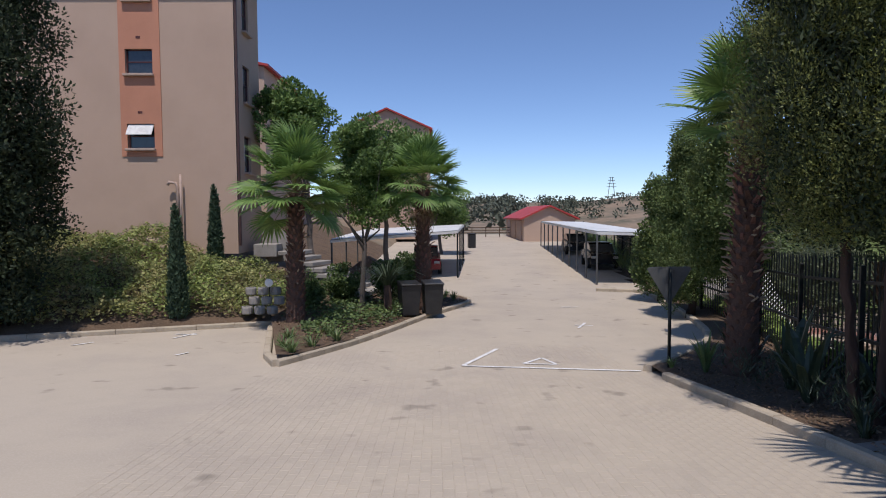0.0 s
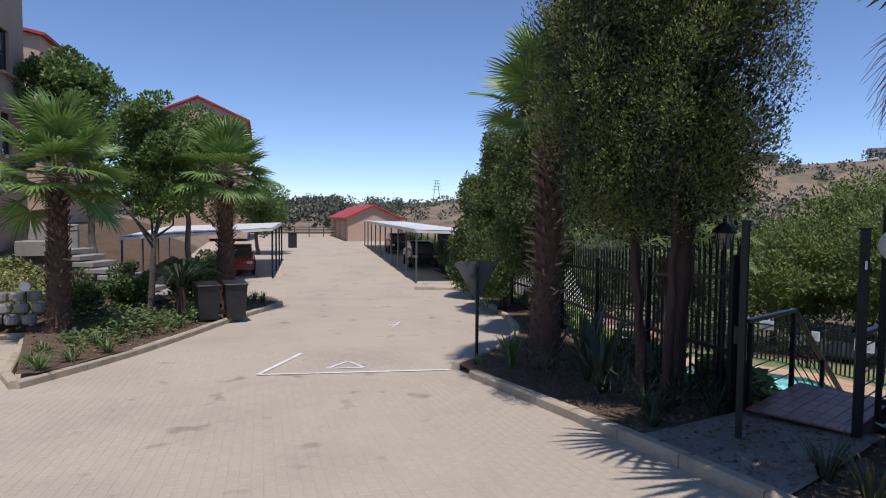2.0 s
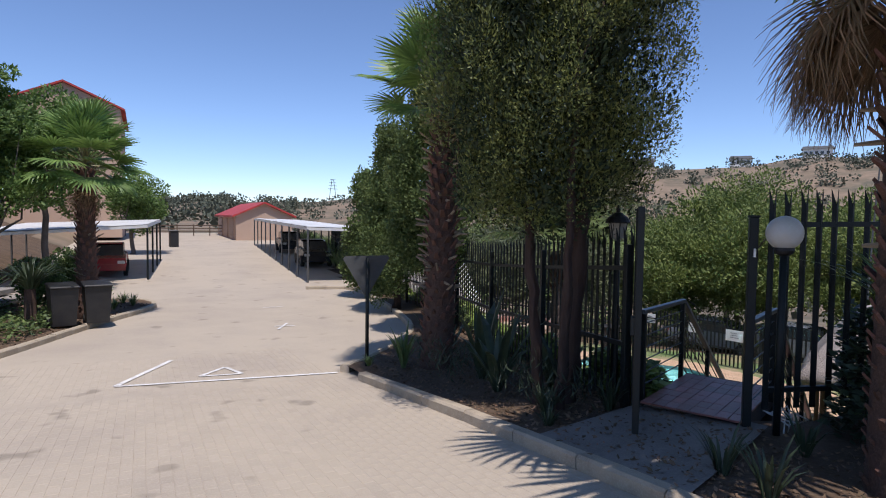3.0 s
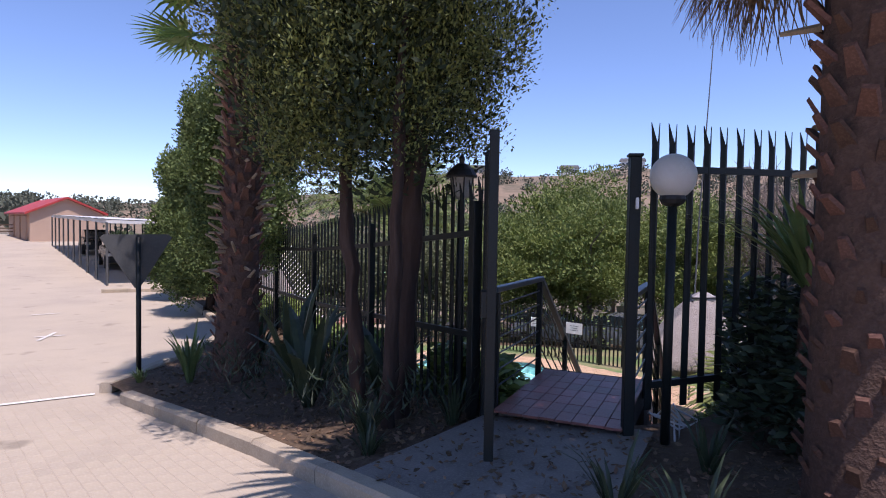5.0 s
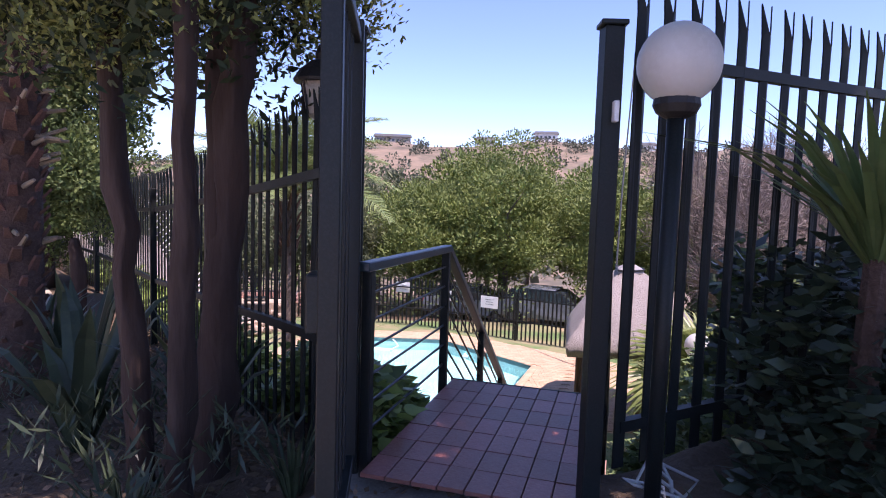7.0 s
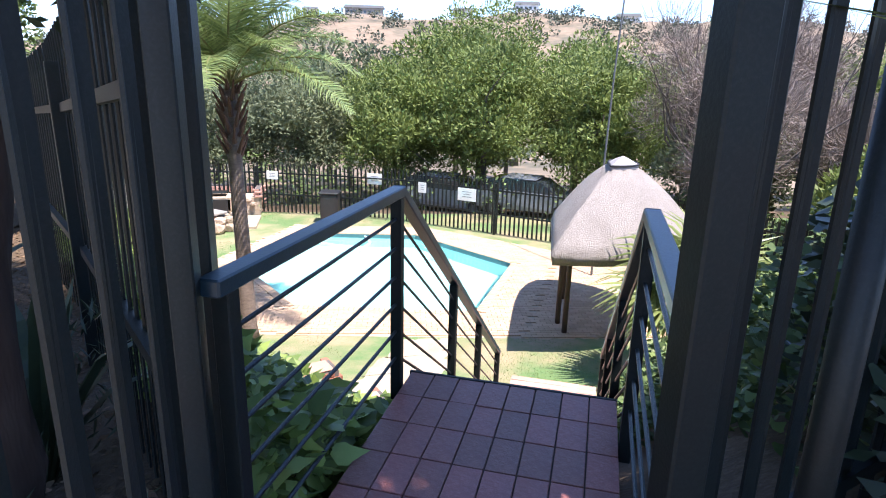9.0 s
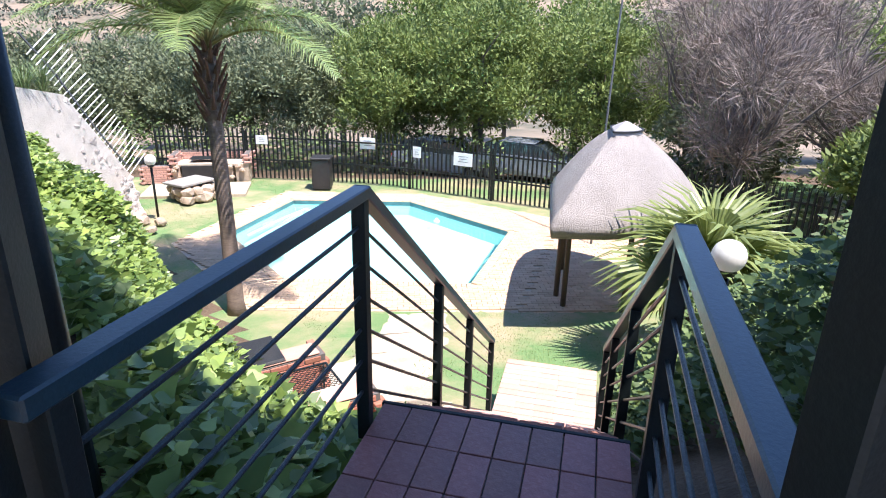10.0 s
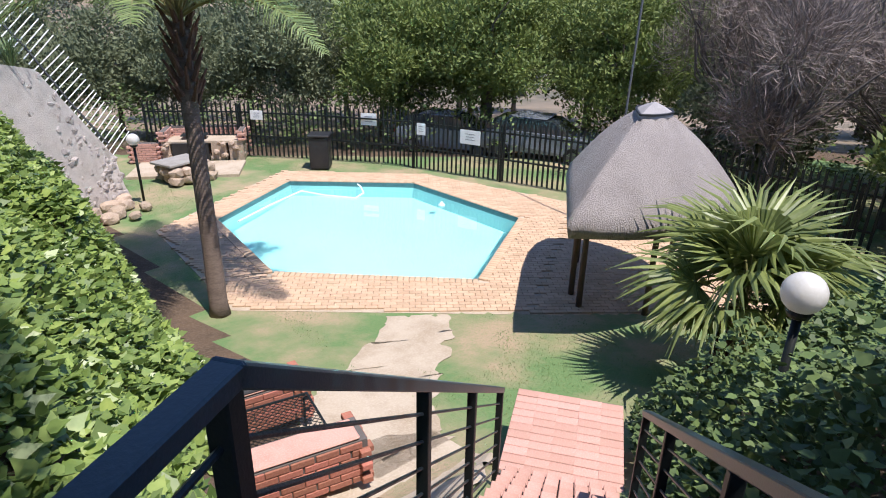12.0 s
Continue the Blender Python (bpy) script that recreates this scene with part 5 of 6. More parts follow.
def wheelie_bin(x, y, deg):
    own = thing("wheelie_bin", "black plastic wheeled refuse bin", "bin", "refuse bins", at=place(x, y, float(road_z(x, y)) + 0.10, deg))
    g = Geo()
    v = [(sx * (0.24 if z < 0.5 else 0.29), sy * (0.26 if z < 0.5 else 0.34), z) for z in (0.05, 0.95) for sx, sy in ((-1, -1), (1, -1), (1, 1), (-1, 1))]
    g.add(v, [(3, 2, 1, 0), (4, 5, 6, 7), (0, 1, 5, 4), (1, 2, 6, 5), (2, 3, 7, 6), (3, 0, 4, 7)])
    part("body", g, BLACK, own)
    part("lid", Geo().box(T((0, -0.02, 0.985)) @ pose(0, 0, 0, 4), 0.62, 0.74, 0.06, 0.02), BLACK, own)
    for s in (-1, 1):
        part("wheel", Geo().lathe(pose(s * 0.24, 0.30, 0.1, 0, 90, 0), [(0.03, -0.03), (0.1, -0.03), (0.1, 0.03), (0.03, 0.03)], 14), RUBBER, own)
    part("handle", Geo().tube([(-0.24, 0.36, 0.93), (-0.24, 0.42, 0.94), (0.24, 0.42, 0.94), (0.24, 0.36, 0.93)], 0.016, 8), BLACK, own)


wheelie_bin(-1.15, 17.6, 15)
wheelie_bin(-0.45, 17.85, 10)
rb = thing("refuse_bin", "small black bin beside the road", "bin")
part("body", Geo().box(place(2.7, 51.5, 0.15, 10), 0.6, 0.6, 1.2, 0.04), BLACK, rb)
part("lid", Geo().box(place(2.7, 51.5, 0.78, 10), 0.68, 0.68, 0.08, 0.02), BLACK, rb)

# low rail fence at the road's end
ef = thing("rail_fence", "dark horizontal rail fence at the road end", "fence", kind="structure")
for i in range(7):
    part("post", Geo().box(place(-1 + i * 1.6, 70, 0.3), 0.1, 0.1, 1.4), POLE, ef)
for z in (0.3, 0.6, 0.9):
    part("rail", Geo().box(place(3.8, 69.95, z), 9.8, 0.05, 0.1), POLE, ef)

# stepped block retaining stack, stone steps and edging on the bank
stack = thing("block_stack", "grey concrete planter blocks stacked against the bank", "blocks")
for i in range(3):
    for j in range(3):
        x, y = -5.75 + 0.36 * j + 0.15 * (i % 2), 16.75 + 0.2 * i
        part("block", Geo().lathe(place(x, y, -0.40 + 0.25 * i), [(0.13, 0), (0.155, 0.03), (0.16, 0.18), (0.145, 0.22), (0.115, 0.22), (0.105, 0.08)], 12), STEP, stack)
for i, (x, y, q) in enumerate([(-10.9, 20.6, 0.6), (-10.2, 20.7, 0.75), (-9.7, 20.5, 0.5), (-12.6, 20.4, 0.5), (-6.6, 21.3, 0.6), (-6.0, 21.0, 0.45), (-7.0, 17.3, 0.35)]):
    rk = thing("boulder", "pale sandstone rock on the planted bank", "rock", "rocks on the bank")
    rubble(rk, [(x, y, hz(x, y) + 0.22, q)], 1.0, ROCK, 60 + i, 0.55)
spot = thing("garden_spotlight", "round white garden spotlight", "lamp")
part("stake", Geo().tube([(-5.15, 16.95, -0.5), (-5.15, 16.95, 0.42)], 0.02, 6), BLACK, spot)
part("head", Geo().lathe(pose(-5.15, 16.9, 0.48, 90), [(0.03, -0.1), (0.1, -0.05), (0.12, 0.03), (0.02, 0.05)], 14), WHITE, spot)
steps = thing("garden_steps", "pale concrete steps between the beds", "stairs", kind="structure")
for i in range(8):
    x, y = -3.0 - 0.42 * i, 21.9 + 0.25 * i
    part("step", Geo().box(place(x, y, -0.45 + 0.2 * i, -20), 0.7, 1.4, 0.16, 0.02), STEP, steps)
part("wall", Geo().box(place(-6.6, 24.2, 1.2, 0), 1.5, 0.25, 1.3, 0.02).box(place(-7.0, 23.6, 1.05), 0.9, 0.9, 0.5, 0.02), STEP, steps, "grey block wall by the entrance")

# ---- plants ----


def fan_frond(seed, stalk=0.75, blade=0.8, n=26, spanned=250, droop=0.35, dry=False):
    """A fan palm leaf along +x: stalk, then folded segments that split and droop at their tips."""
    r = np.random.default_rng(seed)
    g, s = Geo(), Geo()
    s.tube([(0, 0, 0), (stalk * 0.5, 0, 0.05), (stalk, 0, 0.0)], [0.022, 0.016, 0.011], 5, squash=0.6)
    for i in range(n):
        w = radians(-spanned / 2 + spanned * i / (n - 1) + r.uniform(-2, 2))
        d = Vector((math.cos(w), math.sin(w), 0))
        side = Vector((-math.sin(w), math.cos(w), 0))
        ln = blade * (0.72 + 0.28 * math.cos(w / 2)) * r.uniform(0.92, 1.05)
        wd = ln * radians(spanned / n) * (0.3 if dry else 0.62)
        cup = 0.10 * ln * abs(math.sin(w))
        c = [Vector((stalk, 0, 0)) + d * ln * f + Vector((0, 0, cup * f - droop * ln * max(0, f - 0.45) ** 1.6 * r.uniform(0.8, 1.6))) for f in (0.03, 0.5, 0.78, 1.0)]
        h = [wd * 0.12, wd * 0.5, wd * 0.32, 0.002]
        v = []
        for p, q in zip(c, h):
            v += [p - side * q, p + Vector((0, 0, q * 0.45)), p + side * q]
        g.add(v, [(3 * k7, 3 * k7 + 1, 3 * k7 + 4, 3 * k7 + 3) for k7 in range(3)] + [(3 * k7 + 1, 3 * k7 + 2, 3 * k7 + 5, 3 * k7 + 4) for k7 in range(3)])
    a, b = g.mesh("frond"), s.mesh("stalk")
    a.materials.append(DRY if dry else FROND)
    b.materials.append(STALK)
    return a, b


FANS = [fan_frond(40 + i, stalk=0.75 + 0.1 * i, blade=0.66 + 0.05 * i, spanned=225, droop=0.18 + 0.1 * i) for i in range(4)]
FRONDY = mat("sunlit_palm_frond", (0.21, 0.255, 0.075), (0.15, 0.195, 0.055), (0.30, 0.33, 0.12), 0.4, scale=1.5, fine=9, bump=0.0, island=0.35, trans=0.35, spec=0.5)
LIGHTFANS = []
for i in range(4):
    a, b = fan_frond(140 + i, stalk=0.6 + 0.1 * i, blade=0.86 + 0.06 * i, n=30, droop=0.75 + 0.2 * i)
    a.materials[0] = FRONDY
    LIGHTFANS.append((a, b))
DRYFANS = [fan_frond(60 + i, stalk=0.5, blade=0.85, n=34, spanned=150, droop=0.5, dry=True) for i in range(2)]


BOOTM = Geo().add([(-0.055, 0, -0.05), (0.055, 0, -0.05), (0.033, 0, 0.13), (-0.033, 0, 0.13), (-0.05, -0.024, -0.05), (0.05, -0.024, -0.05), (0.026, -0.02, 0.12), (-0.026, -0.02, 0.12)],
                  [(0, 1, 2, 3), (7, 6, 5, 4), (0, 4, 5, 1), (1, 5, 6, 2), (2, 6, 7, 3), (3, 7, 4, 0)]).mesh("leaf_base")


def boots(own, x, y, z0, z1, r0, r1, lean, rng, per_m=62):
    """Old leaf bases in a spiral round a palm trunk, each a piece of its own."""
    n = int((z1 - z0) * per_m)
    for i in range(n):
        f, w = (i + 0.5) / n, i * 2.39996
        r = r0 + (r1 - r0) * f
        k3 = rng.uniform(0.5, 1.1)
        ob = part("leaf_base", BOOTM, BOOT, own)
        ob.matrix_world = pose(x + lean[0] * f + r * math.cos(w), y + lean[1] * f + r * math.sin(w), z0 + (z1 - z0) * f, 0, 0, math.degrees(w) + 90) @ \
            pose(0, 0, 0, 38 + rng.uniform(-14, 12), rng.uniform(-12, 12)) @ Matrix.Diagonal((k3, 1, k3, 1))


def fan_palm(x, y, z0, h, r, fronds, scale, label, seed, lean=(0, 0), stubs=0, skirt=0, low=-35, side=None, fans=FANS, dry_scale=None):
    own = thing("fan_palm", label, "palm tree")
    rng = np.random.default_rng(seed)
    zt = z0 + h
    part("trunk", Geo().tube([(x, y, z0 - 0.2), (x, y, z0 + 0.15), (x + lean[0] * 0.5, y + lean[1] * 0.5, z0 + h * 0.5), (x + lean[0], y + lean[1], zt)], [r * 1.5, r * 1.25, r, r * 0.85], 14), BARKP, own, smooth=True)
    boots(own, x, y, z0 + 0.05, zt, r * 1.08, r * 0.9, lean, rng)
    if stubs:
        for i in range(stubs):
            g = Geo()
            f, w = rng.uniform(0.3, 0.98), rng.uniform(0, 6.283)
            p = Vector((x + lean[0] * f + r * math.cos(w), y + lean[1] * f + r * math.sin(w), z0 + h * f))
            o = Vector((math.cos(w), math.sin(w), rng.uniform(-0.1, 0.6)))
            g.tube([p, p + o * 0.08, p + o * rng.uniform(0.11, 0.22)], [0.024, 0.02, 0.014], 5)
            part("leaf_stub", g, BOOTCUT, own, "pale cut leaf stalk")
    head = Vector((x + lean[0], y + lean[1], zt))
    for i in range(fronds):
        f = (i + 0.5) / fronds
        el = 84 - (84 - low) * f ** 1.05 + rng.uniform(-8, 8)
        a, b = fans[int(rng.integers(4))]
        m = T(head + Vector((0, 0, 0.12 * (1 - f)))) @ pose(0, 0, 0, 0, 0, math.degrees(i * 2.39996) + rng.uniform(-9, 9)) @ pose(0, 0, 0, rng.uniform(-25, 25), -el, 0) @ Matrix.Diagonal((scale, scale, scale, 1))
        fr = part("frond", a, FROND, own)
        fr.matrix_world = m
        sk = part("stalk", b, STALK, own)
        sk.matrix_world = m
    for i in range(skirt):
        a, b = DRYFANS[i % 2]
        m = T(head - Vector((0, 0, 0.1 + 0.25 * rng.random()))) @ pose(0, 0, 0, 0, 0, i * 137.5 if side is None else side + rng.normal(0, 30)) @ pose(0, 0, 0, rng.uniform(-30, 30), rng.uniform(40, 60) if side else rng.uniform(60, 84), 0) @ Matrix.Diagonal((dry_scale or scale, (dry_scale or scale) * 0.6, dry_scale or scale, 1))
        fr = part("dry_frond", a, DRY, own, "hanging dead brown frond" if i == 0 else "")
        fr.matrix_world = m
    return own


def feather_frond(seed, ln=2.3, n=64):
    r = np.random.default_rng(seed)
    g, s = Geo(), Geo()

    def spine(f):
        return Vector((ln * (f - 0.12 * f * f), 0, ln * (0.42 * f - 0.62 * f * f)))
    s.tube([spine(f) for f in np.linspace(0, 1, 8)], [0.03 * (1 - 0.85 * f) for f in np.linspace(0, 1, 8)], 5)
    for i in range(n):
        f = 0.14 + 0.86 * i / n
        p = spine(f)
        t = (spine(min(1, f + 0.02)) - spine(f - 0.02)).normalized()
        for sg in (-1, 1):
            l2 = ln * 0.26 * math.sin(math.pi * (0.2 + 0.75 * f)) * r.uniform(0.85, 1.1)
            o = (t * 0.7 + Vector((0, sg, r.uniform(-0.1, 0.45)))).normalized()
            q = p + o * l2 * 0.6
            e = p + o * l2 + Vector((0, 0, -0.28 * l2))
            w = t * 0.013
            g.add([p - w, p + w, q + w, e, q - w], [(0, 1, 2, 4), (4, 2, 3)])
    a, b = g.mesh("frond"), s.mesh("stalk")
    a.materials.append(FROND2)
    b.materials.append(STALK)
    return a, b


# near fan palm beside the gate, its crown above the view
fan_palm(5.5, 3.0, 0.1, 4.35, 0.26, 48, 1.45, "tall fan palm with shaggy trunk and dead skirt", 1, lean=(0.0, 0.1), stubs=26, skirt=20, low=0, side=105, dry_scale=1.2)
fan_palm(4.85, 9.55, -0.35, 4.25, 0.22, 26, 1.02, "fan palm with rough trunk in the planting bed", 2, lean=(0.12, 0.0), stubs=95, low=-15)
fan_palm(-4.1, 15.6, -0.45, 3.45, 0.2, 44, 1.05, "fan palm on the planted island", 3, lean=(0.05, 0.0), stubs=30, low=-40)
fan_palm(-0.75, 19.2, -0.6, 3.9, 0.22, 44, 0.98, "fan palm with brown flower stalks on the island", 4, stubs=24, skirt=3, low=-40)
fan_palm(13.75, 6.75, -3.0, 1.15, 0.17, 24, 0.9, "low sunlit fan palm beside the shelter", 5, low=-8, fans=LIGHTFANS)

kp = thing("feather_palm", "slender arching feather palm beside the pool", "palm tree")
kx, ky = 10.79, 14.1
part("trunk", Geo().tube([(kx, ky, -3.5), (kx, ky + 0.02, -3.2), (kx + 0.1, ky + 0.2, -1.8), (kx + 0.24, ky + 0.5, 0.2), (kx + 0.32, ky + 0.65, 1.25)], [0.19, 0.155, 0.14, 0.13, 0.15], 14), BARKF, kp, "ringed grey-brown trunk", smooth=True)
g = Geo()
rng = np.random.default_rng(8)
for i in range(34):
    w, f = i * 2.4, i / 34
    p = Vector((kx + 0.2 + 0.12 * f, ky + 0.42 + 0.2 * f, 0.05 + 1.25 * f))
    o = Vector((math.cos(w), math.sin(w), 1.9)).normalized()
    g.tube([p + Vector((math.cos(w), math.sin(w), 0)) * 0.12, p + Vector((math.cos(w), math.sin(w), 0)) * 0.12 + o * 0.4], [0.05, 0.015], 5)
part("crown_shaft", g, BOOT, kp, "peeling brown leaf bases")
FEATH = [feather_frond(80 + i, 2.75 + 0.2 * i, 80) for i in range(3)]
for i in range(24):
    f = (i + 0.5) / 24
    m = T((kx + 0.32, ky + 0.65, 1.3)) @ pose(0, 0, 0, 0, 0, i * 137.5) @ pose(0, 0, 0, rng.uniform(-12, 12), -(68 - 64 * f), 0)
    a, b = FEATH[i % 3]
    fr = part("frond", a, FROND2, kp)
    fr.matrix_world = m
    sk = part("stalk", b, STALK, kp)
    sk.matrix_world = m


def tree(name, x, y, z, trunk_h, r, blobs, n, size, material, bark, label, seed, stems=1, limb=7, **kw):
    """Tapered trunk, limbs to each clump, and a crown of many small leaves."""
    own = thing(name, label, "tree")
    rng = np.random.default_rng(seed)
    for i in range(stems):
        g = Geo()
        ox, oy = (0, 0) if stems == 1 else (0.17 * math.cos(2.1 * i), 0.24 * math.sin(2.1 * i))
        q = r * (1 if i == 0 else rng.uniform(0.55, 0.9))
        top = (x + ox * 3 + rng.uniform(-.15, .15), y + oy * 3 + rng.uniform(-.15, .15), z + trunk_h)
        pts = [(x + ox, y + oy, z - 0.2), (x + ox, y + oy, z + 0.1)]
        for f in np.linspace(0.06, 0.9, 5 if stems == 1 else 22):
            pts.append((x + ox + (top[0] - x - ox) * f + rng.normal(0, 0.14 * q + 0.004), y + oy + (top[1] - y - oy) * f + rng.normal(0, 0.14 * q + 0.004), z + trunk_h * f))
        g.tube(pts + [top], list(np.interp(np.linspace(0, 1, len(pts) + 1), [0, 0.05, 0.3, 0.8, 1], [q * 1.5, q * 1.25, q, q * 0.8, q * 0.45])), 14)
        if stems > 1:
            g.v = [p + Vector((noise.noise(Vector((p.x * 9, p.y * 9, p.z * 1.6 + i))), noise.noise(Vector((p.x * 9 + 5, p.y * 9, p.z * 1.6 - i))), 0)) * 0.05 for p in g.v]
        part("trunk" if stems == 1 else "stem", g, bark, own, smooth=True)
    if limb:
        for b in blobs[:limb]:
            g = Geo()
            limbs(g, (top[0], top[1], z + trunk_h * rng.uniform(0.75, 1.0)), [b[:3]], r * 0.45, rng)
            part("limb", g, bark, own, smooth=True)
    foliage("crown", blobs, n, size, material, seed + 500, own, **kw)
    return own


def column_blobs(x, y, z0, z1, r, rng, n, taper=0.5, size=1.0):
    out = []
    for i in range(n):
        f = rng.random()
        rr = r * (1 - taper * f) * (0.6 + 0.4 * min(1, f * 5))
        w = rng.uniform(0, 6.283)
        k8 = rr * rng.uniform(0.35, 0.9)
        s = r * rng.uniform(0.28, 0.5) * size
        out.append((x + k8 * math.cos(w), y + k8 * math.sin(w), z0 + (z1 - z0) * f, s, s, s * rng.uniform(1.0, 1.7)))
    return out


R = np.random.default_rng(21)
# big cypress over the planting bed, three shaggy stems
cb = column_blobs(4.95, 6.7, 2.25, 8.2, 1.55, R, 680, -0.25, size=0.42)
cb = [b for b in cb if b[0] < 6.55 and not (b[0] > 5.2 and b[2] < 2.45) and not (b[1] < 6.0 and b[2] < 2.35)]
cy = tree("cypress", 4.82, 6.35, -0.1, 5.2, 0.08, cb, 300000, 0.036, FOL_CYP, BARKC, "large multi-stemmed cypress with dark shaded feathery sprays", 22, stems=4, shell=0.6, up=1.0, out=1.0, thin=0.42, limb=14)
# near-black leaf core stands in for shade inside the crown
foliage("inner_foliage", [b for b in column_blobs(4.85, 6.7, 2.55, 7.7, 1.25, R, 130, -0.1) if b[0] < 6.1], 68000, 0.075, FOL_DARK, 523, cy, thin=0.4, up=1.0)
tree("cypress", 8.6, 2.7, 0.1, 3.4, 0.11, column_blobs(8.5, 2.9, 2.65, 5.4, 1.25, R, 120, 0.3, size=0.42), 50000, 0.06, FOL_CYP, BARKC, "dark feathery cypress beside the palisade fence", 29, shell=0.6, up=0.9, limb=8, thin=0.42)
tree("cypress", 7.3, 17.4, -0.6, 1.0, 0.12, column_blobs(7.3, 17.4, 0.1, 4.6, 1.4, R, 130, 0.55, size=0.6), 70000, 0.068, FOL_CYP2, BARKC, "bright green conical cypress beside the fence", 23, shell=0.6, up=0.5, limb=0)
tree("cypress", 6.55, 13.2, -0.5, 1.2, 0.12, column_blobs(6.55, 13.2, 0.9, 5.6, 1.3, R, 130, 0.55, size=0.6), 70000, 0.068, FOL_CYP2, BARKC, "green bushy cypress beside the fence", 24, shell=0.6, up=0.5, limb=0)
tree("cypress", 7.9, 21.5, -0.7, 0.8, 0.1, column_blobs(7.9, 21.5, -0.2, 3.4, 1.0, R, 30, 0.6), 16000, 0.11, FOL_CYP2, BARKC, "smaller green cypress beside the carport", 25, shell=0.6, up=0.5, limb=0)
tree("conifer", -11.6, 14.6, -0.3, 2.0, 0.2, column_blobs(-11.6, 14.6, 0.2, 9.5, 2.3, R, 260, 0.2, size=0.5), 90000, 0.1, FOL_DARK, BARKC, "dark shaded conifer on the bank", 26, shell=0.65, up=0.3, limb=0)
for x, y, h, r in ((-7.55, 16.35, 3.0, 0.26), (-8.0, 20.6, 2.9, 0.26)):
    z = hz(x, y)
    tree("slim_cypress", x, y, z, h * 0.8, 0.04, [(x, y, z + h * f, r * (1 - f) ** 0.6 + 0.05, r * (1 - f) ** 0.6 + 0.05, h * 0.09) for f in np.linspace(0.06, 0.96, 14)], 7000, 0.09, FOL_SLIM, BARKC, "slim dark pencil cypress on the bank", 27, shell=0.5, up=1.5, out=0.4, limb=0)


def crown_blobs(x, y, z, rx, rz, rng, n, s=0.4):
    out = []
    for i in range(n):
        d = unit(rng.normal(size=3))
        k9 = rng.uniform(0.3, 0.85)
        q = s * rng.uniform(0.7, 1.25)
        out.append((x + d[0] * rx * k9, y + d[1] * rx * k9, z + d[2] * rz * k9, rx * q, rx * q, rx * q * 0.75))
    return out


tree("garden_tree", -2.7, 18.6, -0.5, 2.2, 0.09, crown_blobs(-2.75, 18.8, 3.75, 1.25, 2.25, R, 70, 0.24), 17000, 0.10, FOL_TREE, BARKG, "airy light green garden tree on the island", 31)
tree("garden_tree", -5.6, 25.0, 0.8, 2.5, 0.12, crown_blobs(-6.2, 25.2, 6.0, 1.9, 2.3, R, 64, 0.24), 16000, 0.15, FOL_TREE, BARKG, "leafy green garden tree beside the flats", 32)
tree("garden_tree", -2.6, 27.0, 0.2, 2.5, 0.12, crown_blobs(-2.6, 27.2, 4.2, 2.2, 2.6, R, 34, 0.34), 18000, 0.15, FOL_TREE, BARKG, "leafy green garden tree behind the steps", 33)
for x, y, h in ((-1.95, 20.7, 1.5), (-1.3, 22.2, 1.9), (-4.55, 18.4, 1.3), (-3.5, 19.9, 1.5)):
    tree("garden_shrub", x, y, float(road_z(x, y)), h * 0.5, 0.035, crown_blobs(x, y, float(road_z(x, y)) + h * 0.62, 0.75, h * 0.5, R, 40, 0.3), 7000, 0.085, FOL_SHRUB, BARKG, "rounded dark green shrub on the palm island", 36 + int(h * 10))
tree("garden_tree", 0.0, 45.0, -0.6, 2.0, 0.14, crown_blobs(0.2, 45.2, 2.9, 2.3, 1.9, R, 26, 0.36), 13000, 0.16, FOL_TREE, BARKG, "rounded green tree beside the carport", 34)

# valley wood behind the pool: many trees, each with trunk and crown
WOOD = []
for i, (x, y, h, r, kind) in enumerate([
        (23.5, 17.5, 8.6, 2.9, 0), (22.6, 21.2, 7.4, 2.7, 0), (20.3, 25.2, 7.4, 2.7, 1), (18.2, 28.3, 7.0, 2.8, 1), (25.5, 13.5, 7.6, 2.6, 0), (26.5, 20.0, 9.2, 3.4, 0), (24.8, 24.5, 8.6, 3.2, 0), (21.5, 30, 8.6, 3.4, 1),
        (30.5, 24.5, 12.0, 4.0, 0), (29.5, 16.5, 9.6, 3.4, 0), (27.5, 30, 10.4, 4.0, 1), (16.3, 31.5, 6.6, 2.8, 1), (14.5, 35, 7.4, 3.3, 1), (34, 19, 10.5, 4.0, 0), (36, 28, 12.0, 4.6, 0), (33, 12.5, 9.2, 3.4, 0),
        (12.5, 31, 5.0, 2.4, 1), (38, 14, 10.5, 4.2, 0), (31, 36, 11, 4.6, 1), (40, 22, 12.2, 4.8, 0), (23, 39, 10, 4.4, 1), (44, 30, 13.2, 5.2, 0), (42, 8, 10.6, 4.4, 0), (24, 8.5, 5.2, 2.2, 1), (27, 5.0, 5.6, 2.6, 1), (22.5, 3.5, 4.6, 2.2, 0), (18.6, 3.6, 3.6, 1.9, 0), (35, 4, 9.0, 3.6, 0)]):
    z = hz(x, y)
    h *= 1.0 if (x, y) == (26.5, 20.0) else 0.84
    rg = np.random.default_rng(300 + i)
    x, y = x + 1.0, y + 0.9
    tree("valley_tree", x, y, z, h * 0.5, 0.05 + h * 0.011, crown_blobs(x, y, z + h * 0.53, r * 1.08, h * 0.45, rg, 80, 0.21), 19000 if r < 3.6 else 13000, 0.165 if r < 3.6 else 0.25, FOL_OLIVE if kind else FOL_WOOD, BARKG,
         "grey-green bushy valley tree" if kind else "dense green valley tree beyond the fence", 310 + i, thin=0.42, shell=0.5, up=0.5)


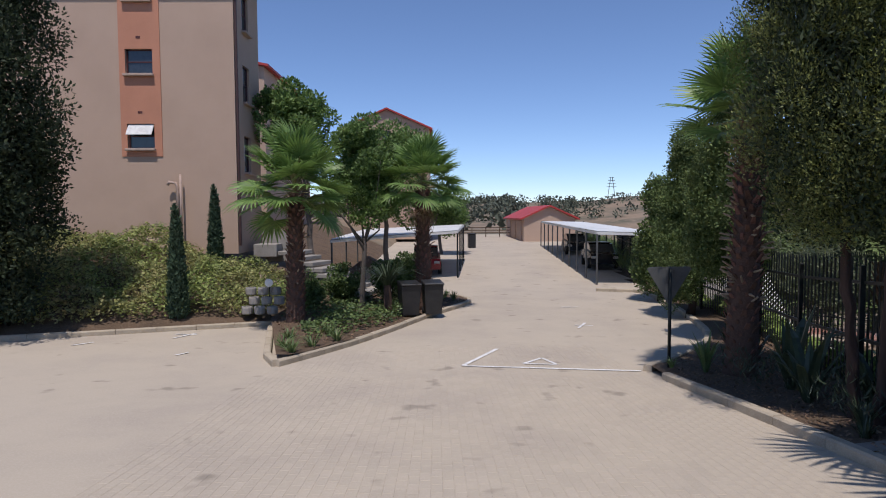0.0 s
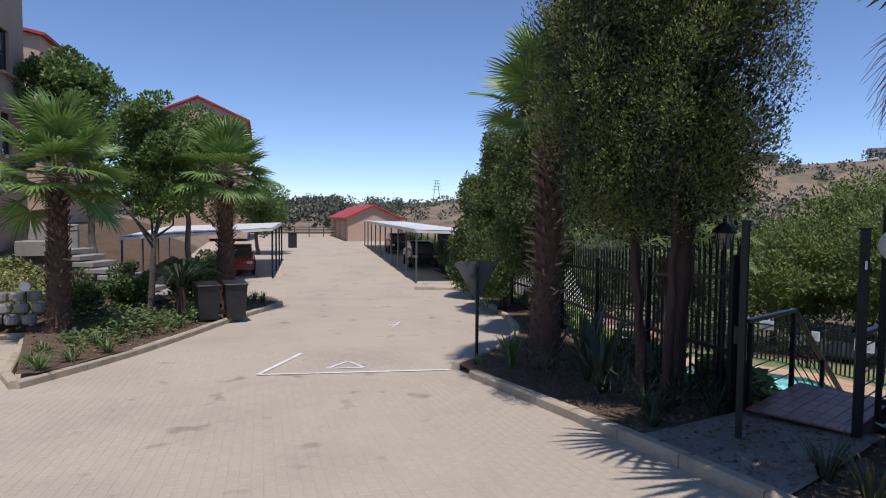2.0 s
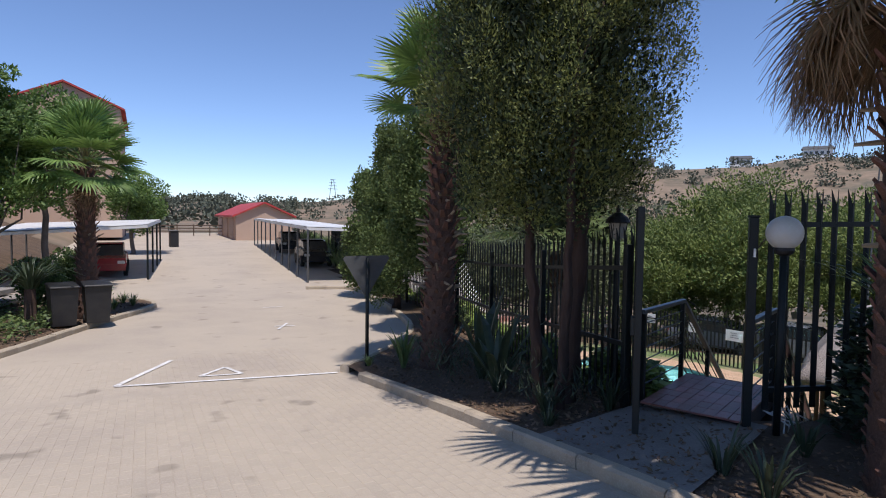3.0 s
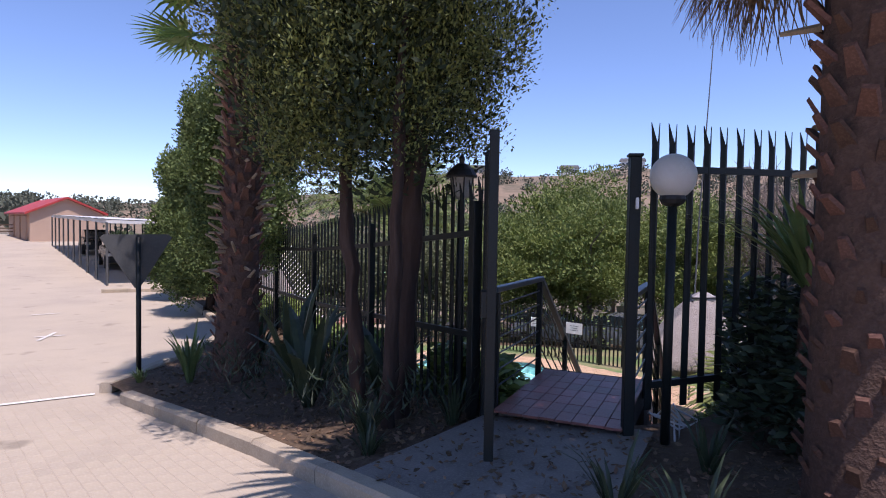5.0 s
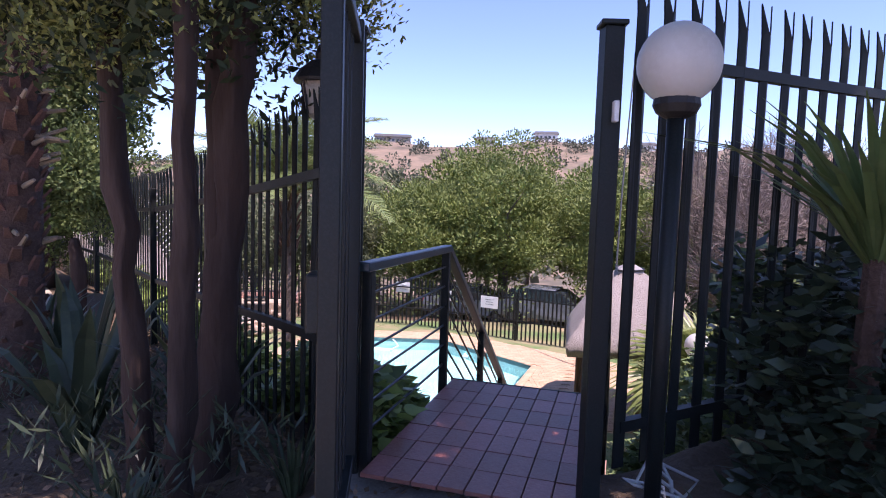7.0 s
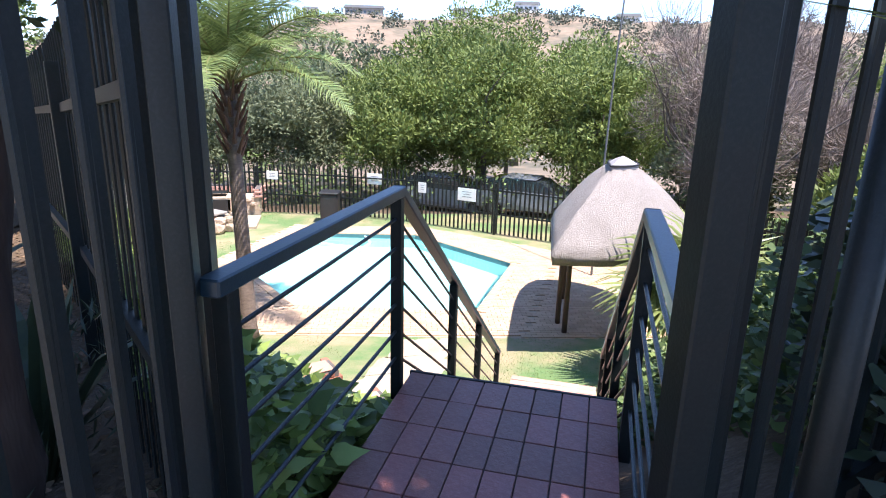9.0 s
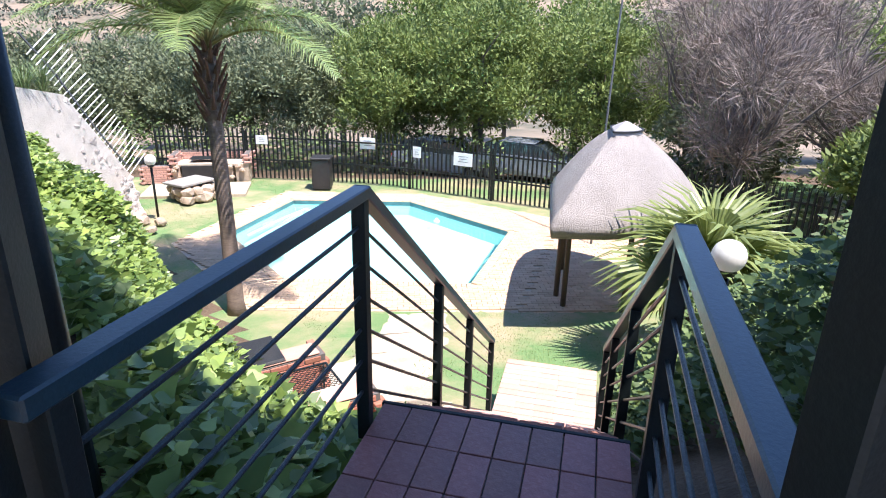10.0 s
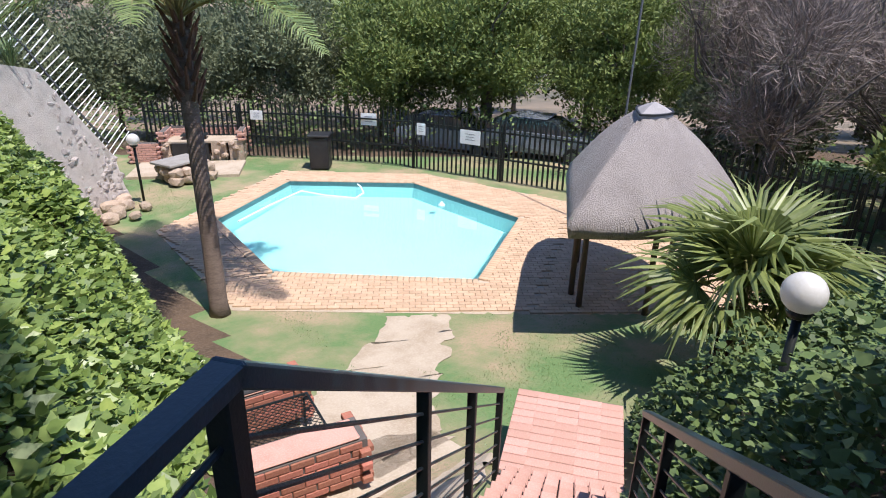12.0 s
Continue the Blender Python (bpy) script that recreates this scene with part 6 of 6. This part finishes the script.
def bare_tree(x, y, z, h, r, seed):
    own = thing("bare_tree", "leafless grey-brown twiggy tree", "tree", "bare trees beyond the shelter")
    rng = np.random.default_rng(seed)
    g = Geo()
    g.tube([(x, y, z - 0.2), (x, y, z + h * 0.25), (x + 0.1, y, z + h * 0.5)], [0.16, 0.12, 0.08], 8)
    tips = [(x + r * rng.normal() * 0.5, y + r * rng.normal() * 0.5, z + h * rng.uniform(0.55, 1.0)) for _ in range(26)]
    limbs(g, (x, y, z + h * 0.3), tips, 0.05, rng, 5, 0.08)
    part("trunk", g, BARKG, own)
    n = 9000
    b = crown_blobs(x, y, z + h * 0.62, r, h * 0.38, rng, 26, 0.36)
    v, per = blob_leaves(b, n, 0.5, rng, up=0.6, out=0.9, thin=0.03, shell=0.8)
    part("twig_mass", quads_mesh("twig_mass", v, per), FOL_BARE, own, "fine bare twigs")


for i, (x, y, h, r) in enumerate(((21.8, 8.4, 6.4, 2.0), (24.6, 10.6, 7.6, 2.3), (26.8, 8.6, 7.4, 2.4), (24.0, 6.0, 5.6, 2.0), (30.0, 9.2, 8.4, 2.8))):
    bare_tree(x, y, hz(x, y), h, r, 700 + i)

# far scrub on the hills
rg = np.random.default_rng(90)
pts = []
for i in range(1500):
    az, rr = radians(rg.uniform(-25, 100)), rg.uniform(70, 405)
    pts.append((rr * math.sin(az), rr * math.cos(az), rr))
far_bl = [(x, y, hz(x, y) + 1.0 * (0.5 + rr / 300), *(np.array([1, 1, 0.75]) * rg.uniform(0.9, 2.4) * (0.6 + rr / 260))) for x, y, rr in pts if not (x < 14 and y < 90 and x > -10)]
v, per = blob_leaves(far_bl, 70000, 1.15, rg, thin=0.8, shell=0.5)
tagged(part("far_scrub", quads_mesh("far_scrub", v, per), FOL_FAR), "dark haze-greyed bushes scattered over the far hillside", "bushes", kind="stuff")
for i, (az, rr, w, h) in enumerate(((43.5, 455, 26, 5.0), (52, 440, 12, 4), (57.5, 450, 16, 4.5), (39, 450, 9, 4), (66, 430, 14, 4))):
    x, y = rr * math.sin(radians(az)), rr * math.cos(radians(az))
    hs = thing("hill_house", "tiny pale house on the far ridge", "building", "houses on the ridge")
    m = place(x, y, hz(x, y), -az)
    part("wall", Geo().box(m @ T((0, 0, h / 2 - 1)), w, 8, h + 2), WHITE if i else STEP, hs)
    part("roof", Geo().add([m @ Vector(p) for p in ((-w / 2 - 1, -5, h), (w / 2 + 1, -5, h), (w / 2 + 1, 5, h), (-w / 2 - 1, 5, h), (-w / 2, 0, h + 2.2), (w / 2, 0, h + 2.2))], [(0, 1, 5, 4), (2, 3, 4, 5), (1, 2, 5), (3, 0, 4), (3, 2, 1, 0)]), GALV, hs)
    for k1 in range(int(w / 3)):
        wd = part("window", Geo().box(m @ T((-w / 2 + 1.5 + 3 * k1, -4.05, h * 0.5)), 1.6, 0.1, 1.6), GLASS, hs)
pyl = thing("power_pylon", "tiny lattice power pylon on the far hill", "pylon")
px_, py_ = 470 * math.sin(radians(16)), 470 * math.cos(radians(16))
pz_ = hz(px_, py_)
for sx in (-1, 1):
    part("leg", Geo().tube([(px_ + 3 * sx, py_, pz_ - 1), (px_ + 0.6 * sx, py_, pz_ + 16)], 0.22, 5), GALV, pyl)
for k1 in range(4):
    part("arm", Geo().box(T((px_, py_, pz_ + 9 + 2.3 * k1)), 7 - k1, 0.3, 0.3), GALV, pyl)


# ground covers
def cover(name, n, region, size, material, label, seed, shape="diamond", lift=(0.0, 0.12), mound=None, upright=0.0, thin=0.8, zf=None):
    """Leaves scattered over the ground where region(x, y) holds."""
    rng = np.random.default_rng(seed)
    x0, x1, y0, y1, test = region
    x, y = rng.uniform(x0, x1, n), rng.uniform(y0, y1, n)
    m = test(x, y)
    x, y = x[m], y[m]
    n = len(x)
    z = (zf or land_z)(x, y) + rng.uniform(*lift, n)
    if mound is not None:
        z += mound(x, y) * rng.random(n) ** 0.7
    a = rng.uniform(0, 6.283, n)
    ax = np.stack([np.cos(a), np.sin(a), rng.normal(0, 0.3, n) + upright], 1)
    nrm = np.stack([rng.normal(0, 0.8, n), rng.normal(0, 0.8, n), np.ones(n)], 1)
    s = size * (0.55 + 0.9 * rng.random(n))
    v, per = leaf_verts(np.stack([x, y, z], 1), ax, nrm, s, s * thin, shape)
    return tagged(part(name, quads_mesh(name, v, per), material), label, "plants", kind="stuff")


def stair_off(x, y):
    return (x - LO.x) * V2[0] + (y - LO.y) * V2[1]


def stair_u(x, y):
    return (x - LO.x) * U[0] + (y - LO.y) * U[1]


def hill_lump(x, y):
    return 0.26 + 0.24 * np.sin(1.7 * x + 0.4) * np.sin(1.9 * y) + 0.14 * np.sin(4.1 * x + y) * np.sin(3.7 * y)


def ivy_left(x, y):
    d = off_line(FENCE, x, y)
    return (d > 0.12) & (stair_off(x, y) > 0.56) & (land_z(x, y) > np.interp(0.735 * x + 0.68 * y, [10, 11.5, 17.4, 28], [-2.4, -2.45, -3.44, -3.44]) + 0.06) & (y < 20.2) & ~((stair_u(x, y) > 0.95) & (stair_off(x, y) < np.interp(stair_u(x, y), [0.95, 2.0], [0.9, 2.7])))


cover("ivy_bank", 105000, (5.4, 11.5, 5.4, 20.5, ivy_left), 0.105, FOL_IVY, "glossy sunlit ivy covering the bank", 101, "ivy", mound=hill_lump)
cover("ivy_near", 24000, (5.4, 8.6, 5.6, 9.0, lambda x, y: ivy_left(x, y) & (stair_off(x, y) < 1.7)), 0.085, FOL_IVY, "ivy spilling through the stair railing", 102, "ivy", mound=lambda x, y: 0.42 + 0.12 * np.sin(3.1 * x) * np.sin(2.7 * y))


def right_bank(x, y):
    d = off_line(FENCE, x, y)
    return (d > 0.1) & (stair_off(x, y) < -0.66 - 0.45 * (stair_u(x, y) < 1.4)) & (0.735 * x + 0.68 * y < 16.5) & (stair_u(x, y) < 7.2) & ((stair_u(x, y) < 5.2) | (stair_off(x, y) < -2.0))


cover("shrub_bank", 125000, (5.8, 17.0, 0.0, 8.4, right_bank), 0.074, FOL_SHRUB, "dense dark green shrubs on the bank", 103, "ivy", mound=lambda x, y: (0.95 + 0.45 * np.sin(2.1 * x) * np.sin(1.6 * y) + 0.22 * np.sin(5.3 * x + 1) * np.sin(4.7 * y)) * np.clip((-0.45 - stair_off(x, y)) * 1.1, 0.15, 1), thin=0.85)
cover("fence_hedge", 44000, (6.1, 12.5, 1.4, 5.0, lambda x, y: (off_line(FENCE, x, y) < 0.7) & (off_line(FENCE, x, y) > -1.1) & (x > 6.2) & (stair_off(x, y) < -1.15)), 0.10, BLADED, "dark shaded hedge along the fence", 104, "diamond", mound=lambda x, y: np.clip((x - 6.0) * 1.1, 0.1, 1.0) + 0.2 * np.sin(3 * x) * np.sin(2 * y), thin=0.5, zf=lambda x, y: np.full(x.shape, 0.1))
cover("bank_cover", 100000, (-22, -5.0, 13, 22.2, lambda x, y: (off_line(KERBL, x, y) > 0.5) & (y < 22.0)), 0.095, FOL_COVER, "mixed dry and green ground cover on the bank", 105, "diamond", mound=lambda x, y: 0.48 + 0.34 * np.sin(1.6 * x + y) * np.sin(1.4 * y) + 0.16 * np.sin(4.3 * x) * np.sin(3.9 * y), thin=0.6, upright=0.3)
cover("island_cover", 22000, (-5.0, 0.6, 12.0, 24.5, lambda x, y: inside([(-3.2, 13.0), (-1.9, 15.4), (-1.3, 17.2), (-1.4, 20), (-0.2, 22.8), (-4.3, 24), (-4.7, 16.6)], x, y) & ~inside([(-2.4, 20), (-1.7, 22), (-5, 24.2), (-5, 22)], x, y)), 0.11, FOL_SHRUB, "low dark shrubs on the palm island", 106, "diamond", mound=lambda x, y: np.clip(0.35 + 0.35 * np.sin(1.9 * x) * np.sin(1.3 * y), 0.05, 0.8), thin=0.5)
cover("carport_reeds", 9000, (9.0, 13.5, 24, 52, lambda x, y: (off_line(FENCE, x, y) > -0.5) & (off_line(FENCE, x, y) < 1.2)), 0.5, BLADE, "tall reedy plants behind the carport", 107, "diamond", upright=1.6, thin=0.1, zf=lambda x, y: road_z(x, y) + 0.2, lift=(0, 0.6))
cover("lawn_grass", 95000, (7.5, 20, 7, 24, lambda x, y: (0.735 * x + 0.68 * y < 29) & (off_line(FENCE, x, y) > 4.0) & ~inside(DECKO, x, y) & ~inside(hutpad, x, y) & (np.sin(1.1 * x + 0.5) * np.sin(0.9 * y + 1.0) + 0.3 * np.sin(3 * x) * np.sin(2.7 * y) > -0.12) & ~inside([(9.5, 8.7), (10.2, 8.7), (10.8, 9.7), (12.6, 10.9), (12.4, 11.5), (10.4, 10.5), (9.4, 9.6)], x, y) & (stair_off(x, y) > -3.5)), 0.036, GRASSY, "patchy short lawn grass", 108, "diamond", upright=1.0, thin=0.16, lift=(-0.01, 0.01))


BACK = [(13.0, 28.0), (17.0, 25.6), (20.8, 20.0), (22.0, 15.0), (22.6, 11.0), (21.8, 5.0), (18, 1.5)]
cover("undergrowth", 60000, (12, 32, 0, 34, lambda x, y: (off_line(BACK, x, y) > 0.4) & (off_line(BACK, x, y) < 4.0) & ~((off_line(BACK, x, y) > np.where(np.sin(2.3 * y + 0.6 * x) > 0.25, 1.3, 0.1)) & (off_line(BACK, x, y) < 3.9) & (y > 11.0) & (y < 21.0))), 0.16, FOL_SHRUB, "tangled bushes behind the pool fence", 110, mound=lambda x, y: 1.5 + 0.8 * np.sin(1.1 * x) * np.sin(1.3 * y), thin=0.5)


# near-black leaves deepen the shade under the cypress by colour
cover("bed_cover", 2200, (4.2, 6.2, 5.7, 9.2, lambda x, y: (off_line(FENCE, x, y) < 0) & (np.sin(2.3 * x + 1) * np.sin(2.7 * y) > -0.25)), 0.11, BLADED, "low foliage coloured dark for the shade under the cypress", 114, mound=lambda x, y: 0.3 + 0.25 * np.sin(2.3 * x + 1) * np.sin(2.7 * y), thin=0.14, zf=bed_z, upright=0.9)
LITTER = mat("dry_leaf_litter", (0.173, 0.108, 0.063), (0.105, 0.068, 0.042), (0.247, 0.173, 0.105), 0.9, island=0.45, bump=0.0)
cover("leaf_litter", 16000, (3.9, 8.5, 1.0, 13.5, lambda x, y: (off_line(FENCE, x, y) < 0.1) & (x > 4.05 - np.clip((y - 6.5) * 0.11, 0, 0.45) + np.clip((y - 10.2) * 1.0, 0, 9)) & (np.abs(y - 4.75) > 0.85)), 0.05, LITTER, "dry leaf litter and chips on the bed", 111, thin=0.5, lift=(0.0, 0.012), zf=bed_z)
cover("leaf_litter", 500, (4.0, 5.8, 3.8, 5.5, lambda x, y: x > 0), 0.05, LITTER, "dry leaves scattered on the path", 112, thin=0.5, lift=(0.005, 0.01), zf=lambda x, y: (1 - path_w(x)) * (road_z(x, y) + 0.13) + path_w(x) * 0.16)
cover("leaf_litter", 9000, (-5, 1, 11.3, 24, lambda x, y: inside([(-3.4, 11.5), (-1.4, 15.6), (0.8, 21.5), (-1, 23.6), (-4.6, 24), (-5, 16.8)], x, y)), 0.06, LITTER, "bark chips on the island bed", 113, thin=0.5, lift=(0.0, 0.015), zf=lambda x, y: bed_z(x, y) + 0.1 * np.clip((-x - 1.5) * 0.5, 0, 1.5))


def strap_plant(name, x, y, z, n, ln, w, material, label, seed, spread_=0.7, arch=0.5):
    """A clump of arching strap leaves."""
    own = thing(name, label, "plant")
    rng = np.random.default_rng(seed)
    for i in range(n):
        g = Geo()
        a = rng.uniform(0, 6.283)
        o = Vector((math.cos(a), math.sin(a), 0))
        sd = Vector((-math.sin(a), math.cos(a), 0))
        l2, tl = ln * rng.uniform(0.6, 1.1), spread_ * rng.uniform(0.3, 1.1)
        c = [Vector((x, y, z)) + o * (0.03 + tl * l2 * f * (0.5 + 0.5 * f)) + Vector((0, 0, l2 * (f * 1.05 - arch * tl * f * f * f))) for f in (0, 0.35, 0.7, 1.0)]
        h = [w * 0.5, w, w * 0.8, 0.003]
        v = []
        for p, q in zip(c, h):
            v += [p - sd * q / 2, p - o * q * 0.15, p + sd * q / 2]
        g.add(v, [(3 * k2, 3 * k2 + 1, 3 * k2 + 4, 3 * k2 + 3) for k2 in range(3)] + [(3 * k2 + 1, 3 * k2 + 2, 3 * k2 + 5, 3 * k2 + 4) for k2 in range(3)])
        part("leaf", g, material, own)
    return own


strap_plant("strelitzia", 4.35, 9.75, -0.35, 26, 0.75, 0.05, BLADE, "pale green strap-leaved plant by the sign", 201, 0.5)
strap_plant("agapanthus", 3.85, 10.0, -0.32, 30, 0.22, 0.02, BLADE, "small dry tuft at the bed corner", 202, 0.9)
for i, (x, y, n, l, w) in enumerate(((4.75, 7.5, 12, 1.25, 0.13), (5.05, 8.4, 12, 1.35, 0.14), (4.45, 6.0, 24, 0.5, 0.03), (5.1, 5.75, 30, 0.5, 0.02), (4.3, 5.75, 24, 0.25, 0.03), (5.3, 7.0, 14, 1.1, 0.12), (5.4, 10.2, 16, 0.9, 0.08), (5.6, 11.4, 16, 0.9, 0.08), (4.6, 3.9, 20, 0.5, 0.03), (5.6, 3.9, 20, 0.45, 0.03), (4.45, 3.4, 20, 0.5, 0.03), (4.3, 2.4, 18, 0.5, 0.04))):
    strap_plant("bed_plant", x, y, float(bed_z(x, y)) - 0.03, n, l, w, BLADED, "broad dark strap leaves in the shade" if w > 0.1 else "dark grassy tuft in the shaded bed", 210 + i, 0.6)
strap_plant("yucca", 6.75, 3.75, 1.2, 72, 0.8, 0.05, BLADE, "spiky yucca head against the fence", 240, 1.2, 0.3)
part("stem", Geo().tube([(6.75, 3.75, 0.0), (6.73, 3.76, 0.7), (6.75, 3.75, 1.25)], [0.07, 0.06, 0.055], 8), BARKP, bpy.data.objects["yucca"])
for i, (x, y) in enumerate(((-3.3, 11.7), (-3.0, 12.4), (-3.6, 12.3), (-2.6, 13.2), (-3.7, 13.2), (-0.2, 20.6), (0.3, 21.4), (0.0, 22.2), (-2.9, 13.9))):
    strap_plant("agapanthus", x, y, float(road_z(x, y)) + 0.1, 34, 0.42, 0.028, BLADE, "green agapanthus clump edging the island", 250 + i, 0.9)
strap_plant("cycad", -1.8, 17.7, 0.2, 80, 1.15, 0.055, BLADED, "dark bushy cycad beside the bins", 270, 1.2, 0.6)
part("stem", Geo().tube([(-1.8, 17.7, -0.6), (-1.8, 17.7, 0.3)], [0.14, 0.12], 8), BARKP, bpy.data.objects["cycad"])

for i, (x, y) in enumerate(((10.55, 21.05), (10.1, 20.85), (9.7, 20.7), (9.3, 20.5))):
    strap_plant("grass_tuft", x, y, 0.1, 60, 1.0, 0.02, BLADE, "tall grassy tuft on top of the stone wall", 280 + i, 0.8, 0.6)

# stray cable at the lamp foot
cab = thing("loose_cable", "tangled pale cable at the lamp foot", "cable")
rg = np.random.default_rng(5)
part("cable", Geo().tube([(5.85 + 0.12 * math.sin(1.9 * i) + 0.02 * i, 4.36 - 0.10 * math.cos(1.4 * i), 0.16 + 0.16 * abs(math.sin(0.7 * i))) for i in range(16)], 0.008, 6), CABLE, cab, smooth=True)

# ---- block paving: nearest blocks piece by piece, the rest joined ----
pb = Geo().box(Matrix(), 0.1025, 0.2095, 0.06, 0.004).mesh("paver")
pv = [v.co.copy() for v in pb.vertices]
pf = [tuple(p.vertices) for p in pb.polygons if p.normal.z > -0.5]
av, af, count = [], [], 0
for a in range(-36, 38):
    for b in range(0, 60):
        x, y = 0.1065 * a, 0.5 + 0.213 * b + (0.1065 if a % 2 else 0)
        if x > 3.86 - 0.4 * max(0, (y - 6.5) / 3.9) or x < -3.6:
            continue
        z = float(road_z(x, y))
        slope = math.degrees(math.atan2(float(road_z(x, y + 0.1)) - z, 0.1))
        m = pose(x, y, z - 0.0272 + random.uniform(-0.0008, 0.0008), slope)
        if 2.3 < x and 3.0 < y < 7.5 and count < 300:
            ob = part("paver", pb, ROAD, road)
            ob.matrix_world = m
            count += 1
        else:
            o = len(av)
            av.extend(m @ q for q in pv)
            af.extend(tuple(i + o for i in f) for f in pf)
me = bpy.data.meshes.new("paver_field")
me.from_pydata([tuple(v) for v in av], [], af)
tagged(part("paver_field", me, PAVER, road), kind="stuff")
